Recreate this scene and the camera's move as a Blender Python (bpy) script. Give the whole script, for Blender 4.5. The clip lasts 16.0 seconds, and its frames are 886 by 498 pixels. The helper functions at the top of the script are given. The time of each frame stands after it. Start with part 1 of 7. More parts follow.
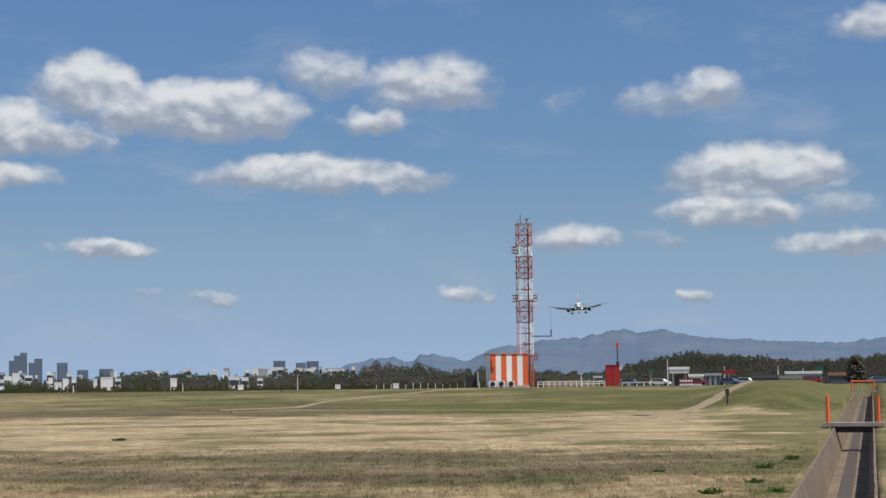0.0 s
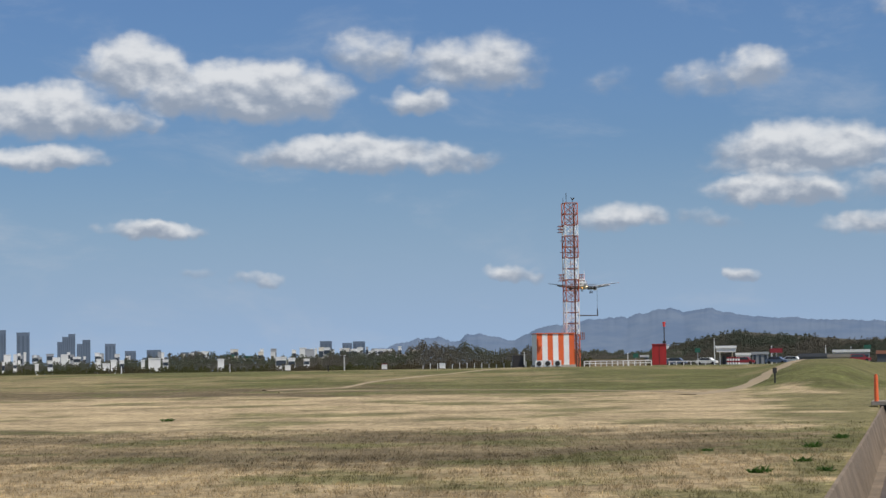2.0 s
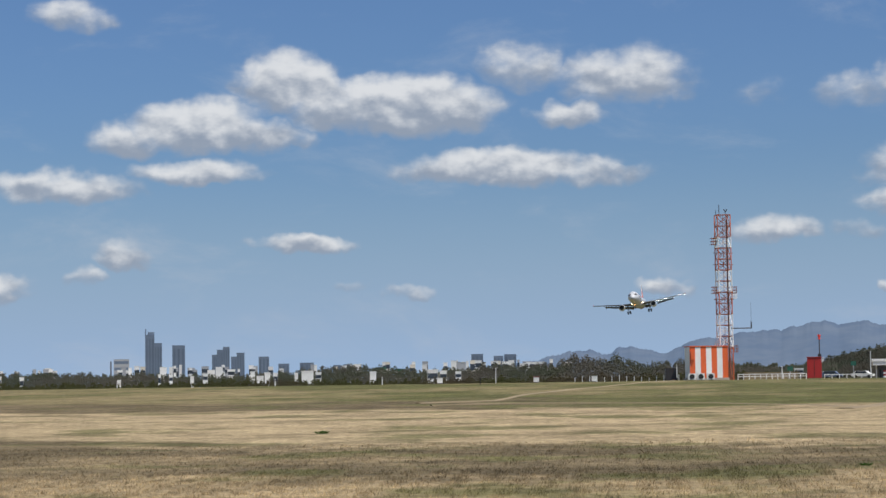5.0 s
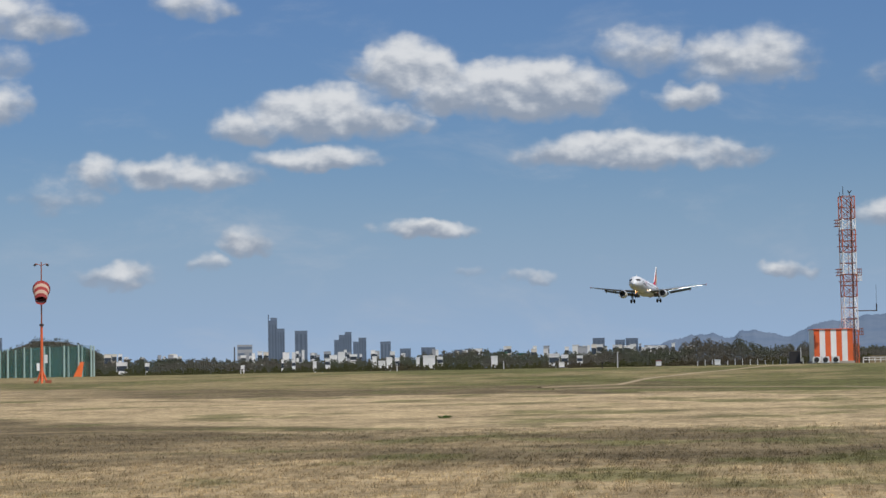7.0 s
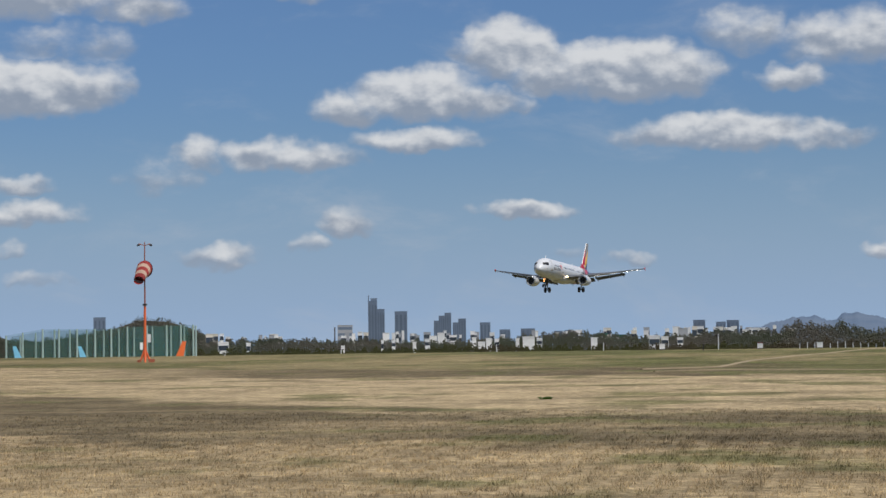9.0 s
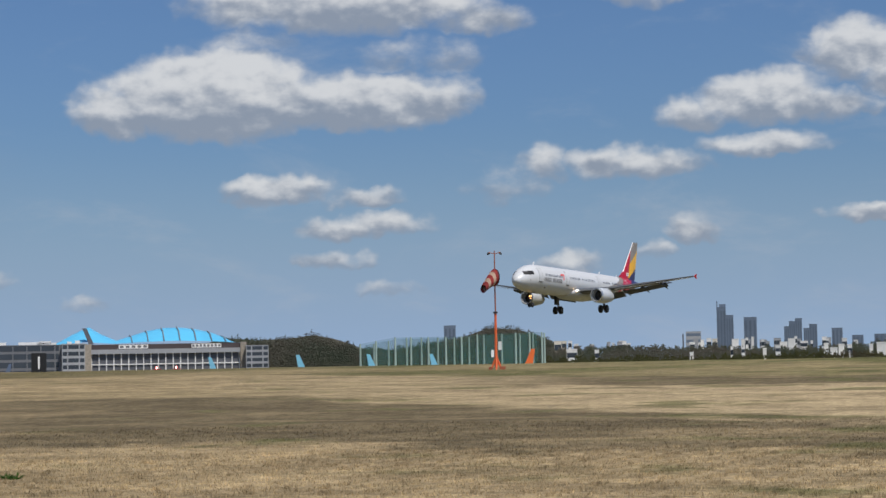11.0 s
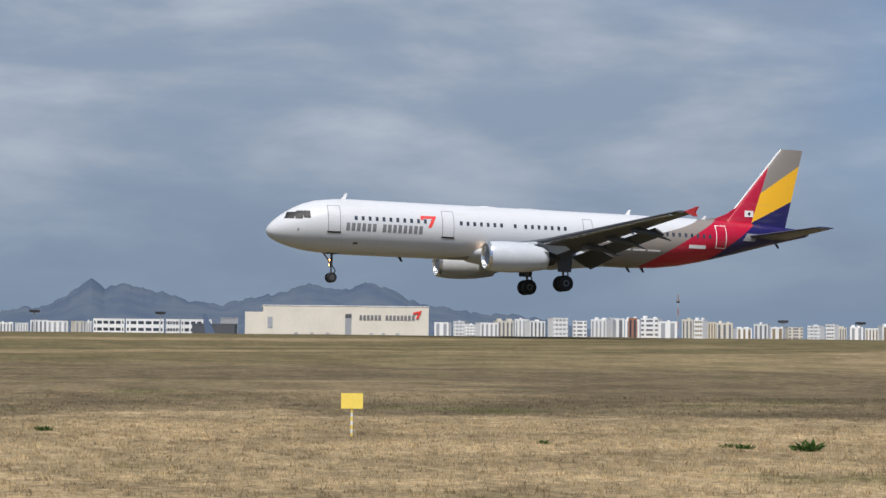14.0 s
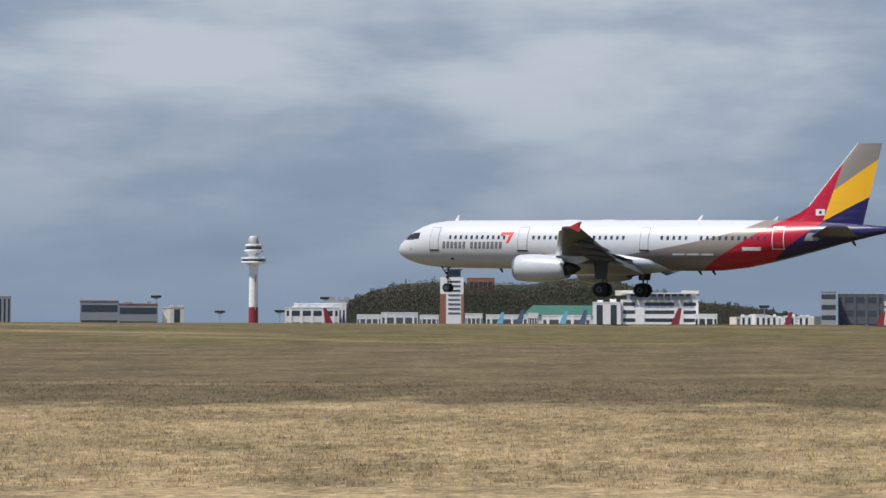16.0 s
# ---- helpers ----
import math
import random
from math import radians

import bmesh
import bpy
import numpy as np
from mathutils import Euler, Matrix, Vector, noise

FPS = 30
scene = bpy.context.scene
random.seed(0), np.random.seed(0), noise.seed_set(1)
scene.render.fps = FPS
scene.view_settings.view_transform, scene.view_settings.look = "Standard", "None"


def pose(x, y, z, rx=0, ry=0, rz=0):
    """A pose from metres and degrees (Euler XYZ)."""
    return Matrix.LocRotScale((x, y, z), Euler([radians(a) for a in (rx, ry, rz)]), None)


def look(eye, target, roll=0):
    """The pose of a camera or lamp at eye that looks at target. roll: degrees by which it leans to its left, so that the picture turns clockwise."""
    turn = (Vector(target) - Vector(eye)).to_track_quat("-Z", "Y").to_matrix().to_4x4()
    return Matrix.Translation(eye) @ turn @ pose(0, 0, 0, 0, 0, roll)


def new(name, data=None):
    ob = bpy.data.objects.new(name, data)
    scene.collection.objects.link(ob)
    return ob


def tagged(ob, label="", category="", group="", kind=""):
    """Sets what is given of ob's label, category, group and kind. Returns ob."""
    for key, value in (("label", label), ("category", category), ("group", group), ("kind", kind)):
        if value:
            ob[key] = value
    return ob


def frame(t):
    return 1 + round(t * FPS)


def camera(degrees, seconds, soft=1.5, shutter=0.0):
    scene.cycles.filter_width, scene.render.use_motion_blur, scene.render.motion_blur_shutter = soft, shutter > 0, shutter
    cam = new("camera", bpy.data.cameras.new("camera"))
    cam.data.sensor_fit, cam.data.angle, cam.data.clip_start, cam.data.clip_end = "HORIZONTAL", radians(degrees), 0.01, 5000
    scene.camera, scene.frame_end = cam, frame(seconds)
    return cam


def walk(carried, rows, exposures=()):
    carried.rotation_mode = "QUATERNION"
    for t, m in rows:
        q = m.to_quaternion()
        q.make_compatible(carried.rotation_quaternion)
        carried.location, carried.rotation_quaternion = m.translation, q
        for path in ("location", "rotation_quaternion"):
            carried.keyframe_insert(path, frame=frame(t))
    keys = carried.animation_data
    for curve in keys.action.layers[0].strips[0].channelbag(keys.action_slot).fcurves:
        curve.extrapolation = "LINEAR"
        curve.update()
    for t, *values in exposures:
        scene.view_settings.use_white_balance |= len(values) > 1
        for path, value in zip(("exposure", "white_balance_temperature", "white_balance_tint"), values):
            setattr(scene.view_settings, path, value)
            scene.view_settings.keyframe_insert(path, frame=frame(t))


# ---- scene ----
CAMERA_ROWS = [
    (0.0, 0.0, 3.861, -0.677),
    (0.5, -0.524, 3.595, -0.673),
    (1.0, -0.771, 3.551, -0.721),
    (1.5, -1.013, 3.514, -0.867),
    (2.0, -1.327, 3.301, -0.877),
    (2.5, -1.831, 3.231, -0.592),
    (3.0, -2.388, 3.382, -0.472),
    (3.5, -2.658, 3.469, -0.581),
    (4.0, -2.887, 3.464, -0.791),
    (4.5, -3.998, 3.504, -0.917),
    (5.0, -5.66, 3.732, -0.811),
    (7.5, -9.404, 3.116, -0.915),
    (7.7, -9.496, 3.004, -0.822),
    (8.0, -9.754, 2.819, -0.672),
    (10.4, -18.249, 3.155, -1.173),
    (10.5, -18.823, 3.15, -1.167),
    (11.0, -21.939, 3.184, -0.991),
    (11.5, -25.294, 3.355, -0.667),
    (12.0, -29.784, 3.151, -0.449),
    (12.5, -35.617, 2.606, -0.411),
    (13.0, -42.216, 2.299, -0.269),
    (13.2, -45.414, 2.243, -0.125),
    (13.5, -51.163, 2.199, 0.018),
    (13.8, -58.133, 2.295, 0.156),
    (14.0, -63.345, 2.353, 0.582),
    (14.2, -68.805, 2.387, 0.328),
    (14.5, -77.459, 2.339, 0.072),
    (14.7, -82.443, 2.288, -0.094),
    (15.0, -91.299, 2.276, -0.419),
    (15.2, -96.982, 2.33, -0.54),
    (15.5, -105.212, 2.398, -0.497),
    (15.7, -110.59, 2.283, -0.404),
    (16.0, -117.63, 2.008, 0.206),
]
AIRLINER_ROWS = [
    (0, 76.23, 1115.26, 44.1, 3.69, -1.61, 184.48),
    (0.5, 68.42, 1075.89, 42.95, 1.73, -0.94, 184.46),
    (1, 60.64, 1036.64, 41.8, -0.24, -0.27, 184.44),
    (1.5, 52.95, 997.59, 40.51, -1.19, 0.35, 184.46),
    (2, 45.48, 958.77, 38.98, -0.19, 0.9, 184.57),
    (2.5, 38.18, 920.15, 37.28, 2.21, 1.39, 184.74),
    (3, 30.83, 881.71, 35.53, 4.85, 1.83, 184.94),
    (3.5, 23.26, 843.41, 33.85, 6.56, 2.22, 185.14),
    (4, 15.39, 805.26, 32.27, 7.11, 2.55, 185.35),
    (4.5, 7.35, 767.27, 30.72, 7.13, 2.83, 185.57),
    (5, -0.73, 729.37, 29.19, 6.76, 3.03, 185.75),
    (5.5, -8.88, 691.49, 27.67, 5.74, 3.1, 185.81),
    (6, -17.16, 653.64, 26.16, 4, 3.05, 185.79),
    (6.5, -25.45, 615.9, 24.68, 1.96, 2.93, 185.73),
    (7, -33.68, 578.34, 23.22, 0.03, 2.77, 185.67),
    (7.5, -41.74, 541.04, 21.81, -1.35, 2.6, 185.65),
    (8, -49.57, 504.04, 20.46, -1.83, 2.43, 185.7),
    (8.5, -57.21, 467.2, 19.17, -1.5, 2.15, 185.75),
    (9, -64.72, 430.59, 17.93, -0.73, 1.84, 185.82),
    (9.5, -72.13, 394.25, 16.7, 0.12, 1.58, 185.94),
    (10, -79.48, 358.25, 15.45, 0.7, 1.45, 186.17),
    (10.5, -86.8, 322.63, 14.16, 0.67, 1.54, 186.53),
    (11, -94.08, 287.38, 12.85, 0.2, 1.8, 187),
    (11.5, -101.55, 252.45, 11.67, -0.67, 2.31, 187.6),
    (12, -109.05, 217.66, 10.64, -1.65, 2.89, 188.26),
    (12.5, -116.12, 182.34, 9.92, -1.83, 3.05, 188.78),
    (13, -122.66, 146.21, 9.57, -0.83, 2.6, 189.15),
    (13.5, -128.5, 110.01, 9.42, 0.58, 1.83, 189.04),
    (14, -134.06, 73.94, 9.12, 1.13, 1.33, 188.32),
    (14.5, -139.62, 38.49, 8.43, -0.04, 1.62, 187.07),
    (15, -144.19, 5.5, 7.92, -1.48, 2.32, 185.74),
    (15.5, -149.05, -29.89, 7.97, -1.51, 2.24, 184.52),
    (16, -154.01, -65.61, 8.01, -0.43, 1.21, 183.46),
]
HOOP_ROWS = [(0, -92), (7.4, -92), (8.2, -108), (10.4, -122), (10.7, -142), (11.0, -146), (11.3, -112), (11.9, -120), (16, -122)]
# The camera is turned by hand on the spot: it swings on a small circle round the body.
EYE, SWING = 1.8, 0.63
cam = camera(25.02, 16.0, soft=1.5)
walk(cam, [(t, pose(SWING * math.sin(radians(y)), SWING * math.cos(radians(y)), EYE, 90 + p, -r, -y)) for t, y, p, r in CAMERA_ROWS], [(0.0, 0.0), (5.0, 0.0), (7.5, -0.08), (8.2, -0.1), (10.5, -0.16), (11.8, -0.16), (13.0, 0.0), (16.0, 0.04)])

# ---- light ----
SUN_AZ, SUN_EL = 122.0, 60.0
scene.view_settings.exposure = 0.0


def bearing(az, d, z=0.0):
    """A place d metres off at the azimuth az, in degrees clockwise from +y."""
    return Vector((d * math.sin(radians(az)), d * math.cos(radians(az)), z))


def rise(el, d):
    """The height that shows at the elevation el, d metres off."""
    return EYE + d * math.tan(radians(el))


sun = new("sun", bpy.data.lights.new("sun", "SUN"))
sun.data.energy, sun.data.angle, sun.data.color = 4.8, radians(0.6), (1.0, 0.95, 0.87)
sun.matrix_world = look(bearing(SUN_AZ, 100, 100 * math.tan(radians(SUN_EL))), (0, 0, 0))


class Tree:
    """Short calls for node trees."""

    def __init__(self, nt):
        self.nt = nt

    def add(self, kind):
        return self.nt.nodes.new(kind)

    def put(self, sock, v):
        if isinstance(v, bpy.types.NodeSocket):
            self.nt.links.new(v, sock)
        elif v is not None:
            sock.default_value = v

    def math(self, op, a, b=None, c=None, clamp=False):
        n = self.add("ShaderNodeMath")
        n.operation, n.use_clamp = op, clamp
        for s, v in zip(n.inputs, (a, b, c)):
            self.put(s, v)
        return n.outputs[0]

    def vec(self, op, a, b=None):
        n = self.add("ShaderNodeVectorMath")
        n.operation = op
        self.put(n.inputs[0], a)
        if b is not None:
            self.put(n.inputs[1], b)
        return n.outputs["Value"] if op in ("LENGTH", "DOT_PRODUCT") else n.outputs[0]

    def step(self, v, lo, hi, a=0.0, b=1.0, smooth=True):
        n = self.add("ShaderNodeMapRange")
        n.interpolation_type = "SMOOTHSTEP" if smooth else "LINEAR"
        for s, x in zip(n.inputs, (v, lo, hi, a, b)):
            self.put(s, x)
        return n.outputs[0]

    def mix(self, f, a, b, blend="MIX"):
        n = self.add("ShaderNodeMix")
        n.data_type, n.blend_type = "RGBA", blend
        self.put(n.inputs[0], f)
        self.put(n.inputs[6], a if isinstance(a, bpy.types.NodeSocket) else (*a, 1))
        self.put(n.inputs[7], b if isinstance(b, bpy.types.NodeSocket) else (*b, 1))
        return n.outputs[2]

    def noise(self, vec, scale, detail=3.0, rough=0.5, dist=0.0):
        n = self.add("ShaderNodeTexNoise")
        self.put(n.inputs["Vector"], vec)
        for k, v in (("Scale", scale), ("Detail", detail), ("Roughness", rough), ("Distortion", dist)):
            n.inputs[k].default_value = v
        return n.outputs[0]


def heap_group():
    """One flat-based heap: takes the place, its centre, its size and what lies there already; gives most, total and lean."""
    g = bpy.data.node_groups.new("cloud_heap", "ShaderNodeTree")
    for k in ("at", "centre", "size"):
        g.interface.new_socket(k, in_out="INPUT", socket_type="NodeSocketVector")
    for k in ("amount", "most", "total", "lean"):
        g.interface.new_socket(k, in_out="INPUT", socket_type="NodeSocketFloat")
    for k in ("most", "total", "lean"):
        g.interface.new_socket(k, in_out="OUTPUT", socket_type="NodeSocketFloat")
    n = Tree(g)
    at, centre, size, amount, most, total, lean = n.add("NodeGroupInput").outputs[:7]
    q = n.add("ShaderNodeSeparateXYZ")
    n.put(q.inputs[0], n.vec("DIVIDE", n.vec("SUBTRACT", at, centre), size))
    y = n.math("MAXIMUM", q.outputs[1], n.math("MULTIPLY", q.outputs[1], -1.35))
    far = n.math("ADD", n.math("MULTIPLY", q.outputs[0], q.outputs[0]), n.math("MULTIPLY", y, y))
    v = n.math("MULTIPLY", n.math("SUBTRACT", 1.0, far, clamp=True), amount)
    rim = n.add("NodeGroupOutput")
    n.put(rim.inputs[0], n.math("MAXIMUM", most, v))
    n.put(rim.inputs[1], n.math("ADD", total, v))
    n.put(rim.inputs[2], n.math("ADD", lean, n.math("MULTIPLY", v, q.outputs[1])))
    return g


def cloud_group():
    """Cloud density and height over (azimuth, elevation) in degrees: flat-based heaps at their places, torn by noise."""
    g = bpy.data.node_groups.new("cloud_density", "ShaderNodeTree")
    g.interface.new_socket("at", in_out="INPUT", socket_type="NodeSocketVector")
    g.interface.new_socket("density", in_out="OUTPUT", socket_type="NodeSocketFloat")
    g.interface.new_socket("height", in_out="OUTPUT", socket_type="NodeSocketFloat")
    n = Tree(g)
    at = n.add("NodeGroupInput").outputs[0]

    def warp(vec, scale, detail, amount):
        w = n.add("ShaderNodeTexNoise")
        n.put(w.inputs["Vector"], vec)
        w.inputs["Scale"].default_value, w.inputs["Detail"].default_value = scale, detail
        return n.vec("MULTIPLY", n.vec("SUBTRACT", w.outputs["Color"], (0.5, 0.5, 0.5)), amount)

    bent = n.vec("ADD", n.vec("ADD", at, warp(at, 0.6, 2.0, (1.4, 0.6, 0.0))), warp(at, 1.7, 2.0, (0.9, 0.5, 0.0)))
    one = heap_group()
    last = []

    def heap(az, el, w, h, amount=1.0):
        k = n.add("ShaderNodeGroup")
        k.node_tree = one
        n.put(k.inputs[0], bent)
        k.inputs[1].default_value = (az, el, 0)
        k.inputs[2].default_value = (w * 1.25, h * 1.3, 1)
        k.inputs[3].default_value = amount
        if last:
            for i in range(3):
                n.put(k.inputs[4 + i], last[-1].outputs[i])
        last.append(k)

    # heaps over the airfield's far end
    heap(-6.6, 7.75, 2.7, 0.95, 1.25)
    heap(-10.1, 8.4, 1.5, 1.0, 1.15)
    heap(-8.4, 7.7, 1.6, 0.8, 1.0)
    heap(-12.5, 7.2, 1.9, 0.9, 1.15)
    heap(-14.7, 6.8, 1.2, 0.6, 1.1)
    heap(-11.2, 6.95, 1.9, 0.6, 0.95)
    heap(-12.7, 5.95, 2.0, 0.42, 0.95)
    heap(-16.3, 5.5, 2.1, 0.55, 1.0)
    heap(-18.9, 5.5, 1.0, 0.6, 0.7)
    heap(-20.0, 4.9, 1.4, 0.6, 0.55)
    heap(-0.3, 8.45, 2.0, 0.95, 0.95)
    heap(-3.3, 8.85, 1.5, 0.8, 0.7)
    heap(-2.0, 7.5, 1.2, 0.45, 0.85)
    heap(-3.7, 6.0, 3.1, 0.62, 1.1)
    heap(-1.2, 5.75, 1.6, 0.4, 0.75)
    heap(6.2, 7.9, 1.2, 0.6, 0.6)
    heap(7.7, 8.2, 1.1, 0.7, 0.8)
    heap(3.6, 7.95, 1.0, 0.5, 0.4)
    heap(9.0, 5.8, 2.6, 0.9, 1.15)
    heap(8.4, 4.75, 2.2, 0.55, 1.05)
    heap(11.2, 4.85, 1.2, 0.5, 0.6)
    heap(11.6, 3.8, 2.0, 0.42, 0.85)
    heap(12.6, 9.8, 1.6, 0.6, 0.85)
    heap(6.3, 4.0, 0.9, 0.32, 0.5)
    heap(3.8, 4.05, 1.4, 0.45, 0.8)
    heap(0.65, 2.55, 0.8, 0.3, 0.8)
    heap(7.2, 2.4, 0.45, 0.25, 0.7)
    heap(-6.6, 2.45, 0.8, 0.3, 0.6)
    heap(-8.2, 2.7, 0.6, 0.25, 0.45)
    heap(-9.7, 3.9, 1.6, 0.34, 0.9)
    heap(-14.7, 3.55, 1.0, 0.5, 0.8)
    heap(-15.9, 3.0, 0.6, 0.3, 0.5)
    heap(-18.3, 2.7, 1.4, 0.42, 0.75)
    heap(-21.7, 7.4, 1.3, 0.7, 0.85)
    heap(-21.9, 8.5, 1.3, 0.7, 0.6)
    heap(-20.9, 9.7, 1.7, 0.6, 0.8)
    heap(-16.2, 10.3, 1.4, 0.5, 0.7)
    # the large bank beside the hangars
    heap(-31.2, 7.1, 1.3, 0.9, 1.1)
    heap(-28.3, 7.5, 3.1, 1.35, 1.6)
    heap(-24.2, 7.3, 3.2, 0.95, 1.25)
    heap(-24.8, 10.1, 4.2, 1.0, 1.25)
    heap(-27.4, 9.1, 1.8, 0.5, 0.5)
    heap(-22.8, 8.7, 2.0, 0.6, 0.55)
    heap(-26.6, 4.9, 1.7, 0.5, 1.0)
    heap(-24.0, 4.65, 1.3, 0.36, 0.8)
    heap(-24.1, 3.85, 2.1, 0.46, 0.95)
    heap(-25.0, 2.9, 1.2, 0.4, 0.85)
    heap(-23.5, 2.0, 1.0, 0.3, 0.5)
    heap(-32.1, 1.75, 0.9, 0.32, 0.6)
    heap(-34.8, 2.5, 1.0, 0.32, 0.65)
    heap(-35.6, 1.6, 1.1, 0.3, 0.55)
    heap(-37.6, 4.6, 1.0, 0.34, 0.7)
    heap(-39.7, 4.6, 1.0, 0.34, 0.55)
    heap(-39.0, 3.05, 1.6, 0.45, 0.85)
    heap(-41.9, 3.6, 1.6, 0.5, 0.7)
    heap(-41.6, 6.4, 2.0, 1.0, 0.7)
    heap(-43.0, 6.3, 1.8, 0.9, 0.6)
    heap(-45.4, 5.5, 1.6, 0.6, 0.6)
    most, total, lean = last[-1].outputs[:3]
    billow = n.noise(n.vec("MULTIPLY", at, (0.7, 1.1, 0)), 1.0, 7.0, 0.56)
    v = n.math("ADD", n.math("SUBTRACT", most, 0.1), n.math("MULTIPLY", n.math("SUBTRACT", billow, 0.5), 1.25))
    v = n.math("MULTIPLY", v, n.step(most, 0.0, 0.4))
    rim = n.add("NodeGroupOutput")
    n.put(rim.inputs[0], v)
    n.put(rim.inputs[1], n.math("DIVIDE", lean, n.math("ADD", total, 0.05)))
    return g


def make_world():
    w = bpy.data.worlds.new("sky")
    w.use_nodes = True
    scene.world = w
    n = Tree(w.node_tree)
    n.nt.nodes.clear()
    sky = n.add("ShaderNodeTexSky")
    sky.sky_type, sky.sun_disc = "NISHITA", False
    sky.sun_elevation, sky.sun_rotation = radians(SUN_EL), radians(SUN_AZ)
    sky.air_density, sky.dust_density, sky.ozone_density = 1.0, 1.2, 2.0
    way = n.add("ShaderNodeTexCoord").outputs["Generated"]
    s = n.add("ShaderNodeSeparateXYZ")
    n.put(s.inputs[0], way)
    az = n.math("MULTIPLY", n.math("ARCTAN2", s.outputs[0], s.outputs[1]), 180 / math.pi)
    el = n.math("MULTIPLY", n.math("ARCSINE", s.outputs[2]), 180 / math.pi)
    c = n.add("ShaderNodeCombineXYZ")
    n.put(c.inputs[0], az)
    n.put(c.inputs[1], el)
    at = c.outputs[0]
    group = cloud_group()

    heaps = n.add("ShaderNodeGroup")
    heaps.node_tree = group
    n.put(heaps.inputs[0], at)
    here, height = heaps.outputs[0], heaps.outputs[1]
    cover = n.step(here, -0.04, 0.8)
    # sunlit crowns over grey flat bases, with the relief of the billows
    swell = n.noise(n.vec("MULTIPLY", at, (0.95, 1.5, 0)), 1.0, 4.0, 0.5)
    swell_up = n.noise(n.vec("MULTIPLY", n.vec("ADD", at, (0.16, 0.26, 0)), (0.95, 1.5, 0)), 1.0, 4.0, 0.5)
    lit = n.math("ADD", height, n.math("MULTIPLY", n.math("SUBTRACT", swell, swell_up), 1.35))
    lit = n.math("MULTIPLY", n.step(lit, -0.36, 0.5), n.step(here, 0.0, 0.8, 0.5, 1.0))
    tone = n.mix(lit, CLOUD_SHADE, CLOUD_LIT)
    # the closed grey layer on the other side of the sky, and behind
    veil_noise = n.noise(n.vec("MULTIPLY", at, (0.07, 0.2, 0)), 1.0, 6.0, 0.5, 0.15)
    veil_az = n.math("ADD", az, n.math("MULTIPLY", n.math("SUBTRACT", veil_noise, 0.5), 30.0))
    veil_az = n.math("SUBTRACT", veil_az, n.math("MULTIPLY", n.math("SUBTRACT", 4.0, el), 1.0))
    veil = n.math("MULTIPLY", n.step(veil_az, -34.0, -56.0), n.step(az, -175.0, -150.0))
    fleece = n.noise(n.vec("MULTIPLY", at, (0.11, 0.34, 0)), 1.0, 7.0, 0.52, 0.15)
    low = n.step(el, 0.0, 7.5)
    grey = n.mix(n.step(n.math("ADD", fleece, n.step(az, -85.0, -120.0, 0.0, 0.07)), 0.4, 0.72), n.mix(low, VEIL_LOW, VEIL_DARK), n.mix(low, VEIL_MID, VEIL_LIGHT))
    air = n.mix(1.0, sky.outputs[0], SKY_TINT, "MULTIPLY")
    air = n.mix(n.step(el, 7.0, -0.5), air, HORIZON)
    # thin wisps between the heaps
    wisp = n.noise(n.vec("MULTIPLY", at, (0.16, 0.42, 0)), 1.0, 8.0, 0.62, 0.3)
    air = n.mix(n.step(wisp, 0.5, 0.8, 0.0, 0.45), air, (4.6, 5.1, 5.9))
    col = n.mix(n.math("MULTIPLY", cover, 0.93), air, tone)
    col = n.mix(n.math("MULTIPLY", veil, 0.97), col, grey)
    bg = n.add("ShaderNodeBackground")
    n.put(bg.inputs[0], col)
    bg.inputs[1].default_value = 0.1
    n.nt.links.new(bg.outputs[0], n.add("ShaderNodeOutputWorld").inputs[0])


SKY_TINT = (0.51, 0.67, 0.91)
HORIZON = (3.2, 4.5, 6.5)
CLOUD_SHADE, CLOUD_LIT = (2.95, 3.45, 4.3), (7.4, 7.55, 7.75)
VEIL_LOW, VEIL_DARK, VEIL_MID, VEIL_LIGHT = (1.95, 2.6, 3.6), (2.65, 3.3, 4.35), (2.3, 3.0, 4.0), (4.9, 5.4, 6.1)
make_world()


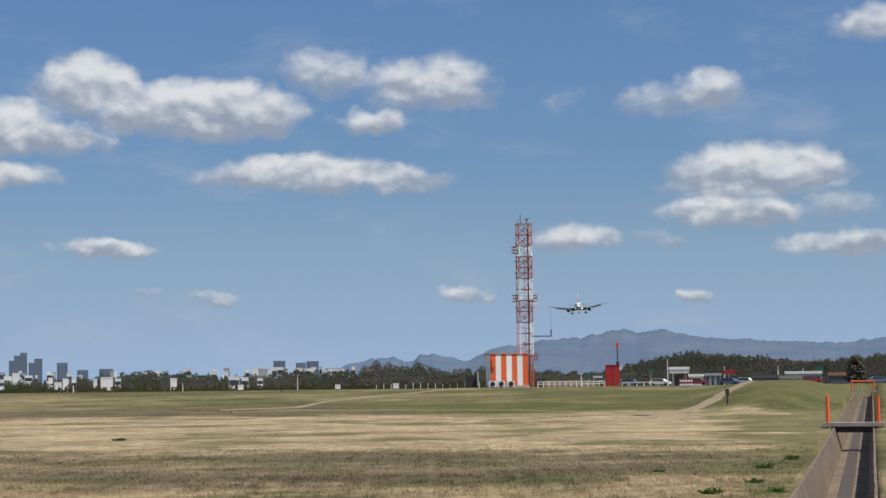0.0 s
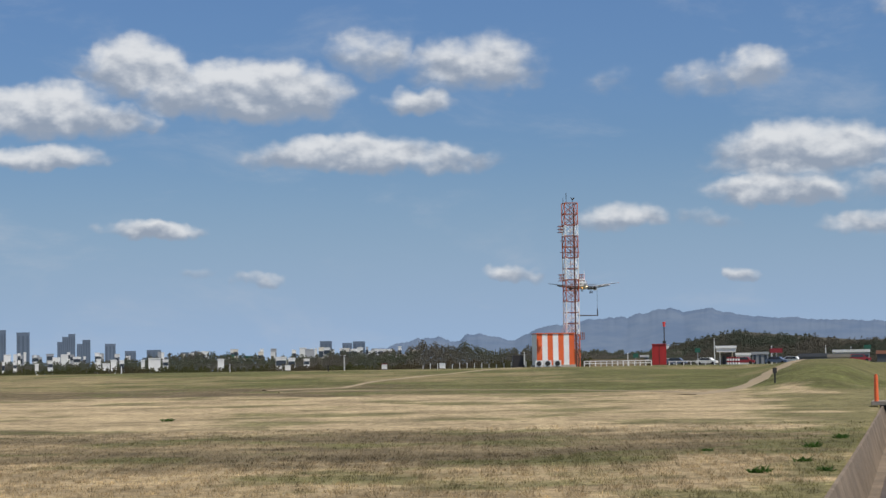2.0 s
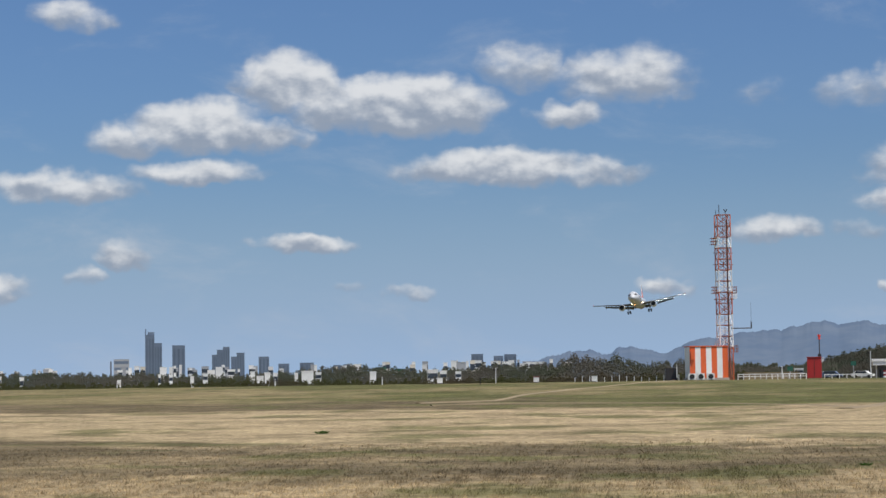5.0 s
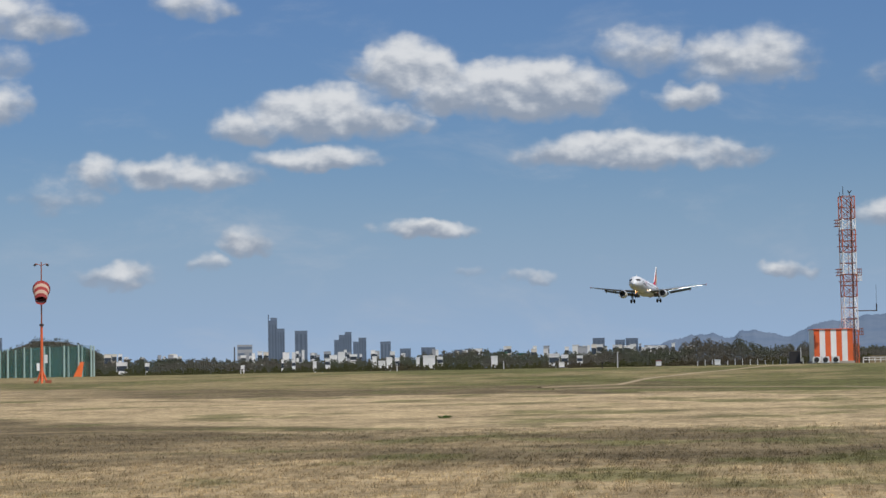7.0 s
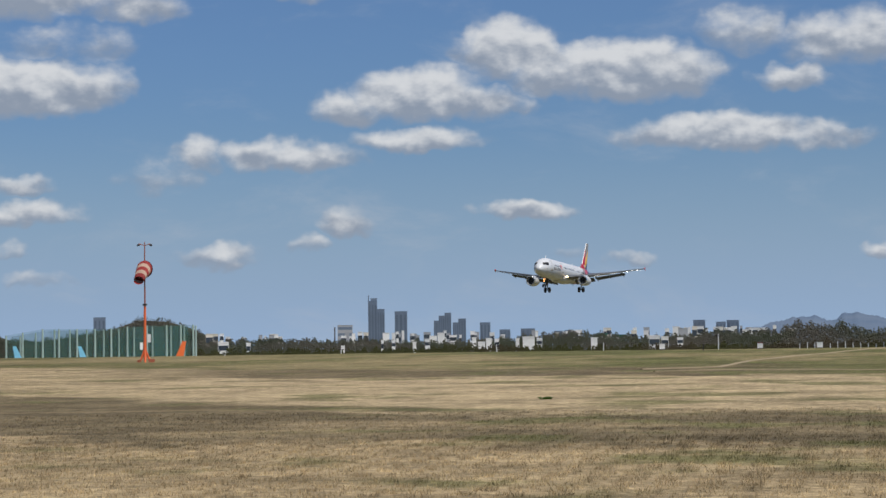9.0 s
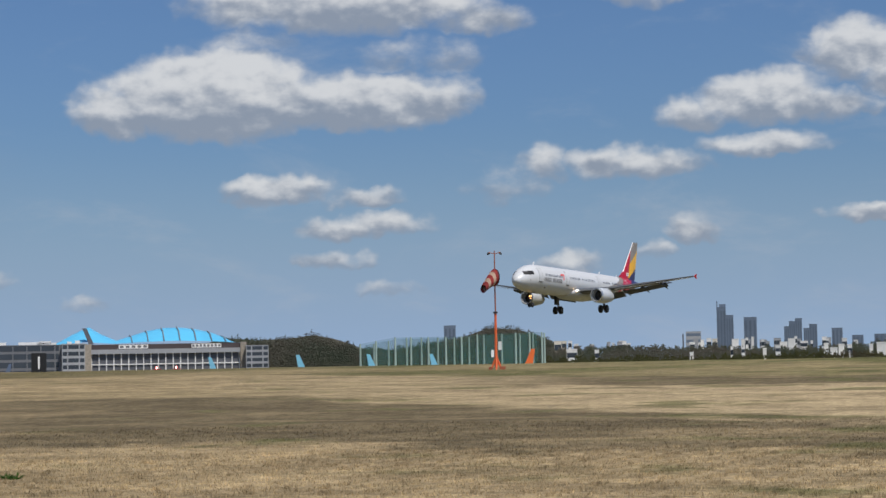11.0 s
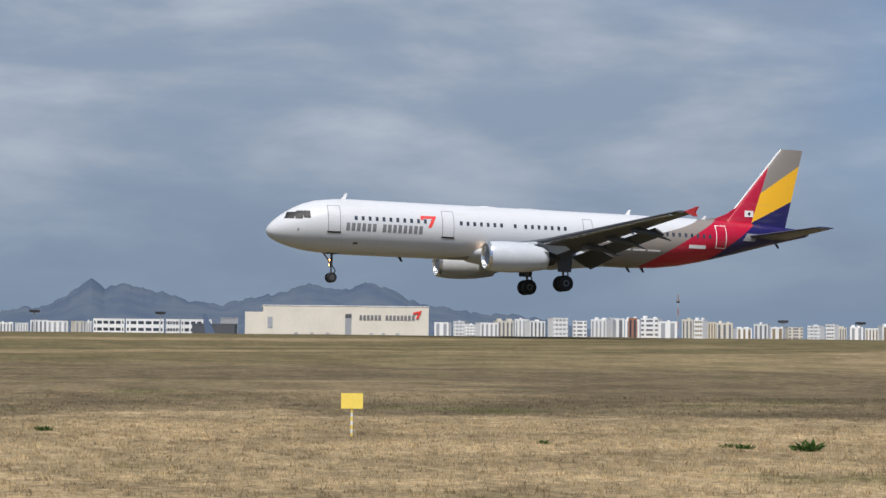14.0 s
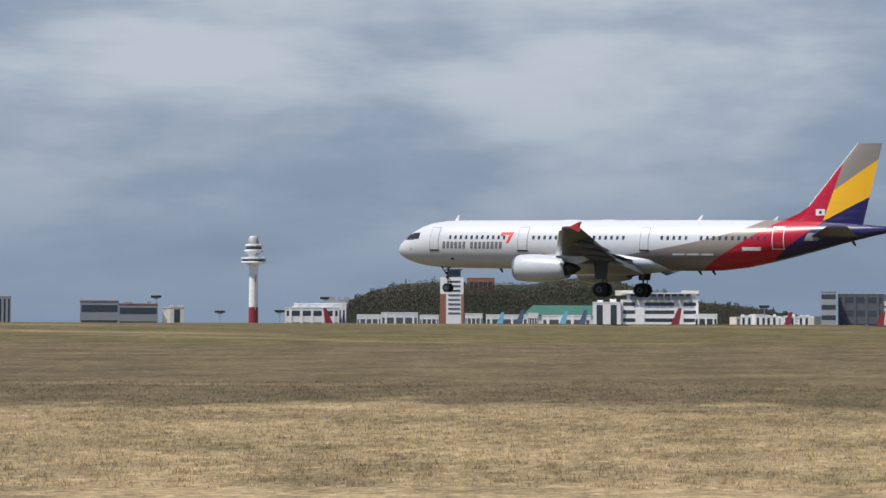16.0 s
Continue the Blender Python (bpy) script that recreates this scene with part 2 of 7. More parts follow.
# ---- materials ----
def material(name, color, rough=0.6, metal=0.0, vary=0.25, scale=1.0, bump=0.0, fine=12.0, glow=0.0, spec=0.5):
    """A surface with large stains and fine grain. scale: the stains' frequency per metre."""
    m = bpy.data.materials.new(name)
    m.use_nodes = True
    n = Tree(m.node_tree)
    b = m.node_tree.nodes["Principled BSDF"]
    at = n.add("ShaderNodeTexCoord").outputs["Object"]
    big, small = n.noise(at, scale, 4.0, 0.6), n.noise(at, scale * fine, 3.0, 0.6)
    each = n.add("ShaderNodeObjectInfo").outputs["Random"]
    v = n.math("ADD", n.math("MULTIPLY", big, 0.6), n.math("MULTIPLY", small, 0.4))
    v = n.math("ADD", v, n.math("MULTIPLY", n.math("SUBTRACT", each, 0.5), 0.25))
    dark = tuple(c * (1 - vary) for c in color)
    light = tuple(min(1.0, c * (1 + vary * 0.6)) for c in color)
    n.put(b.inputs["Base Color"], n.mix(n.step(v, 0.3, 0.7), dark, light))
    n.put(b.inputs["Roughness"], n.step(small, 0.2, 0.8, max(0.0, rough - 0.1), min(1.0, rough + 0.1)))
    b.inputs["Metallic"].default_value = metal
    b.inputs["Specular IOR Level"].default_value = spec
    if bump:
        k = n.add("ShaderNodeBump")
        k.inputs["Strength"].default_value, k.inputs["Distance"].default_value = bump, 0.05
        n.put(k.inputs["Height"], small)
        n.put(b.inputs["Normal"], k.outputs[0])
    if glow:
        b.inputs["Emission Color"].default_value = (*color, 1)
        b.inputs["Emission Strength"].default_value = glow
    return m


def grass_colour(n, at):
    """The field's mown bands: straw, grey-brown and green, shared by the ground and the blades."""
    s = n.add("ShaderNodeSeparateXYZ")
    n.put(s.inputs[0], at)
    x, y = s.outputs[0], s.outputs[1]
    flat = n.vec("MULTIPLY", at, (1, 1, 0))
    r = n.vec("LENGTH", flat)
    az = n.math("MULTIPLY", n.math("ARCTAN2", x, y), 180 / math.pi)
    wob = n.noise(flat, 0.055, 4.0, 0.55)
    streak = n.noise(flat, 0.9, 5.0, 0.65)
    grain = n.noise(flat, 6.0, 4.0, 0.7)
    straw, pale, brown, green, olive = (0.35, 0.264, 0.15), (0.405, 0.312, 0.185), (0.142, 0.11, 0.064), (0.105, 0.108, 0.038), (0.132, 0.108, 0.053)

    def by_bearing(lo, hi, stops):
        """A radius that changes with the bearing between azimuths -125 and 15."""
        ramp = n.add("ShaderNodeValToRGB")
        n.put(ramp.inputs[0], n.step(az, -125.0, 15.0, smooth=False))
        e = ramp.color_ramp.elements
        while len(e) < len(stops):
            e.new(0.5)
        for k, (a, v) in zip(e, stops):
            k.position = (a + 125.0) / 140.0
            u = (v - lo) / (hi - lo)
            k.color = (u, u, u, 1)
        return n.math("ADD", n.math("MULTIPLY", ramp.outputs[0], hi - lo), lo)

    # from the feet outward: straw, a dark mown band, a pale strip, then duller grass to the crest
    near = by_bearing(20, 120, ((-125, 41), (-60, 42), (-38, 45), (-26, 46), (-20, 38), (-10, 36), (0, 36), (10, 38)))
    wide = by_bearing(20, 120, ((-125, 92), (-95, 90), (-60, 74), (-38, 84), (-26, 80), (-18, 60), (-10, 51), (10, 50)))
    rag = n.math("MULTIPLY", n.math("SUBTRACT", n.noise(flat, 0.17, 7.0, 0.7), 0.5), 24.0)
    rr = n.math("ADD", n.math("MULTIPLY", r, n.math("ADD", 1.0, n.math("MULTIPLY", n.math("SUBTRACT", wob, 0.5), 0.28))), rag)
    worn = n.step(n.noise(flat, 0.05, 6.0, 0.65), 0.40, 0.52)
    strip = n.mix(n.step(az, -34, -16), n.mix(n.math("MULTIPLY", worn, 0.4), straw, olive), pale)
    strip = n.mix(n.step(az, -40, -75), strip, olive)
    turf = n.mix(n.math("MULTIPLY", n.step(n.noise(n.vec("MULTIPLY", flat, (0.06, 0.03, 0)), 1.0, 5.0, 0.6), 0.42, 0.6), 0.6), green, straw)
    edge = n.step(n.math("SUBTRACT", rr, near), -1.5, 2.5)
    dark = n.mix(n.math("MULTIPLY", n.math("SUBTRACT", 1.0, worn), n.math("MULTIPLY", n.step(az, -100, -40, 0.1, 0.9), n.step(az, -2, -9, 0.45, 1.0))), brown, n.mix(0.62, brown, straw))
    col = n.mix(edge, straw, dark)
    col = n.mix(n.step(n.math("SUBTRACT", rr, wide), -2.0, 3.0), col, strip)
    # a thin dark seam, then the green far side
    col = n.mix(n.math("MULTIPLY", n.step(rr, 84.0, 88.0), n.step(az, -24, -16)), col, n.mix(n.step(az, 2, -6), green, brown))
    outer = by_bearing(20, 170, ((-125, 95), (-60, 97), (-42, 118), (-28, 125), (-16, 100), (10, 97)))
    col = n.mix(n.step(n.math("SUBTRACT", rr, outer), 0.0, 6.0), col, n.mix(n.step(az, -40, -12), olive, turf))
    # mown streaks that run round the field
    arc = n.add("ShaderNodeCombineXYZ")
    n.put(arc.inputs[0], n.math("MULTIPLY", az, 0.055))
    n.put(arc.inputs[1], n.math("MULTIPLY", n.math("POWER", r, 0.75), 0.9))
    rows = n.noise(arc.outputs[0], 1.0, 6.0, 0.65, 0.5)
    col = n.mix(n.step(rows, 0.56, 0.66, 0.0, 0.35), col, straw)
    col = n.mix(n.step(rows, 0.44, 0.34, 0.0, 0.28), col, brown)
    # paler streaks far out
    far = n.noise(n.vec("MULTIPLY", flat, (0.05, 0.012, 0)), 1.0, 3.0, 0.5)
    far = n.math("MULTIPLY", n.step(far, 0.54, 0.62), n.math("MULTIPLY", n.step(r, 85, 100), n.step(az, -8, -25)))
    col = n.mix(n.math("MULTIPLY", far, 0.6), col, straw)
    # fresh green among the straw, more of it towards the ditch
    g = n.math("ADD", n.noise(flat, 0.21, 5.0, 0.6), n.step(az, -35, 0, 0.0, 0.10))
    g = n.math("ADD", g, n.step(az, 6.5, 10.5, 0.0, 0.16))
    col = n.mix(n.math("MULTIPLY", n.step(g, 0.58, 0.72), 0.75), col, green)
    col = n.mix(n.step(streak, 0.35, 0.68, 0.55, 0.0), col, n.mix(0.5, col, (0.11, 0.09, 0.05)))
    blot = n.noise(flat, 2.3, 4.0, 0.7)
    mottle = n.step(n.noise(flat, 0.3, 7.0, 0.72), 0.36, 0.64, 0.74, 1.22)
    v = n.math("MULTIPLY", n.step(grain, 0.25, 0.75, 0.58, 1.42), n.step(blot, 0.3, 0.7, 0.74, 1.26))
    v = n.math("MULTIPLY", v, mottle)
    k = n.add("ShaderNodeCombineXYZ")
    for i in range(3):
        n.put(k.inputs[i], v)
    return n.mix(1.0, col, k.outputs[0], "MULTIPLY"), grain, streak


def ground_material():
    m = bpy.data.materials.new("dry_grass_ground")
    m.use_nodes = True
    n = Tree(m.node_tree)
    b = m.node_tree.nodes["Principled BSDF"]
    at = n.add("ShaderNodeTexCoord").outputs["Object"]
    col, grain, streak = grass_colour(n, at)
    n.put(b.inputs["Base Color"], col)
    b.inputs["Roughness"].default_value, b.inputs["Specular IOR Level"].default_value = 0.95, 0.1
    k = n.add("ShaderNodeBump")
    k.inputs["Strength"].default_value, k.inputs["Distance"].default_value = 0.9, 0.12
    n.put(k.inputs["Height"], n.math("ADD", grain, streak))
    n.put(b.inputs["Normal"], k.outputs[0])
    return m


def blade_material():
    m = bpy.data.materials.new("grass_blades")
    m.use_nodes = True
    n = Tree(m.node_tree)
    b = m.node_tree.nodes["Principled BSDF"]
    col, grain, streak = grass_colour(n, n.add("ShaderNodeTexCoord").outputs["Object"])
    v = n.step(n.add("ShaderNodeNewGeometry").outputs["Random Per Island"], 0, 1, 1.15, 2.0, False)
    k = n.add("ShaderNodeCombineXYZ")
    for i in range(3):
        n.put(k.inputs[i], v)
    n.put(b.inputs["Base Color"], n.mix(1.0, col, k.outputs[0], "MULTIPLY"))
    b.inputs["Roughness"].default_value, b.inputs["Specular IOR Level"].default_value = 0.8, 0.15
    thin = n.add("ShaderNodeBsdfTranslucent")
    n.put(thin.inputs[0], n.mix(1.0, col, k.outputs[0], "MULTIPLY"))
    both = n.add("ShaderNodeMixShader")
    both.inputs[0].default_value = 0.5
    n.nt.links.new(b.outputs[0], both.inputs[1])
    n.nt.links.new(thin.outputs[0], both.inputs[2])
    n.nt.links.new(both.outputs[0], n.nt.nodes["Material Output"].inputs[0])
    return m


def foliage(name, a, b_, c_):
    """Leaf clumps: each one of its own tone."""
    m = bpy.data.materials.new(name)
    m.use_nodes = True
    n = Tree(m.node_tree)
    b = m.node_tree.nodes["Principled BSDF"]
    at = n.add("ShaderNodeTexCoord").outputs["Object"]
    rnd = n.add("ShaderNodeNewGeometry").outputs["Random Per Island"]
    col = n.mix(n.step(n.noise(at, 0.02, 3.0), 0.4, 0.6), a, b_)
    col = n.mix(n.step(rnd, 0.3, 1.0, 0, 0.3), col, c_)
    col = n.mix(n.step(n.noise(at, 1.3, 3.0), 0.35, 0.65, 0.2, 0.0), col, tuple(v * 0.7 for v in a))
    n.put(b.inputs["Base Color"], col)
    b.inputs["Roughness"].default_value, b.inputs["Specular IOR Level"].default_value = 0.9, 0.1
    thin = n.add("ShaderNodeBsdfTranslucent")
    n.put(thin.inputs[0], col)
    both = n.add("ShaderNodeMixShader")
    both.inputs[0].default_value = 0.5
    n.nt.links.new(b.outputs[0], both.inputs[1])
    n.nt.links.new(thin.outputs[0], both.inputs[2])
    n.nt.links.new(both.outputs[0], n.nt.nodes["Material Output"].inputs[0])
    return m


M = {}
M["ground"] = ground_material()
M["blade"] = blade_material()
# woodland tones lifted for distance haze and the shade between clumps
M["woods"] = foliage("woodland", (0.108, 0.122, 0.082), (0.16, 0.145, 0.12), (0.18, 0.168, 0.13))
M["dark_woods"] = foliage("dark_woodland", (0.092, 0.108, 0.078), (0.145, 0.13, 0.104), (0.16, 0.152, 0.115))
M["scrub"] = foliage("scrub", (0.10, 0.085, 0.055), (0.085, 0.095, 0.035), (0.15, 0.12, 0.08))
M["weed"] = foliage("weed_leaves", (0.05, 0.10, 0.02), (0.06, 0.12, 0.03), (0.10, 0.16, 0.04))
M["orange"] = material("orange_paint", (0.72, 0.13, 0.035), 0.45, vary=0.12, scale=0.8)
M["red"] = material("red_paint", (0.36, 0.02, 0.02), 0.5, vary=0.15, scale=0.8)
M["white"] = material("white_paint", (0.81, 0.80, 0.78), 0.45, vary=0.1, scale=0.7)
M["cream"] = material("cream_render", (0.66, 0.61, 0.52), 0.7, vary=0.1, scale=0.08)
M["pale"] = material("pale_render", (0.71, 0.71, 0.70), 0.7, vary=0.12, scale=0.07)
M["grey_wall"] = material("grey_cladding", (0.33, 0.34, 0.36), 0.6, vary=0.15, scale=0.05)
M["dark_wall"] = material("dark_cladding", (0.10, 0.105, 0.12), 0.5, vary=0.2, scale=0.05)
# tower glazing made paler and bluer to carry the haze of distance
M["hazed_glass"] = material("hazed_blue_glazing", (0.135, 0.175, 0.24), 0.4, vary=0.15, scale=0.02)
M["glass"] = material("window_glass", (0.05, 0.06, 0.075), 0.12, vary=0.2, scale=0.1)
M["blue_glass"] = material("blue_glass", (0.03, 0.06, 0.14), 0.15, vary=0.2, scale=0.05)
M["channel"] = material("stained_concrete", (0.20, 0.15, 0.10), 0.9, vary=0.45, scale=0.9, bump=0.6)
M["concrete"] = material("concrete", (0.34, 0.30, 0.25), 0.85, vary=0.3, scale=0.8, bump=0.4)
M["wet"] = material("wet_silt", (0.075, 0.055, 0.036), 0.62, vary=0.4, scale=0.6)
M["steel"] = material("galvanised_steel", (0.42, 0.43, 0.44), 0.4, 0.7, vary=0.15, scale=2.0)
M["dark_metal"] = material("dark_metal", (0.05, 0.045, 0.045), 0.5, 0.4, vary=0.3, scale=1.5)
M["black"] = material("black_board", (0.008, 0.008, 0.009), 0.6, vary=0.2)
M["rubber"] = material("tyre_rubber", (0.012, 0.012, 0.013), 0.75, vary=0.2)
M["yellow"] = material("yellow_panel", (0.88, 0.66, 0.12), 0.5, vary=0.08)
M["amber"] = material("amber_housing", (0.58, 0.25, 0.03), 0.5, vary=0.12)
M["roof_blue"] = material("sky_blue_roof", (0.10, 0.46, 0.72), 0.4, vary=0.1, scale=0.05)
M["roof_green"] = material("green_roof", (0.03, 0.13, 0.09), 0.5, vary=0.15, scale=0.05)
M["roof_metal"] = material("grey_metal_roof", (0.40, 0.42, 0.44), 0.45, 0.2, vary=0.08, scale=0.03)
M["net_post"] = material("pale_green_post", (0.32, 0.42, 0.38), 0.6, vary=0.15)
M["tail_blue"] = material("light_blue_fin", (0.20, 0.50, 0.68), 0.4, vary=0.08)
M["tail_navy"] = material("slate_blue_fin", (0.10, 0.14, 0.22), 0.4, vary=0.08)
M["tail_red"] = material("red_fin", (0.27, 0.03, 0.04), 0.4, vary=0.08)
M["tail_orange"] = material("orange_fin", (0.85, 0.17, 0.04), 0.4, vary=0.08)
M["brick"] = material("brick_red_wall", (0.34, 0.15, 0.10), 0.8, vary=0.2, scale=0.05)
M["dirt"] = material("dirt_track", (0.25, 0.19, 0.112), 0.95, vary=0.3, scale=0.4, bump=0.4)
M["grey_bar"] = material("dark_grey_lettering", (0.17, 0.17, 0.18), 0.5, vary=0.05)
M["logo_red"] = material("red_emblem", (0.72, 0.05, 0.04), 0.45, vary=0.05)
M["lamp"] = material("lit_lamp", (1.0, 0.66, 0.36), 0.4, vary=0.0, glow=14.0)
M["taxi_lamp"] = material("lit_taxi_lamp", (1.0, 0.4, 0.12), 0.4, vary=0.0, glow=7.0)
M["beacon"] = material("lit_beacon", (1.0, 0.32, 0.3), 0.4, vary=0.0, glow=8.0)


def net_material(name, color, opacity):
    """Netting: fine mesh that lets most of the light through."""
    m = bpy.data.materials.new(name)
    m.use_nodes = True
    n = Tree(m.node_tree)
    b = m.node_tree.nodes["Principled BSDF"]
    at = n.add("ShaderNodeTexCoord").outputs["Object"]
    b.inputs["Base Color"].default_value = (*color, 1)
    b.inputs["Roughness"].default_value = 0.8
    n.put(b.inputs["Alpha"], n.step(n.noise(at, 0.12, 4.0), 0.3, 0.7, opacity * 0.75, min(1.0, opacity * 1.25)))
    return m


M["net"] = net_material("green_net", (0.05, 0.17, 0.16), 0.26)
M["net_thin"] = net_material("thin_green_net", (0.04, 0.14, 0.12), 0.14)
M["slate"] = material("slate_cladding", (0.16, 0.165, 0.18), 0.55, vary=0.15, scale=0.05)
M["net_dense"] = net_material("dense_green_net", (0.01, 0.13, 0.10), 0.8)


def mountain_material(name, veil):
    """Forested rock far off; veil is the light of the air in front of it, put in as emission."""
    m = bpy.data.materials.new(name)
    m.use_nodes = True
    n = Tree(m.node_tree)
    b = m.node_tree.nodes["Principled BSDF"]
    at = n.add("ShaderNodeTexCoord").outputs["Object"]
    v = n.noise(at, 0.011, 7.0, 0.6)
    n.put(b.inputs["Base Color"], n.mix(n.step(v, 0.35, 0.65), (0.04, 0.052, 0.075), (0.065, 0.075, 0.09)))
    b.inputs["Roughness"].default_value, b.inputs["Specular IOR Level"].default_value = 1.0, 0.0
    # blue air haze given to the rock as a glow of its own
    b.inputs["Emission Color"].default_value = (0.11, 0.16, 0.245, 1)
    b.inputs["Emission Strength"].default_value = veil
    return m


# the two ranges differ only in how much haze glow they carry
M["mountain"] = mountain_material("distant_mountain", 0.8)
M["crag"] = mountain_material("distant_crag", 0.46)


# ---- mesh helpers ----
def part(name, bm, mat, parent=None, label="", smooth=False):
    """Links a bmesh as one mesh object, under parent if given."""
    me = bpy.data.meshes.new(name)
    bmesh.ops.recalc_face_normals(bm, faces=bm.faces)
    bm.to_mesh(me)
    bm.free()
    me.materials.append(mat)
    if smooth:
        me.polygons.foreach_set("use_smooth", [True] * len(me.polygons))
    ob = new(name, me)
    ob.parent = parent
    return tagged(ob, label=label)


def raw(name, verts, faces, mat, parent=None, label="", smooth=False):
    me = bpy.data.meshes.new(name)
    me.from_pydata(verts, [], faces)
    me.update()
    me.materials.append(mat)
    if smooth:
        me.polygons.foreach_set("use_smooth", [True] * len(me.polygons))
    ob = new(name, me)
    ob.parent = parent
    return tagged(ob, label=label)


def box(bm, x0, x1, y0, y1, z0, z1, m=None):
    vs = [bm.verts.new((x, y, z)) for x in (x0, x1) for y in (y0, y1) for z in (z0, z1)]
    for f in ((0, 1, 3, 2), (4, 6, 7, 5), (0, 4, 5, 1), (2, 3, 7, 6), (0, 2, 6, 4), (1, 5, 7, 3)):
        bm.faces.new([vs[i] for i in f])
    if m is not None:
        bmesh.ops.transform(bm, matrix=m, verts=vs)
    return vs


def boxes(*dims):
    bm = bmesh.new()
    for d in dims:
        box(bm, *d)
    return bm


def rod(bm, a, b, r, r2=None, n=8):
    """A round bar from a to b."""
    a, b = Vector(a), Vector(b)
    d = b - a
    m = Matrix.Translation((a + b) / 2) @ d.to_track_quat("Z", "Y").to_matrix().to_4x4()
    bmesh.ops.create_cone(bm, cap_ends=True, segments=n, radius1=r, radius2=r if r2 is None else r2, depth=d.length, matrix=m)


def rods(*bars):
    bm = bmesh.new()
    for b in bars:
        rod(bm, *b)
    return bm


def lathe(rings, n=32, axis="x"):
    """Rings (s, half width, half height, centre height) joined along the axis."""
    bm = bmesh.new()
    loops = []
    for s, w, h, c in rings:
        loop = []
        for i in range(n):
            a = 2 * math.pi * i / n
            p = (s, w * math.sin(a), c + h * math.cos(a)) if axis == "x" else (w * math.sin(a), h * math.cos(a), s)
            loop.append(bm.verts.new(p))
        loops.append(loop)
    for a, b in zip(loops, loops[1:]):
        for i in range(n):
            bm.faces.new((a[i], a[(i + 1) % n], b[(i + 1) % n], b[i]))
    bm.faces.new(loops[0])
    bm.faces.new(loops[-1])
    return bm


def thing(name, m, label, category, group="", kind=""):
    """The empty at a thing's base."""
    ob = new(name)
    ob.matrix_world = m
    return tagged(ob, label, category, group, kind)


# ---- ground ----
DITCH_LEFT = (5.03, 29.8, 0.2145)
DITCH_WIDE, DITCH_FROM, DITCH_TO = 1.19, 12.0, 170.0


def smooth01(v):
    v = min(1.0, max(0.0, v))
    return v * v * (3 - 2 * v)


def ditch_side(x, y):
    """Metres to the right of the ditch's left lip."""
    return (x - DITCH_LEFT[0] - DITCH_LEFT[2] * (y - DITCH_LEFT[1])) * 0.978


def ground_z(x, y, carved=False):
    r, az = math.hypot(x, y), math.degrees(math.atan2(x, y))
    z = 1.4 * smooth01((r - 28) / 142) if r < 170 else EYE - r * math.tan(radians(0.135))
    z -= 4.5 * smooth01((r - 190) / 160) * smooth01((3 - az) / 3)
    # the bank beside the ditch
    bank = smooth01((az - 6.6) / 2.6) * smooth01((r - 78) / 20) * smooth01((165 - r) / 50)
    if 0 < az < 30:
        side = ditch_side(x, y)
        bank *= smooth01((-0.4 - side) / 2.5) if side < 1 else 0.0
        z += 0.78 * bank
    z += 0.05 * noise.noise((x * 0.09, y * 0.09, 0)) * min(1.0, r / 20)
    if carved and DITCH_FROM < y < DITCH_TO and 0 < az < 40:
        side = ditch_side(x, y)
        if -0.02 < side < DITCH_WIDE + 0.02:
            z -= 1.6
    return z


def ground():
    azs = []
    a = -180.0
    while a < 180:
        azs.append(a)
        a += 0.2 if 4 <= a < 17 else 1.0
    rs = [0.0]
    r = 1.5
    while r < 4950:
        rs.append(r)
        r *= 1.035
    rs.append(4950.0)
    verts = [(0, 0, 0)]
    for r in rs[1:]:
        for a in azs:
            p = bearing(a, r)
            verts.append((p.x, p.y, ground_z(p.x, p.y, True)))
    k = len(azs)
    faces = [(0, 1 + (i + 1) % k, 1 + i) for i in range(k)]
    for j in range(len(rs) - 2):
        b = 1 + j * k
        faces += [(b + i, b + (i + 1) % k, b + k + (i + 1) % k, b + k + i) for i in range(k)]
    ob = raw("ground", verts, faces, M["ground"], smooth=True)
    return tagged(ob, "wide airfield of dry straw-coloured grass with green patches", "ground", kind="structure")


ground()


# ---- the landing airliner: x forward, y to its left, z up; stations are metres aft of the nose ----
STATIONS = [(0.0, 0.03, 0.03, -0.55), (0.12, 0.34, 0.32, -0.54), (0.35, 0.60, 0.57, -0.51), (0.8, 0.93, 0.89, -0.43), (1.4, 1.24, 1.22, -0.32),
            (2.0, 1.46, 1.48, -0.23), (2.7, 1.66, 1.71, -0.14), (3.6, 1.82, 1.90, -0.06), (5.0, 1.94, 2.03, -0.01), (6.5, 1.975, 2.07, 0.0),
            (29.0, 1.975, 2.07, 0.0), (31.0, 1.955, 2.03, 0.03), (33.0, 1.88, 1.90, 0.15), (35.0, 1.72, 1.69, 0.35), (37.0, 1.48, 1.43, 0.58),
            (39.0, 1.17, 1.14, 0.82), (41.0, 0.82, 0.80, 1.03), (43.0, 0.45, 0.47, 1.20), (44.2, 0.24, 0.27, 1.28), (44.5, 0.12, 0.14, 1.30)]


def section(s):
    for (a, wa, ha, ca), (b, wb, hb, cb) in zip(STATIONS, STATIONS[1:]):
        if a <= s <= b:
            f = (s - a) / (b - a)
            return wa + f * (wb - wa), ha + f * (hb - ha), ca + f * (cb - ca)
    return STATIONS[-1][1:]


def skin(s, z, side, off=0.015):
    w, h, c = section(s)
    q = max(-0.999, min(0.999, (z - c) / h))
    return 20 - s, side * (w + off) * math.sqrt(1 - q * q), c + (h + off) * q


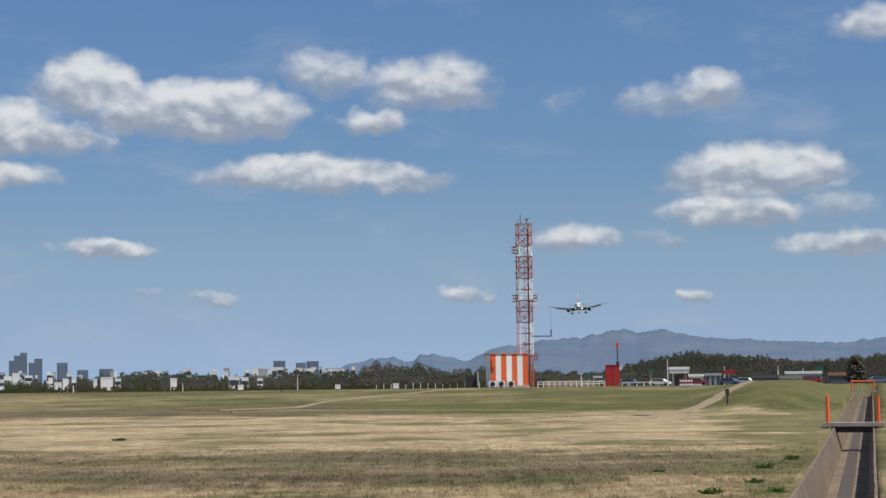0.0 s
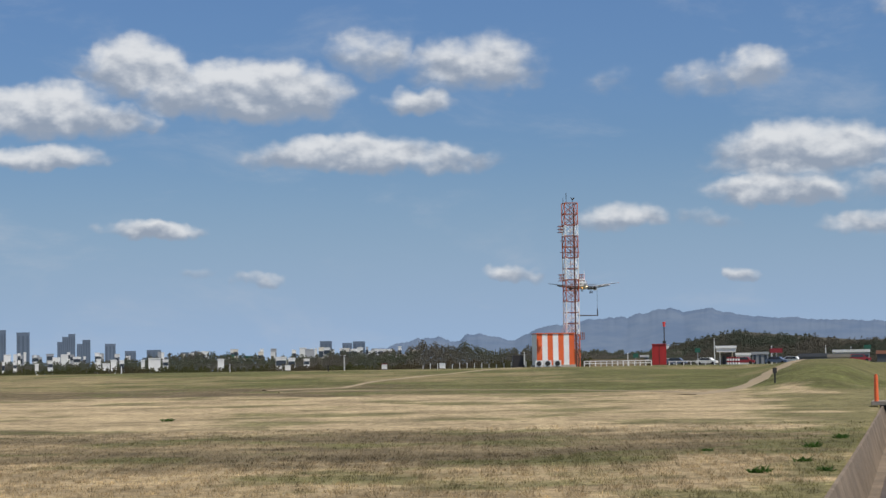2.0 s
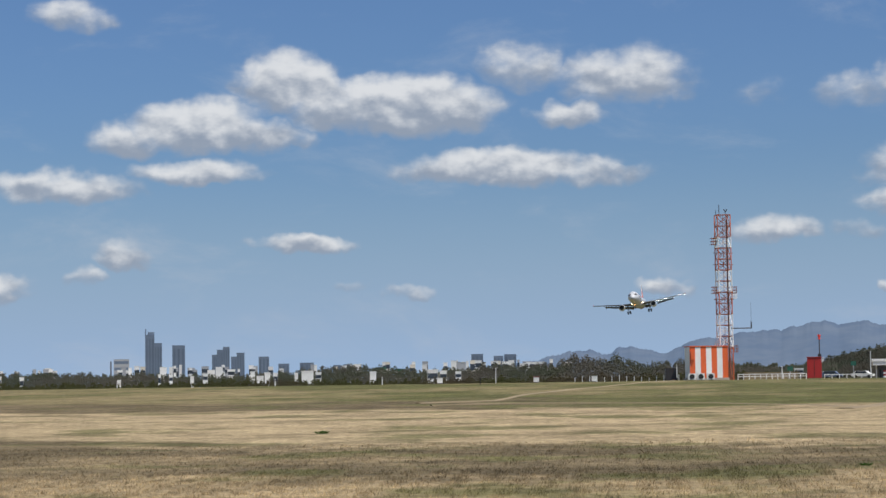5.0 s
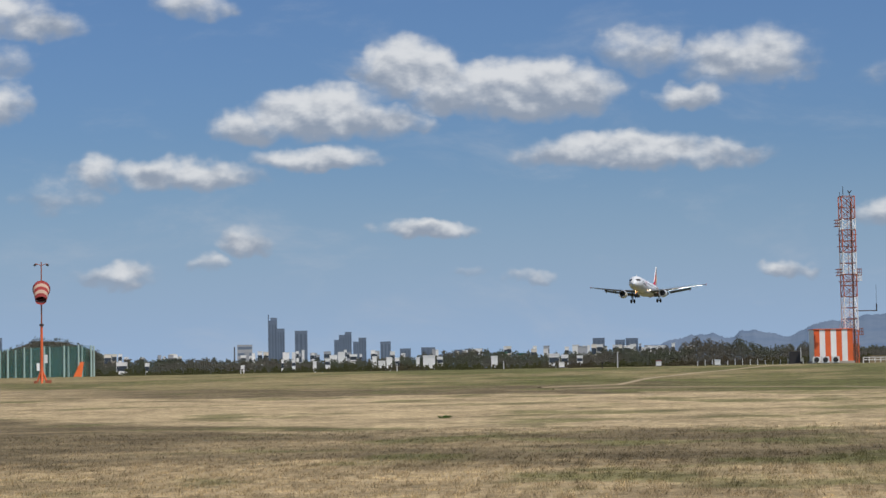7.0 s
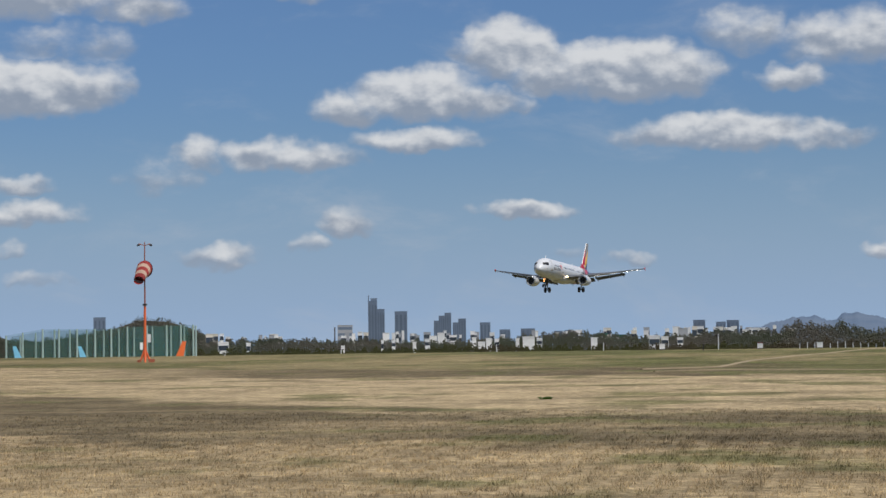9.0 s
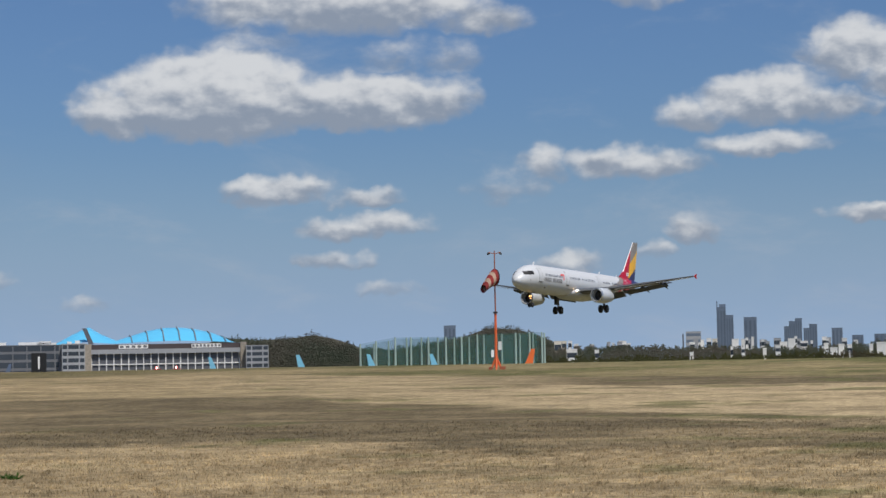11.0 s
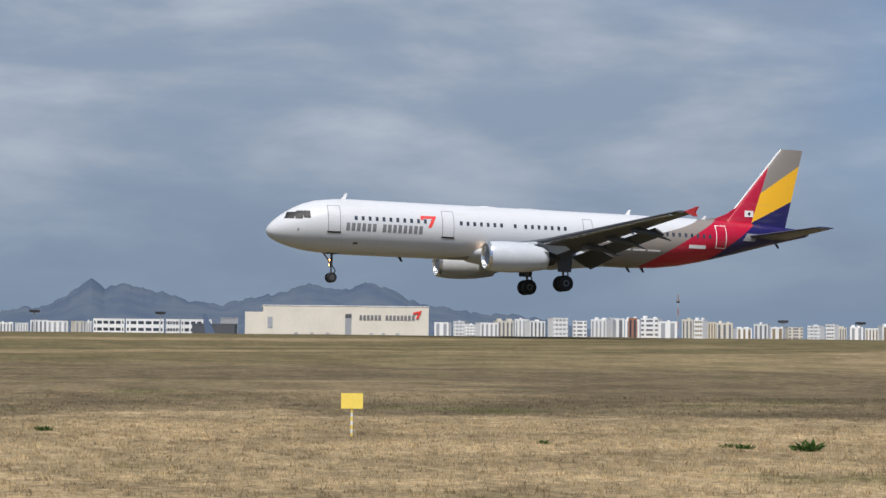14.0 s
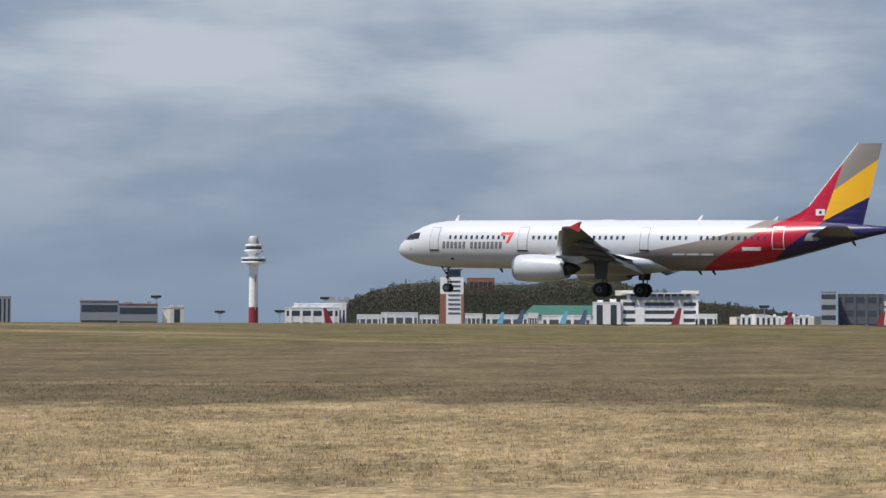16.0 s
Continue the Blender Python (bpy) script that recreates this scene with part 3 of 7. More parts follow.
def patch(s0, s1, z0, z1, side, off=0.015, lean=0.0, nx=1, nz=3, thick=0.03):
    """A thin panel lying on the fuselage; lean shifts its top aft."""
    bm = bmesh.new()
    grid = []
    for layer in (off, off - thick):
        rows = []
        for j in range(nz + 1):
            f = j / nz
            rows.append([bm.verts.new(skin(s0 + (s1 - s0) * i / nx + lean * f, z0 + (z1 - z0) * f, side, layer)) for i in range(nx + 1)])
        grid.append(rows)
    for j in range(nz):
        for i in range(nx):
            for g in grid:
                bm.faces.new((g[j][i], g[j][i + 1], g[j + 1][i + 1], g[j + 1][i]))
    g, k = grid
    for j in range(nz):
        for i in (0, nx):
            bm.faces.new((g[j][i], g[j + 1][i], k[j + 1][i], k[j][i]))
    for i in range(nx):
        for j in (0, nz):
            bm.faces.new((g[j][i], g[j][i + 1], k[j][i + 1], k[j][i]))
    return bm


WHITE, TAUPE, CRIMSON, NAVY, GOLD = (0.56, 0.57, 0.585), (0.24, 0.21, 0.185), (0.42, 0.006, 0.03), (0.015, 0.011, 0.085), (0.86, 0.45, 0.015)


def livery(name, fin):
    m = bpy.data.materials.new(name)
    m.use_nodes = True
    n = Tree(m.node_tree)
    b = m.node_tree.nodes["Principled BSDF"]
    at = n.add("ShaderNodeTexCoord").outputs["Object"]
    q = n.add("ShaderNodeSeparateXYZ")
    n.put(q.inputs[0], at)
    aft, z = n.math("SUBTRACT", 20.0, q.outputs[0]), q.outputs[2]

    def line(k0, k1):
        return n.math("ADD", n.math("MULTIPLY", z, k1), k0)

    def past(edge):
        return n.step(n.math("SUBTRACT", aft, edge), -0.02, 0.02)

    if fin:
        aftward = past(line(38.64, 0.337))
        col = n.mix(aftward, CRIMSON, TAUPE)
        gold = n.step(n.math("SUBTRACT", z, n.math("ADD", n.math("MULTIPLY", aft, 0.68), 4.35 - 40.1 * 0.68)), 0.02, -0.02)
        col = n.mix(n.math("MULTIPLY", aftward, gold), col, GOLD)
        navy = n.step(n.math("SUBTRACT", z, n.math("ADD", n.math("MULTIPLY", aft, 0.52), 1.95 - 39.3 * 0.52)), 0.02, -0.02)
        col = n.mix(n.math("MULTIPLY", aftward, navy), col, NAVY)
    else:
        first = n.math("ADD", line(27.9, 5.2), n.math("MULTIPLY", n.math("MULTIPLY", z, z), -0.95))
        col = n.mix(past(first), WHITE, TAUPE)
        col = n.mix(past(line(32.73, 1.66)), col, CRIMSON)
        col = n.mix(past(n.math("MINIMUM", line(36.96, 1.33), line(38.64, 0.337))), col, NAVY)
    grime = n.noise(n.vec("MULTIPLY", at, (0.25, 1.5, 2.2)), 1.0, 6.0, 0.65)
    seam = n.math("FRACT", n.math("MULTIPLY", aft, 1 / 2.66))
    seam = n.math("MULTIPLY", n.step(seam, 0.0, 0.006), n.step(seam, 1.0, 0.994))
    col = n.mix(n.step(grime, 0.5, 0.75, 0.0, 0.16), col, (0.30, 0.28, 0.25))
    col = n.mix(n.math("MULTIPLY", n.math("SUBTRACT", 1.0, seam), 0.3), col, (0.2, 0.2, 0.2))
    n.put(b.inputs["Base Color"], col)
    n.put(b.inputs["Roughness"], n.step(grime, 0.3, 0.7, 0.28, 0.42))
    return m


M["livery"] = livery("airliner_livery", False)
M["fin_livery"] = livery("fin_livery", True)
# light wing grey darkened in the base colour for the shade under the wing
M["wing_shade_grey"] = material("wing_grey_in_shade", (0.068, 0.075, 0.085), 0.55, vary=0.12, scale=0.4)
M["nacelle"] = material("white_nacelle_paint", (0.52, 0.545, 0.58), 0.35, vary=0.1, scale=0.5)
M["stab_blue"] = material("dark_blue_grey_paint", (0.045, 0.05, 0.10), 0.4, vary=0.15, scale=0.4)
M["bare"] = material("polished_inlet_lip", (0.55, 0.56, 0.57), 0.25, 0.9, vary=0.08)
M["exhaust"] = material("burnt_metal", (0.07, 0.065, 0.06), 0.45, 0.7, vary=0.3)
M["hub"] = material("wheel_hub", (0.16, 0.16, 0.165), 0.5, 0.4, vary=0.1)
M["seal"] = material("door_outline", (0.26, 0.26, 0.27), 0.6, vary=0.05)
M["door_paint"] = material("door_paint", (0.545, 0.555, 0.57), 0.36, vary=0.06)


def foil(root, tip, n=14):
    """A tapered lifting surface between two sections (leading edge x, y, z, chord, thickness, twist, upright)."""
    bm = bmesh.new()
    loops = []
    for x, y, z, chord, thick, upright in (root, tip):
        loop = []
        for i in range(2 * n):
            u = i / n if i <= n else (2 * n - i) / n
            t = u ** 1.6
            h = thick * chord * 2.6 * (math.sqrt(t) * 0.62 - 0.33 * t - 0.29 * t * t) * (1 if i <= n else -0.75)
            loop.append(bm.verts.new((x - chord * t, y + h, z) if upright else (x - chord * t, y, z + h)))
        loops.append(loop)
    k = 2 * n
    a, b = loops
    for i in range(k):
        bm.faces.new((a[i], a[(i + 1) % k], b[(i + 1) % k], b[i]))
    bm.faces.new(a)
    bm.faces.new(b)
    return bm


def slab(points, thick, upright=False):
    """A flat plate with the outline points."""
    bm = bmesh.new()
    d = Vector((0, thick / 2, 0)) if upright else Vector((0, 0, thick / 2))
    top, low = [bm.verts.new(Vector(p) + d) for p in points], [bm.verts.new(Vector(p) - d) for p in points]
    bm.faces.new(top)
    bm.faces.new(low)
    for i in range(len(points)):
        j = (i + 1) % len(points)
        bm.faces.new((top[i], top[j], low[j], low[i]))
    return bm


def wheel(parent, x, y, z, radius, width):
    rings = [(-0.5, 0.55), (-0.5, 0.8), (-0.42, 0.94), (-0.25, 1.0), (0.25, 1.0), (0.42, 0.94), (0.5, 0.8), (0.5, 0.55)]
    bm = lathe([(width * s, radius * k, radius * k, 0) for s, k in rings], 28)
    turn = Matrix.Translation((x, y, z)) @ Matrix.Rotation(radians(90), 4, "Z")
    bmesh.ops.transform(bm, matrix=turn, verts=bm.verts)
    w = part("tyre", bm, M["rubber"], parent, smooth=False)
    bm = lathe([(width * s, radius * k, radius * k, 0) for s, k in ((-0.46, 0.2), (-0.52, 0.3), (-0.47, 0.54), (0.47, 0.54), (0.52, 0.3), (0.46, 0.2))], 20)
    bmesh.ops.transform(bm, matrix=turn, verts=bm.verts)
    part("rim", bm, M["hub"], w)
    return w


def airliner():
    plane = thing("airliner", pose(0, 0, 0), "white twin-engine airliner with crimson, gold and navy tail, gear down, landing", "airliner")
    body = part("fuselage", lathe([(20 - s, w, h, c) for s, w, h, c in STATIONS], 48), M["livery"], plane, smooth=True)
    # cabin windows, doors and marks on both sides
    rows = [6.3 + 0.533 * i for i in range(12)] + [14.45 + 0.533 * i for i in range(7)] + [18.75] + [19.6 + 0.533 * i for i in range(7)]
    rows += [26.25 + 0.533 * i for i in range(5)] + [29.7 + 0.533 * i for i in range(11)]
    for side in (1, -1):
        for s in rows:
            part("cabin_window", patch(s - 0.11, s + 0.11, 0.40, 0.71, side, 0.012, nz=2), M["glass"], body)
        for s, top, low in ((4.2, 1.45, -0.55), (12.95, 1.45, -0.55), (24.3, 1.4, -0.45), (35.6, 1.5, -0.3)):
            tail = s > 30
            w = 0.95 if s < 20 or tail else 0.8
            d = part("door_outline", patch(s, s + w, low, top, side, 0.012, nz=8), M["white"] if tail else M["seal"], body, "outlined cabin door")
            part("door_panel", patch(s + 0.06, s + w - 0.06, low + 0.06, top - 0.06, side, 0.02, nz=8), M["livery"] if tail else M["door_paint"], d)
            if not tail:
                part("door_sill", patch(s - 0.03, s + w + 0.03, low - 0.06, low + 0.05, side, 0.03, nz=1), M["dark_metal"], d)
        # flight deck
        for s0, s1, z0, z1, lean in ((1.12, 1.76, 0.33, 0.84, 0.30), (1.84, 2.38, 0.33, 0.94, 0.16), (2.45, 2.95, 0.40, 0.95, 0.02)):
            part("windshield_pane", patch(s0, s1, z0, z1, side, 0.016, lean, 3, 4), M["black"], body)
        # name on the side, as bars of its size
        x = 5.55
        for word in (6, 8):
            for i in range(word):
                part("lettering_bar", patch(x, x + 0.27, -0.40, 0.18, side, 0.012, 0.04), M["grey_bar"], body)
                x += 0.402
            x += 0.36
        part("emblem_bar", patch(11.25, 12.35, 0.78, 0.98, side, 0.016, 0.06, 3, 2), M["logo_red"], body, "red emblem")
        part("emblem_bar", patch(11.85, 12.1, 0.10, 0.98, side, 0.017, 0.42, 1, 4), M["logo_red"], body, "red emblem")
        part("emblem_bar", patch(11.28, 11.5, 0.66, 0.86, side, 0.017, 0.04, 1, 2), M["logo_red"], body, "red emblem")
        for i in range(3):
            part("lettering_bar", patch(27.2 + i * 1.25, 28.25 + i * 1.25, -0.82, -0.70, side, 0.012, nx=2, nz=1), M["white"], body)
        part("registration_bar", patch(33.2, 34.7, -0.42, -0.16, side, 0.012, nx=2, nz=1), M["white"], body)
        part("service_hatch", patch(6.2, 6.55, -1.35, -1.22, side, 0.012, nz=1), M["dark_metal"], body)
        part("static_port", patch(2.0, 2.14, -0.55, -0.36, side, 0.012, nz=1), M["seal"], body)
    for s, h in ((5.6, 0.5), (28.5, 0.42), (35.0, 0.32)):
        x, z = 20 - s, section(s)[2] + section(s)[1] - 0.03
        part("blade_antenna", slab([(x, 0, z), (x - 0.35, 0, z), (x - 0.5, 0, z + h), (x - 0.34, 0, z + h)], 0.04, True), M["white"], body)
    for s in (10.1, 28.6, 29.8, 41.5):
        x, z = 20 - s, section(s)[2] - section(s)[1] + 0.03
        part("blade_antenna", slab([(x, 0, z), (x - 0.28, 0, z), (x - 0.45, 0, z - 0.36), (x - 0.3, 0, z - 0.36)], 0.04, True), M["dark_metal"], body)
    for s in (17.0, 20.5):
        part("antenna_dome", lathe([(20 - s - 0.9, 0.1, 0.02, 2.06), (20 - s, 0.22, 0.06, 2.06), (20 - s + 0.9, 0.1, 0.02, 2.06)], 12), M["white"], body, smooth=True)
    # wing-body fairing
    part("belly_fairing", lathe([(20 - s, w, h, c) for s, w, h, c in ((14.8, 0.4, 0.2, -1.55), (15.8, 1.55, 0.75, -1.45), (17.5, 2.15, 1.05, -1.42), (22.5, 2.2, 1.08, -1.42), (25.0, 1.7, 0.8, -1.45), (27.4, 0.4, 0.25, -1.75))], 28), M["nacelle"], plane, smooth=True)

    fin = part("fin", foil((20 - 36.9, 0, 1.7, 5.55, 0.10, True), (20 - 41.95, 0, 8.0, 1.95, 0.10, True)), M["fin_livery"], plane)
    part("dorsal_fillet", slab([(20 - 34.6, 0, 1.9), (20 - 35.6, 0, 2.1), (20 - 36.5, 0, 2.26), (20 - 37.3, 0, 2.6), (20 - 38.0, 0, 3.1), (20 - 38.5, 0, 3.2), (20 - 38.5, 0, 1.6)], 0.2, True), M["livery"], fin)
    for side in (1, -1):
        y = side * (0.285 if side > 0 else 0.215)
        flag = part("flag_panel", slab([(20 - 38.7, y, 2.4), (20 - 39.45, y, 2.4), (20 - 39.45, y, 2.9), (20 - 38.7, y, 2.9)], 0.05, True), M["white"], fin, "small white flag panel")
        part("flag_disc", rods(((20 - 39.08, y, 2.65), (20 - 39.08, y + side * 0.045, 2.65), 0.12)), M["dark_metal"], flag)
        part("fin_edge", rods(((20 - 37.0, side * 0.01, 1.85), (20 - 41.97, side * 0.01, 8.0), 0.06)), M["white"], fin)
        part("stabiliser", foil((20 - 38.3, side * 0.55, 0.72, 4.0, 0.09, False), (20 - 41.8, side * 6.22, 1.32, 1.6, 0.09, False)), M["stab_blue"], plane)
        part("trim_plate", patch(38.1, 39.2, 0.4, 1.0, side, 0.02, 0.35, 4, 4), M["seal"], plane, "pale plate at the root of the tailplane")

    for side in (1, -1):
        root, kink, tip = (20 - 16.7, 1.7, -1.28, 7.0, 0.13), (20 - 19.2, 6.4, -0.78, 4.6, 0.115), (20 - 25.0, 16.9, 0.9, 1.5, 0.10)
        bm = foil((root[0], side * root[1], *root[2:], False), (kink[0], side * kink[1], *kink[2:], False))
        b2 = foil((kink[0], side * kink[1], *kink[2:], False), (tip[0], side * tip[1], *tip[2:], False))
        tmp = bpy.data.meshes.new("tmp")
        b2.to_mesh(tmp)
        b2.free()
        bm.from_mesh(tmp)
        bpy.data.meshes.remove(tmp)
        wing = part("wing", bm, M["wing_shade_grey"], plane)
        part("wingtip_fence", slab([(20 - 25.6, side * 16.95, 0.92), (20 - 26.5, side * 17.0, 1.3), (20 - 26.7, side * 17.0, 1.32), (20 - 26.5, side * 16.95, 0.9), (20 - 26.6, side * 17.0, 0.6), (20 - 26.3, side * 17.0, 0.62)], 0.08, True), M["red"], wing, "dark red wingtip fence")
        # slats drooped ahead of the leading edge
        for (x0, y0, z0), (x1, y1, z1), c in (((20 - 18.4, 4.7, -1.0), (20 - 19.2, 6.3, -0.85), 0.75), ((20 - 19.5, 6.8, -0.8), (20 - 24.9, 16.6, 0.82), 0.6)):
            part("slat", foil((x0 + 0.35, side * y0, z0 - 0.22, c, 0.14, False), (x1 + 0.3, side * y1, z1 - 0.16, c * 0.7, 0.14, False)), M["bare"], wing)
        # flaps let down
        for (x0, y0, z0), (x1, y1, z1), c in (((20 - 23.4, 2.0, -1.55), (20 - 23.75, 6.2, -1.05), 1.75), ((20 - 23.8, 6.6, -0.98), (20 - 25.35, 12.6, 0.05), 1.15)):
            a, b = Vector((x0, side * y0, z0)), Vector((x1, side * y1, z1))
            bm = foil((a.x, a.y, a.z, c, 0.13, False), (b.x, b.y, b.z, c * 0.8, 0.13, False))
            axis = (b - a).normalized() * side
            bmesh.ops.transform(bm, matrix=Matrix.Translation(a) @ Matrix.Rotation(radians(-32), 4, axis) @ Matrix.Translation(-a), verts=bm.verts)
            part("flap", bm, M["wing_shade_grey"], wing)
        for y, x, z in ((6.9, 23.2, -1.05), (9.6, 23.9, -0.62), (12.3, 24.7, -0.15)):
            bm = lathe([(20 - x + 1.1, 0.05, 0.05, 0), (20 - x + 0.4, 0.17, 0.26, -0.05), (20 - x - 0.9, 0.15, 0.22, -0.2), (20 - x - 2.1, 0.03, 0.04, -0.62)], 12)
            bmesh.ops.translate(bm, verts=bm.verts, vec=(0, side * y, z))
            part("flap_fairing", bm, M["wing_shade_grey"], wing, smooth=True)
        part("landing_light", rods(((20 - 16.34, side * 2.05, -1.2), (20 - 16.3, side * 2.05, -1.2), 0.15)), M["lamp"], wing, "lit landing light")
        part("light_housing", rods(((20 - 17.0, side * 2.05, -1.2), (20 - 16.34, side * 2.05, -1.2), 0.2)), M["nacelle"], wing)

        e = thing("engine", pose(20 - 15.05, side * 5.75, -2.05), "white engine nacelle with a dark intake", "")
        e.parent = plane
        outer = [(0.0, 0.90), (-0.06, 0.98), (-0.3, 1.06), (-1.0, 1.13), (-2.0, 1.14), (-3.2, 1.06), (-4.3, 0.88), (-4.7, 0.80)]
        inner = [(-4.7, 0.76), (-4.2, 0.7), (-1.2, 0.82), (-0.25, 0.83), (-0.02, 0.87)]
        bm = bmesh.new()
        loops = []
        for x, r in outer + inner:
            loops.append([bm.verts.new((x, r * math.sin(2 * math.pi * i / 36), r * math.cos(2 * math.pi * i / 36))) for i in range(36)])
        for a, b in zip(loops, loops[1:] + loops[:1]):
            for i in range(36):
                bm.faces.new((a[i], a[(i + 1) % 36], b[(i + 1) % 36], b[i]))
        part("nacelle", bm, M["nacelle"], e, smooth=True)
        bm = bmesh.new()
        loops = [[bm.verts.new((x, r * math.sin(2 * math.pi * i / 36), r * math.cos(2 * math.pi * i / 36))) for i in range(36)] for x, r in ((-0.25, 0.825), (-0.05, 0.86), (0.02, 0.91), (-0.05, 0.99), (-0.22, 1.055))]
        for a, b in zip(loops, loops[1:]):
            for i in range(36):
                bm.faces.new((a[i], a[(i + 1) % 36], b[(i + 1) % 36], b[i]))
        part("inlet_lip", bm, M["bare"], e, smooth=True)
        part("fan", lathe([(-0.95, 0.03, 0.03, 0), (-1.15, 0.2, 0.2, 0), (-1.3, 0.26, 0.26, 0), (-1.32, 0.81, 0.81, 0), (-1.5, 0.81, 0.81, 0)], 30), M["exhaust"], e)
        part("exhaust_cone", lathe([(-3.9, 0.6, 0.6, 0), (-4.9, 0.55, 0.55, 0), (-5.4, 0.42, 0.42, 0), (-5.45, 0.3, 0.3, 0), (-5.9, 0.05, 0.05, 0)], 28), M["exhaust"], e, smooth=True)
        part("nacelle_strake", slab([(-0.9, -side * 0.85, 0.75), (-2.0, -side * 0.85, 0.75), (-2.0, -side * 1.05, 1.02), (-1.5, -side * 0.98, 0.92)], 0.04, True), M["dark_metal"], e)
        part("pylon", slab([(-1.0, 0, 0.95), (-5.6, 0, 0.35), (-6.6, 0, 0.75), (-5.8, 0, 1.25), (-3.6, 0, 1.2)], 0.36, True), M["nacelle"], e)

        g = thing("main_gear", pose(20 - 21.95, side * 3.8, -3.72), "lowered main landing gear leg with twin wheels", "")
        g.parent = plane
        part("leg_strut", rods(((0, 0, 0), (0, 0, 1.1), 0.10), ((0, 0, 1.0), (0.1, -side * 0.1, 2.6), 0.17), ((0, -0.47, 0), (0, 0.47, 0), 0.09), ((0, -side * 0.05, 1.5), (0.15, -side * 1.4, 2.4), 0.07)), M["hub"], g)
        part("torque_link", rods(((-0.15, 0, 0.25), (-0.42, 0, 0.7), 0.05), ((-0.42, 0, 0.7), (-0.15, 0, 1.15), 0.05)), M["dark_metal"], g)
        part("gear_door", slab([(0.55, side * 0.32, 0.85), (-0.5, side * 0.32, 0.85), (-0.65, side * 0.3, 2.5), (0.7, side * 0.3, 2.5)], 0.06, True), M["wing_shade_grey"], g)
        for y in (-0.46, 0.46):
            wheel(g, 0, y, 0, 0.60, 0.44)

    g = thing("nose_gear", pose(20 - 5.02, 0, -3.80), "lowered nose landing gear with twin wheels and lit lamps", "")
    g.parent = plane
    part("leg_strut", rods(((0, 0, 0), (0, 0, 0.9), 0.06), ((0, 0, 0.8), (-0.02, 0, 2.1), 0.10), ((0, -0.26, 0), (0, 0.26, 0), 0.06), ((0.0, 0, 1.0), (0.75, 0, 1.95), 0.06), ((-0.1, -0.2, 1.75), (-0.1, 0.2, 1.75), 0.05)), M["hub"], g)
    part("torque_link", rods(((-0.1, 0, 0.2), (-0.34, 0, 0.5), 0.04), ((-0.34, 0, 0.5), (-0.1, 0, 0.85), 0.04)), M["dark_metal"], g)
    for y in (-0.42, 0.42):
        part("gear_door", slab([(0.5, y, 1.75), (-0.45, y, 1.75), (-0.5, y * 0.9, 2.35), (0.55, y * 0.9, 2.35)], 0.04, True), M["wing_shade_grey"], g)
    for y, z in ((-0.14, 1.28), (0.14, 1.28), (0.0, 0.92)):
        part("taxi_light", rods(((0.15, y, z), (0.17, y, z), 0.09)), M["taxi_lamp"], g, "lit gear lamp")
        part("lamp_housing", rods(((0.0, y, z), (0.15, y, z), 0.12)), M["dark_metal"], g)
    for y in (-0.25, 0.25):
        wheel(g, 0, y, 0, 0.38, 0.24)
    return plane


AIRLINER = airliner()



# ---- placing by bearing ----
def stand(az, d, turn=0.0, sink=0.15):
    """The base of a thing on the ground at a bearing: x to its right as seen from the path, y away."""
    p = bearing(az, d)
    return pose(p.x, p.y, ground_z(p.x, p.y) - sink, 0, 0, -az + turn)


def span(az0, az1, d):
    """Bearing of the middle, and the width between two bearings."""
    return (az0 + az1) / 2, 2 * d * math.tan(radians(abs(az1 - az0) / 2))


def tall(el, az, d, sink=0.15):
    p = bearing(az, d)
    return rise(el, d) - ground_z(p.x, p.y) + sink


# ---- mountains and woods ----
def ridge(az_from, az_to, profile, d, label, seed, mat="mountain"):
    xs, ys = zip(*profile)
    n = int((az_to - az_from) / 0.045)
    depth = (0.0, 0.25, 0.5, 0.72, 0.88, 1.0, 1.1)
    verts, faces = [], []
    for j, f in enumerate(depth):
        for i in range(n + 1):
            az = az_from + (az_to - az_from) * i / n
            el = float(np.interp(az, xs, ys)) + 0.085 * min(f, 1.0) ** 4 * noise.fractal((az * 2.6, seed, 0), 0.7, 2.1, 5)
            dd = d * (0.86 + 0.14 * f)
            k = f ** 0.8 if f <= 1 else 0.6
            fold = 0.16 * noise.fractal((az * 0.9, f * 2.0, seed), 1.0, 2.0, 3) * (1 - f if f < 1 else 0)
            p = bearing(az, dd)
            verts.append((p.x, p.y, -20 + (rise(max(el, 0.0), dd) + 20) * min(1.0, max(0.0, k + fold))))
    m = n + 1
    for j in range(len(depth) - 1):
        faces += [(j * m + i, j * m + i + 1, (j + 1) * m + i + 1, (j + 1) * m + i) for i in range(n)]
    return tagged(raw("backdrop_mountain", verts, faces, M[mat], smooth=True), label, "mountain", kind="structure")


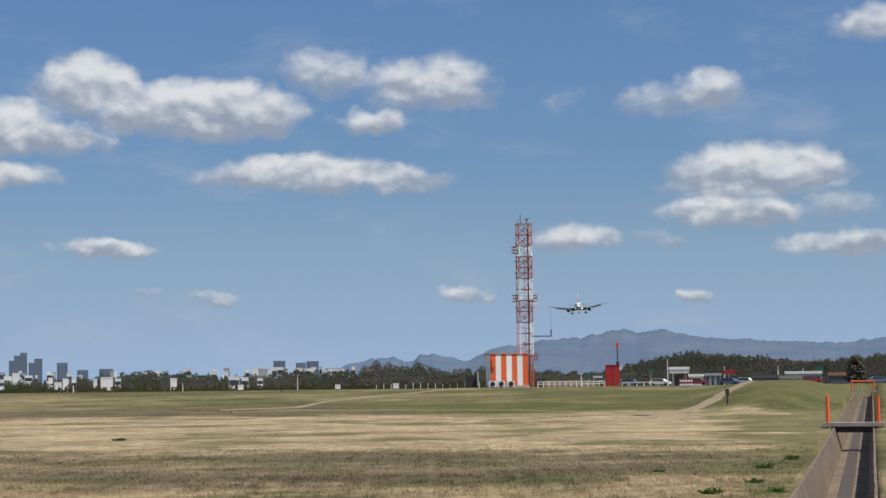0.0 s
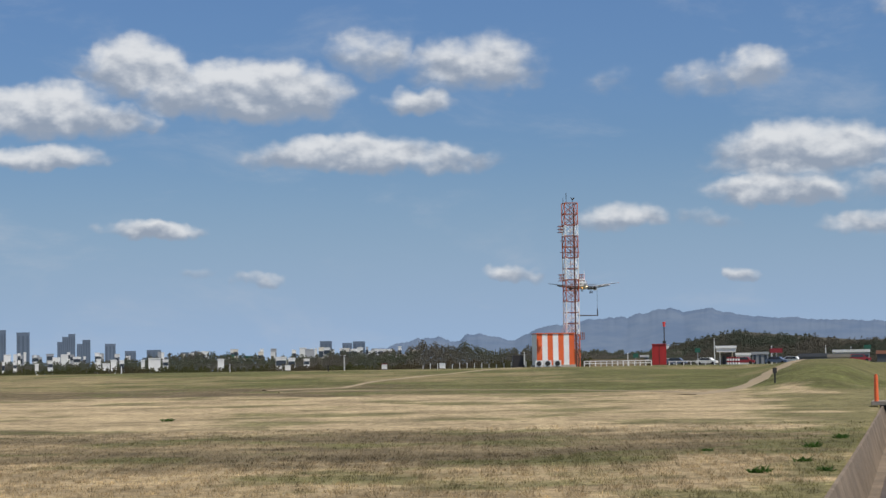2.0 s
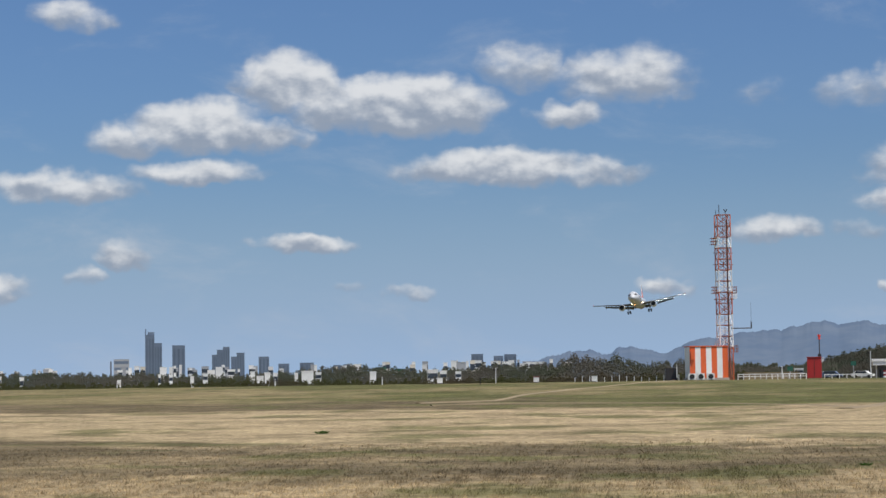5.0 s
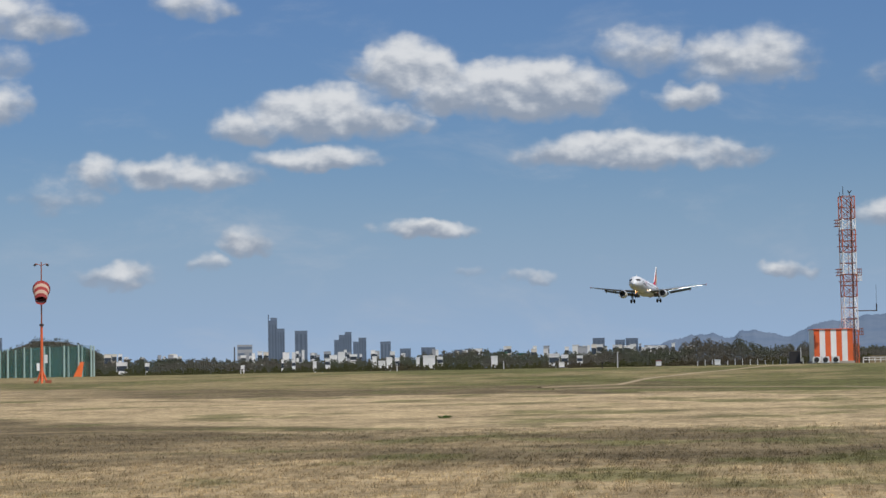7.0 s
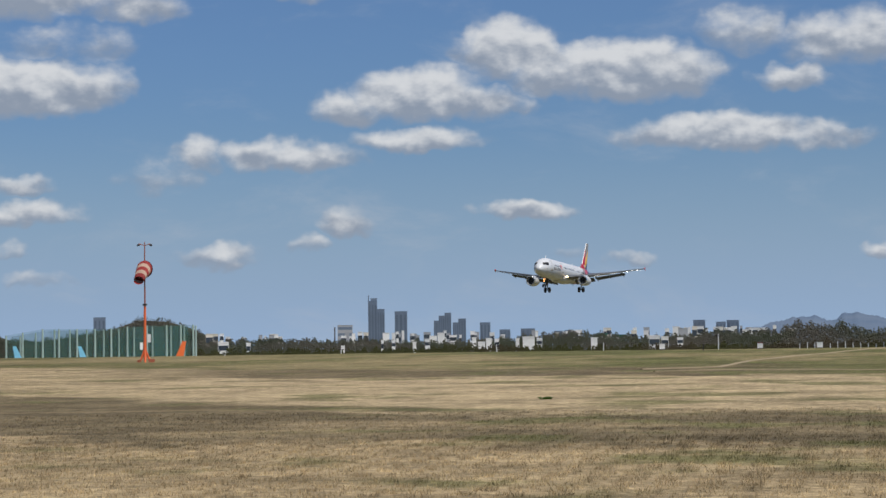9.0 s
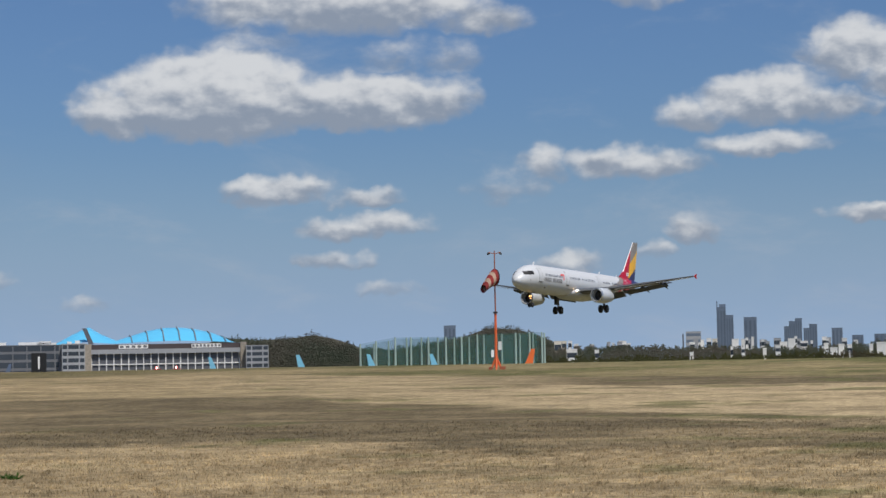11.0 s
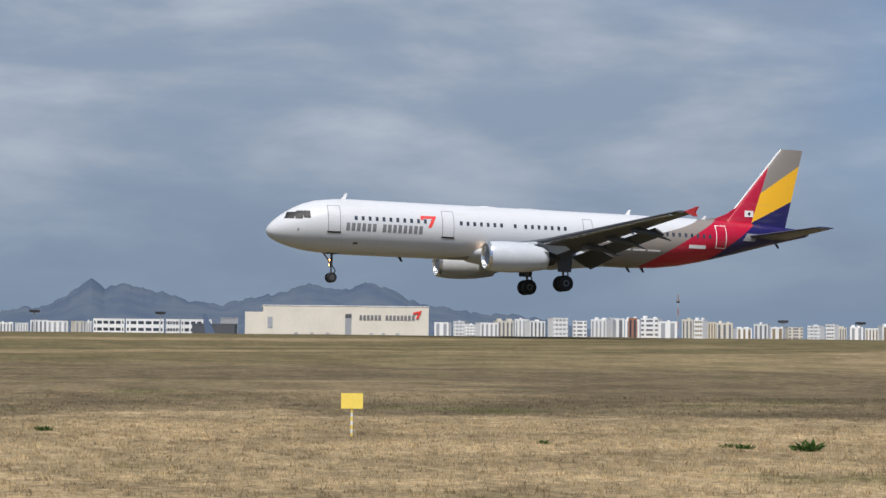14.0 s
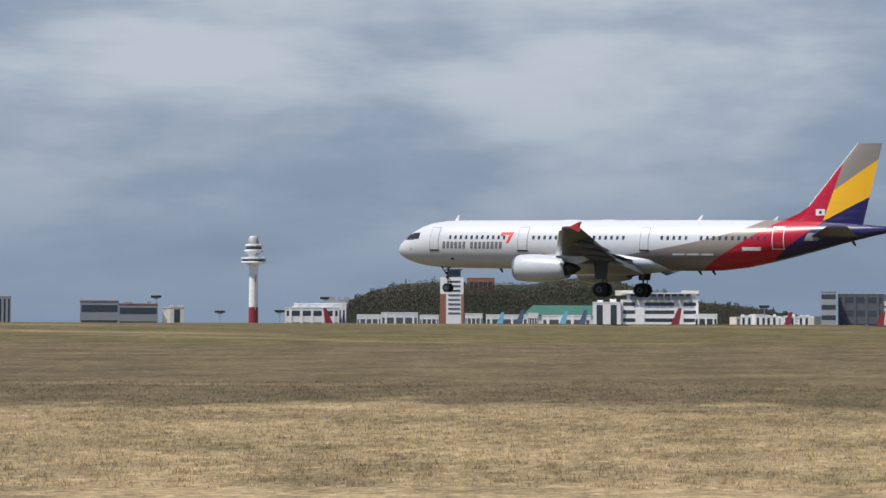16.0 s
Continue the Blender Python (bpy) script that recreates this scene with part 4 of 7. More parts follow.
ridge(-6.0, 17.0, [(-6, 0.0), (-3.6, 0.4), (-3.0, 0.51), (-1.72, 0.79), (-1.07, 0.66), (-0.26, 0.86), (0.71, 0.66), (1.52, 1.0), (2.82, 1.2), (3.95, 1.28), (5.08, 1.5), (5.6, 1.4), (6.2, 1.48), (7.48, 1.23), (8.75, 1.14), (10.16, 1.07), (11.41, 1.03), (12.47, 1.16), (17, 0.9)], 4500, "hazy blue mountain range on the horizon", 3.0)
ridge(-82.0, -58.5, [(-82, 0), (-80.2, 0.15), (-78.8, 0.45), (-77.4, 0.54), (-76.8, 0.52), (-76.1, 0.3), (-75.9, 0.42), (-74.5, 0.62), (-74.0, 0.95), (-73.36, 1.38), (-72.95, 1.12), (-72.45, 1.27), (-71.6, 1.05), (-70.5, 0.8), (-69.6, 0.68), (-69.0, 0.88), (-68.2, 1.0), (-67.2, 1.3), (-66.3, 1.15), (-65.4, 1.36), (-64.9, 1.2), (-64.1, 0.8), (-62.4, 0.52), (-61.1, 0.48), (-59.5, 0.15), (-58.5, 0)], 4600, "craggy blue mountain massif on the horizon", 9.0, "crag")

ICO = None


def clumps(name, spots, mat, label, category, parent=None, kind="stuff", seed=1):
    """Many small jagged leaf clumps (x, y, z, radius) in one mesh."""
    rng = np.random.default_rng(seed)
    bm = bmesh.new()
    bmesh.ops.create_uvsphere(bm, u_segments=4, v_segments=2, radius=1.0)
    bm.verts.ensure_lookup_table()
    base = np.array([v.co[:] for v in bm.verts])
    tri = np.array([[v.index for v in f.verts] for f in bm.faces])
    bm.free()
    s = np.array(spots)
    k = len(base)
    jit = 0.72 + 0.5 * rng.random((len(s), k, 1))
    v = base[None] * jit * s[:, None, 3:4] * np.array([1.0, 1.0, 0.9]) + s[:, None, :3]
    f = (tri[None] + (np.arange(len(s)) * k)[:, None, None]).reshape(-1, 3)
    ob = raw(name, v.reshape(-1, 3).tolist(), f.tolist(), mat, parent)
    return tagged(ob, label, category, kind=kind)


def woods(az0, az1, profile, d, size, per_degree, label, mat="woods", seed=1, deep=0.12):
    """A far belt of trees whose crowns reach the profile's elevations."""
    rng = random.Random(seed)
    xs, ys = zip(*profile)
    spots = []
    for _ in range(int((az1 - az0) * per_degree)):
        az = rng.uniform(az0, az1)
        top = float(np.interp(az, xs, ys)) - 0.03 + 0.12 * noise.fractal((az * 5.0, seed * 3.1, 0), 0.6, 2.2, 4)
        f = rng.random() ** 0.7
        dd = d * (1 + deep * f)
        p = bearing(az, dd)
        z0, z1 = ground_z(p.x, p.y), rise(top, dd)
        r = size * rng.uniform(0.5, 1.2)
        z = z0 + (z1 - z0) * max(0.0, f + rng.uniform(-0.25, 0.05)) - r * 0.4
        spots.append((p.x, p.y, max(z, z0), r))
    return clumps("far_woods", spots, M[mat], label, "woods", seed=seed)


def hill(az0, az1, profile, d, label, seed):
    """Rising ground under the woods."""
    xs, ys = zip(*profile)
    n = int((az1 - az0) / 0.12)
    verts, faces = [], []
    for f in (0.0, 0.5, 1.0, 1.5):
        for i in range(n + 1):
            az = az0 + (az1 - az0) * i / n
            dd = d * (1 + 0.12 * f)
            p = bearing(az, dd)
            el = float(np.interp(az, xs, ys)) - 0.06
            g = ground_z(p.x, p.y) - 1
            verts.append((p.x, p.y, g + max(0.0, rise(el, dd) - g) * min(f, 2 - f)))
    m = n + 1
    for j in range(3):
        faces += [(j * m + i, j * m + i + 1, (j + 1) * m + i + 1, (j + 1) * m + i) for i in range(n)]
    return tagged(raw("hillside", verts, faces, M["dark_woods"], smooth=True), label, "hill", kind="structure")


LEFT_BELT = [(-20, 0.25), (-18.5, 0.34), (-16, 0.36), (-14, 0.3), (-12.6, 0.24), (-10.9, 0.24), (-9.6, 0.36), (-8.4, 0.42), (-7.2, 0.38), (-6, 0.3), (-4.9, 0.34), (-4.3, 0.46), (-3.4, 0.4), (-2.5, 0.42), (-1.9, 0.66), (-1.3, 0.55), (-0.7, 0.6), (0, 0.42), (1.4, 0.46), (3, 0.34), (4.5, 0.3), (5.6, 0.36)]
woods(-20, 5.5, LEFT_BELT, 1000, 0.42, 4200, "belt of dark evergreen and bare spring trees across the field", seed=2)
woods(-20, 5.0, [(-20, 0.02), (-13, 0.04), (-10.5, 0.12), (-9.8, 0.05), (-7, 0.02), (-3, 0.06), (0, 0.1), (5, 0.06)], 860, 0.45, 1100, "low brown scrub at the field's far edge", "scrub", seed=3, deep=0.06)
RIGHT_HILL = [(4.6, 0.2), (5.55, 0.55), (6.3, 0.72), (7.15, 0.86), (8.2, 0.76), (9.05, 0.68), (10.6, 0.56), (11.6, 0.6), (12.5, 0.76), (14.5, 0.9), (17, 0.7)]
hill(4.6, 17, RIGHT_HILL, 1350, "low wooded hill by the road", 4)
woods(4.6, 17, RIGHT_HILL, 1330, 0.6, 4200, "dark woods covering a low hill", "dark_woods", seed=5, deep=0.10)
BEHIND = [(-28.8, 0.6), (-28.2, 0.8), (-27.3, 0.72), (-26.4, 0.74), (-25.6, 0.84), (-24.9, 0.68), (-24.2, 0.42), (-23.4, 0.38), (-22.4, 0.5), (-21.3, 0.72), (-20.6, 0.96), (-19.8, 0.9), (-19.2, 0.72), (-18.6, 0.45)]
hill(-28.8, -18.6, BEHIND, 1700, "wooded rise behind the hangars", 8)
woods(-28.8, -18.6, BEHIND, 1620, 0.62, 4600, "dark woods behind the hangars", "dark_woods", seed=6)
SMALL = [(-42.6, 0.1), (-42.1, 0.36), (-41.4, 0.45), (-40.8, 0.36), (-40.2, 0.2), (-38.6, 0.25), (-37.3, 0.44), (-36.3, 0.64), (-35.4, 0.62), (-34.4, 0.55), (-33.5, 0.3)]
woods(-42.6, -33.5, SMALL, 3500, 2.6, 800, "dark wooded rises behind far apartment blocks", seed=7)
woods(-51.4, -48.6, [(-51.4, 0.1), (-50.6, 0.36), (-50.0, 0.4), (-49.2, 0.3), (-48.6, 0.1)], 3400, 2.6, 700, "dark wooded rise behind far apartment blocks", seed=8)
BACK = [(-121.2, 0.1), (-120.5, 0.5), (-119.8, 0.8), (-119.0, 1.04), (-117.9, 1.12), (-116.6, 1.06), (-115.2, 1.05), (-114.2, 1.2), (-113.5, 1.28), (-112.7, 1.16), (-111.9, 0.92), (-111.2, 0.78), (-110.2, 0.55), (-109.2, 0.46), (-108.2, 0.3), (-107.4, 0.12)]
hill(-121.2, -107.4, BACK, 1900, "wooded hill behind the terminal", 9)
woods(-121.2, -107.4, BACK, 1880, 0.75, 4600, "dark woods covering the hill behind the terminal", "dark_woods", seed=10, deep=0.10)


# ---- buildings ----
def building(name, az0, az1, d, el, label, wall="pale", strips=0, columns=0, depth=14.0, turn=0.0, glass="glass", category="building", parapet="", plant=0, low=None, group="", slabs="", glaze=0.45, pier=0.12, plant_wall=""):
    """A block with window strips per storey or window columns, both standing a little off the wall."""
    az, w = span(az0, az1, d)
    h = tall(el, az, d)
    b = thing(name, stand(az, d, turn), label, category, group)
    x0, x1 = -w / 2, w / 2
    base = 0.0 if low is None else tall(low, az, d)
    part("wall", boxes((x0, x1, 0, depth, base, h)), M[wall], b)
    part("parapet", boxes((x0 - 0.15, x1 + 0.15, -0.15, depth + 0.15, h, h + 0.5)), M[parapet or wall], b)
    body = h - base
    for i in range(strips):
        s = body / strips
        z = base + s * (i + 0.32)
        part("window_strip", boxes((x0 + w * 0.03, x1 - w * 0.03, -0.06, 0.4, z, z + s * glaze)), M[glass], b)
        if slabs:
            part("balcony_slab", boxes((x0 + w * 0.02, x1 - w * 0.02, -0.9, 0.3, z - s * 0.26, z + s * 0.02)), M[slabs], b)
    for i in range(columns):
        s = w / columns
        x = x0 + s * (i + 0.5)
        if strips:
            part("pier", boxes((x - s * pier, x + s * pier, -0.25 if not slabs else -1.0, 0.3, base, h - 0.3)), M[wall], b)
        else:
            part("window_column", boxes((x - s * 0.22, x + s * 0.22, -0.08, 0.4, base + body * 0.06, h - body * 0.07)), M[glass], b)
    rng = random.Random(int(az * 1000))
    for i in range(plant):
        x = x0 + w * (i + 0.5) / plant + rng.uniform(-0.1, 0.1) * w
        pw = w * rng.uniform(0.05, 0.14)
        part("roof_plant", boxes((x - pw, x + pw, depth * 0.2, depth * 0.6, h, h + body * rng.uniform(0.06, 0.14))), M[plant_wall or wall], b)
    return b


def skyline():
    far = 4000
    g = "far high-rise towers"
    for az0, az1, el, st, lab in ((-14.12, -13.86, 1.36, 0, "tall slender blue-grey high-rise tower"), (-13.86, -13.65, 1.13, 0, "blue-grey high-rise tower shoulder block"), (-13.36, -13.0, 1.06, 0, "blue-grey high-rise tower with flat top"),
                                  (-12.24, -12.1, 0.78, 0, "stepped blue-grey apartment tower"), (-12.1, -11.93, 0.92, 0, "stepped blue-grey apartment tower"), (-11.93, -11.74, 1.0, 0, "stepped blue-grey apartment tower"),
                                  (-11.7, -11.54, 0.72, 0, "lower blue-grey apartment tower"), (-11.54, -11.32, 0.83, 0, "lower blue-grey apartment tower"), (-10.92, -10.62, 0.71, 0, "short dark blue-grey tower block"),
                                  (-4.84, -4.5, 0.70, 0, "square blue-grey office tower"), (-4.2, -3.92, 0.64, 0, "square blue-grey office tower"), (-3.9, -3.55, 0.68, 0, "square blue-grey office tower"),
                                  (-21.9, -21.56, 0.98, 0, "lone blue-grey tower block"), (-18.85, -18.45, 0.46, 0, "wide blue-grey office block"), (-10.36, -10.05, 0.5, 0, "brownish grey apartment tower"), (-9.75, -9.35, 0.52, 0, "brownish grey apartment tower"), (-8.8, -8.55, 0.44, 0, "brownish grey apartment tower"), (-8.5, -8.3, 0.46, 0, "brownish grey apartment tower")):
        t = building("high_rise_tower", az0, az1, far, el, lab, "hazed_glass", columns=3, depth=30, glass="tower_dark", group=g)
        if el > 1.3:
            az = (az0 + az1) / 2
            part("crown_block", boxes((-4, 9, 2, 20, 0, tall(1.45, az, far))), M["hazed_glass"], t)
            part("crown_spire", boxes((-9, -7, 6, 8, 0, tall(1.54, az, far))), M["hazed_glass"], t)
    building("office_block", -15.0, -14.57, 3000, 0.68, "pale rounded office block", "grey_wall", strips=5, depth=20, glass="hazed_glass")
    building("slab_mast", -15.1, -15.06, 3000, 0.62, "thin dark chimney above the trees", "dark_wall", depth=3, category="chimney")
    rng = random.Random(11)
    for az0, az1, lo, hi, n in ((-15.0, -8.2, 0.34, 0.5, 34), (-7.6, -5.0, 0.4, 0.52, 11), (-5.4, -1.9, 0.4, 0.54, 16), (-19.2, -16.5, 0.36, 0.48, 12), (4.2, 6.5, 0.3, 0.44, 8)):
        for _ in range(n):
            a = rng.uniform(az0, az1)
            w = rng.uniform(0.06, 0.22)
            building("town_house", a, a + w, rng.uniform(1500, 1900), rng.uniform(lo, hi), "small white town building among trees", rng.choice(("pale", "white", "pale", "cream", "grey_wall")), strips=rng.choice((0, 2, 3)), depth=9, group="town buildings beyond the trees")
    for a, w, el in ((-11.15, 0.12, 0.36), (-10.98, 0.2, 0.2), (-10.75, 0.16, 0.32), (-10.5, 0.12, 0.3), (-9.9, 0.1, 0.3), (-9.7, 0.34, 0.36), (-9.3, 0.16, 0.3), (-7.75, 0.18, 0.3), (-6.1, 0.3, 0.34), (-5.75, 0.2, 0.3), (-5.3, 0.16, 0.26), (-13.75, 0.07, 0.3), (-13.45, 0.1, 0.28), (-12.85, 0.1, 0.22), (-12.5, 0.14, 0.3), (-14.9, 0.1, 0.12), (-18.4, 0.3, 0.3), (-17.6, 0.12, 0.26), (4.3, 0.25, 0.2)):
        building("town_house", a, a + w, 965, el * 0.8 - 0.02, "bright white town building before the trees", rng.choice(("white", "white", "pale")), strips=rng.choice((0, 2, 3)), depth=8, group="town buildings beyond the field")
    for a, el in ((-7.42, 0.34), (-6.9, 0.3)):
        building("green_building", a - 0.14, a + 0.14, 1450, el, "white and green town building", "roof_green", strips=3, depth=9, glass="white")
    building("white_block", -3.28, -2.75, 1400, 0.44, "white office blocks beside bare trees", "pale", strips=4, columns=3, depth=12)
    building("white_block", -2.75, -2.2, 1380, 0.28, "low white hall beside bare trees", "white", strips=1, depth=12)


def far_apartments():
    rng = random.Random(5)
    g = "far white apartment blocks"
    for a0, a1, lo, hi, dist in ((-58.6, -55.2, 0.3, 0.44, 2500), (-55.0, -48.8, 0.14, 0.32, 2700), (-42.4, -40.2, 0.2, 0.36, 2600), (-39.9, -35.5, 0.32, 0.47, 2600), (-61.8, -58.6, 0.3, 0.42, 2500), (-63.6, -61.8, 0.18, 0.3, 2500), (-79.0, -73.4, 0.06, 0.2, 2300), (-109.3, -107.2, 0.06, 0.2, 1500)):
        a = a0
        while a < a1:
            w = rng.uniform(0.28, 0.62)
            building("apartment_block", a, min(a + w * 0.93, a1 + 0.1), dist * rng.uniform(0.96, 1.04), rng.uniform(lo, hi), "white apartment block with dark window columns", rng.choice(("white", "white", "pale", "cream", "white")), columns=rng.choice((2, 3, 4)), strips=rng.choice((0, 0, 5)), depth=14, group=g, plant=rng.choice((0, 1, 2)), glass=rng.choice(("slate", "grey_wall", "dirt", "slate", "grey_wall")), turn=rng.uniform(-28, 28))
            a += w * rng.uniform(0.9, 1.25)
    building("brick_block", -58.05, -57.8, 2420, 0.42, "apartment block with a brick-red gable", "brick", columns=2, depth=12)
    t = thing("noise_barrier", stand(-38.0, 1500), "long pale turquoise barrier before the apartment blocks", "barrier")
    part("panel", boxes((-62, 64, 0, 0.6, 0, tall(-0.01, -38, 1500))), material("turquoise_panel", (0.42, 0.60, 0.62), 0.6, vary=0.1, scale=0.05), t)


M["tower_dark"] = material("dark_tower_glazing", (0.095, 0.125, 0.175), 0.4, vary=0.15, scale=0.02)
skyline()
far_apartments()


def hangar_complex():
    d = 1400
    base = thing("blue_roof_hangar", stand(-29.8, d), "wide hangar with a wavy sky-blue roof and dark glazed front", "hangar")

    def at(az):
        return d * math.tan(radians(az + 29.8))

    z = lambda el: tall(el, -29.8, d)
    part("front_wall", boxes((at(-31.97), at(-27.65), 0, 60, 0, z(0.6))), M["dark_wall"], base)
    part("fascia", boxes((at(-31.97), at(-27.65), -1.0, 0, z(0.46), z(0.60))), material("brown_fascia", (0.07, 0.055, 0.055), 0.5, vary=0.1, scale=0.1), base)
    part("lintel", boxes((at(-31.97), at(-27.65), -2.2, 0, z(0.33), z(0.46))), M["grey_wall"], base)
    for a in np.linspace(-31.9, -27.75, 21):
        part("mullion", boxes((at(a) - 0.35, at(a) + 0.35, -0.7, 0, 0, z(0.33))), M["pale"], base)
    for e in (0.02,):
        part("transom", boxes((at(-31.9), at(-27.7), -0.8, 0, z(e), z(e) + 0.7)), M["pale"], base)
    for a0, a1 in ((-31.14, -30.32), (-29.1, -28.26)):
        s = part("sign_panel", boxes((at(a0), at(a1), -1.5, -1.0, z(0.475), z(0.585))), M["white"], base)
        n = 5 if a0 < -30 else 8
        for i in range(n):
            x0 = at(a0) + (at(a1) - at(a0)) * (i + 0.2) / n
            part("lettering_bar", boxes((x0, x0 + (at(a1) - at(a0)) / n * 0.62, -1.62, -1.5, z(0.5), z(0.565))), M["grey_bar"], s)
    for a0, a1 in ((-32.1, -31.9), (-27.72, -27.55)):
        part("corner_pier", boxes((at(a0), at(a1), -3, 40, 0, z(0.62))), M["concrete"], base)
    # the roof: a tent and a long dome
    xs, es = (-33.02, -32.6, -32.06, -31.7, -31.25, -30.9, -30.4, -29.9, -29.5, -29.0, -28.5, -28.1, -27.8), (0.62, 0.82, 1.03, 0.86, 0.70, 0.79, 0.91, 0.98, 0.99, 0.95, 0.86, 0.73, 0.60)
    n = 80
    verts, faces = [], []
    for j, y in enumerate((4, 22, 44, 70)):
        for i in range(n + 1):
            a = xs[0] + (xs[-1] - xs[0]) * i / n
            e = float(np.interp(a, xs, es))
            rim = z(0.6)
            k = (0.2, 0.95, 1.25, 1.0)[j]
            verts.append((at(a), y, rim + max(0.0, z(e) - rim) * k))
    for j in range(3):
        faces += [(j * (n + 1) + i, j * (n + 1) + i + 1, (j + 1) * (n + 1) + i + 1, (j + 1) * (n + 1) + i) for i in range(n)]
    roof = raw("roof", verts, faces, M["roof_blue"], base, "wavy sky-blue roof", True)
    for a in (-30.85, -30.4, -29.95, -29.5, -29.05, -28.6, -28.2):
        e = float(np.interp(a, xs, es))
        up = z(e) - z(0.6)
        line = [(at(a) + 2, 3.5, z(0.6) + up * 0.2 + 0.5), (at(a) + 1, 22, z(0.6) + up * 0.95 + 0.5), (at(a) - 0.5, 44, z(0.6) + up * 1.25 + 0.5)]
        bm = rods((line[0], line[1], 0.4), (line[1], line[2], 0.4))
        part("roof_rib", bm, M["slate"], roof)
    part("roof_mast", slab([(at(-32.16), 3, z(1.07)), (at(-32.04), 3, z(1.07)), (at(-31.84), 3, z(0.62)), (at(-31.98), 3, z(0.62))], 3.0, True), M["dark_wall"], roof, "slanted dark strut on the roof")
    building("hangar_offices", -35.42, -32.72, d, 0.6, "dark grey office range with ribbon windows and pale fins", "slate", strips=4, columns=7, depth=30, glass="glass", plant=6, glaze=0.68, pier=0.035, plant_wall="pale")
    building("hangar_stair", -32.72, -32.08, d - 8, 0.62, "concrete stair block with dark bands", "grey_wall", strips=5, columns=2, depth=30, plant=2, glaze=0.6, pier=0.05, plant_wall="pale")
    building("hangar_stair", -27.56, -26.92, d - 8, 0.5, "concrete stair block with dark bands", "grey_wall", strips=5, columns=2, depth=30, glaze=0.6, pier=0.05)
    for a, e, m in ((-30.05, 0.03, "tail_red"), (-29.5, 0.03, "tail_red")):
        t = thing("service_truck", stand(a, 1250), "red and white service vehicle parked by the hangar", "truck", "trucks by the hangar")
        part("cab", boxes((-3.0, 2.0, 0, 2.5, 0.6, 5.2)), M[m], t)
        part("tank", boxes((1.2, 4.4, -0.1, 2.6, 0.6, 3.2)), M["white"], t)
        for x in (-2, 0.4, 3.2):
            part("wheel", rods(((x, -0.3, 0.6), (x, 0.1, 0.6), 0.6)), M["rubber"], t)
        part("beacon", boxes((-1.2, -0.4, 0.8, 1.4, 5.2, 6.6)), M["beacon"], t)


hangar_complex()


def parked_tail(az, d, el, mat, label, lean=1.0):
    """The fin of a parked aircraft that shows over the crest, with the body below it."""
    h = tall(el, az, d, 0)
    t = thing("parked_airliner", stand(az, d, 0, 0), label, "airliner", "parked airliners")
    part("fin", slab([(-0.12 * h * lean, 0, h * 0.2), (0.24 * h * lean, 0, h * 0.2), (0.37 * h * lean, 0, h), (0.24 * h * lean, 0, h)], 0.5, True), M[mat], t)
    bm = lathe([(s * h * lean, r * h, r * h, c * h) for s, r, c in ((-3.4, 0.02, 0.12), (-3.1, 0.07, 0.13), (-2.2, 0.1, 0.14), (-0.4, 0.1, 0.15), (0.55, 0.03, 0.24))], 16)
    part("fuselage", bm, M["white"], t, smooth=True)
    for x in (-2.8, -1.2):
        part("gear_leg", rods(((x * h * lean, 0, 0), (x * h * lean, 0, 0.2 * h), 0.25)), M["dark_metal"], t)


for az, el, mat, lean in ((-25.86, 0.22, "tail_blue", -1), (-23.85, 0.2, "tail_blue", -1), (-22.06, 0.18, "tail_blue", -1), (-19.6, 0.28, "tail_orange", 1), (-28.4, 0.2, "tail_blue", -1),
                          (-116.1, 0.2, "tail_blue", 1), (-115.55, 0.28, "tail_navy", 1), (-114.3, 0.24, "tail_blue", 1), (-113.75, 0.27, "tail_navy", 1), (-111.1, 0.34, "tail_red", 1),
                          (-107.95, 0.23, "tail_red", 1), (-105.4, 0.26, "tail_red", 1), (-104.55, 0.36, "tail_navy", -1), (-97.1, 0.36, "tail_navy", -1), (-91.35, 0.5, "tail_navy", 1), (-120.8, 0.3, "tail_red", -1), (-69.9, 0.42, "tail_navy", -1), (-34.3, 0.1, "tail_navy", 1)):
    parked_tail(az, 650 if -26 < az < -19 else 900, el, mat, {"tail_blue": "parked airliner with a light blue fin", "tail_orange": "parked airliner with an orange fin", "tail_navy": "parked airliner with a slate blue fin", "tail_red": "parked airliner with a red fin"}[mat], lean)


def driving_range(az0, az1, d, els, label, dense, posts):
    """High nets on pale posts."""
    az, w = span(az0, az1, d)
    b = thing("ball_net", stand(az, d), label, "net")
    for a in posts:
        x = d * math.tan(radians(a - az))
        h = tall(float(np.interp(a, *zip(*els))), az, d)
        part("net_post", rods(((x, 0, 0), (x, 0, h), 0.42, 0.3)), M["net_post"], b)
        part("back_post", rods(((x + 3, 45, 0), (x + 3, 45, h * 1.02), 0.42, 0.3)), M["net_post"], b)
    for i, (a, c) in enumerate(zip(posts, posts[1:])):
        xa, xc = d * math.tan(radians(a - az)), d * math.tan(radians(c - az))
        ha, hc = (tall(float(np.interp(v, *zip(*els))), az, d) for v in (a, c))
        for y in (0.5, 45.5):
            part("net_panel", slab([(xa, y, 0), (xc, y, 0), (xc, y, hc), (xa, y, ha)], 0.05, True), M["net" if dense(a) and y > 1 else "net_thin"], b)
    return b


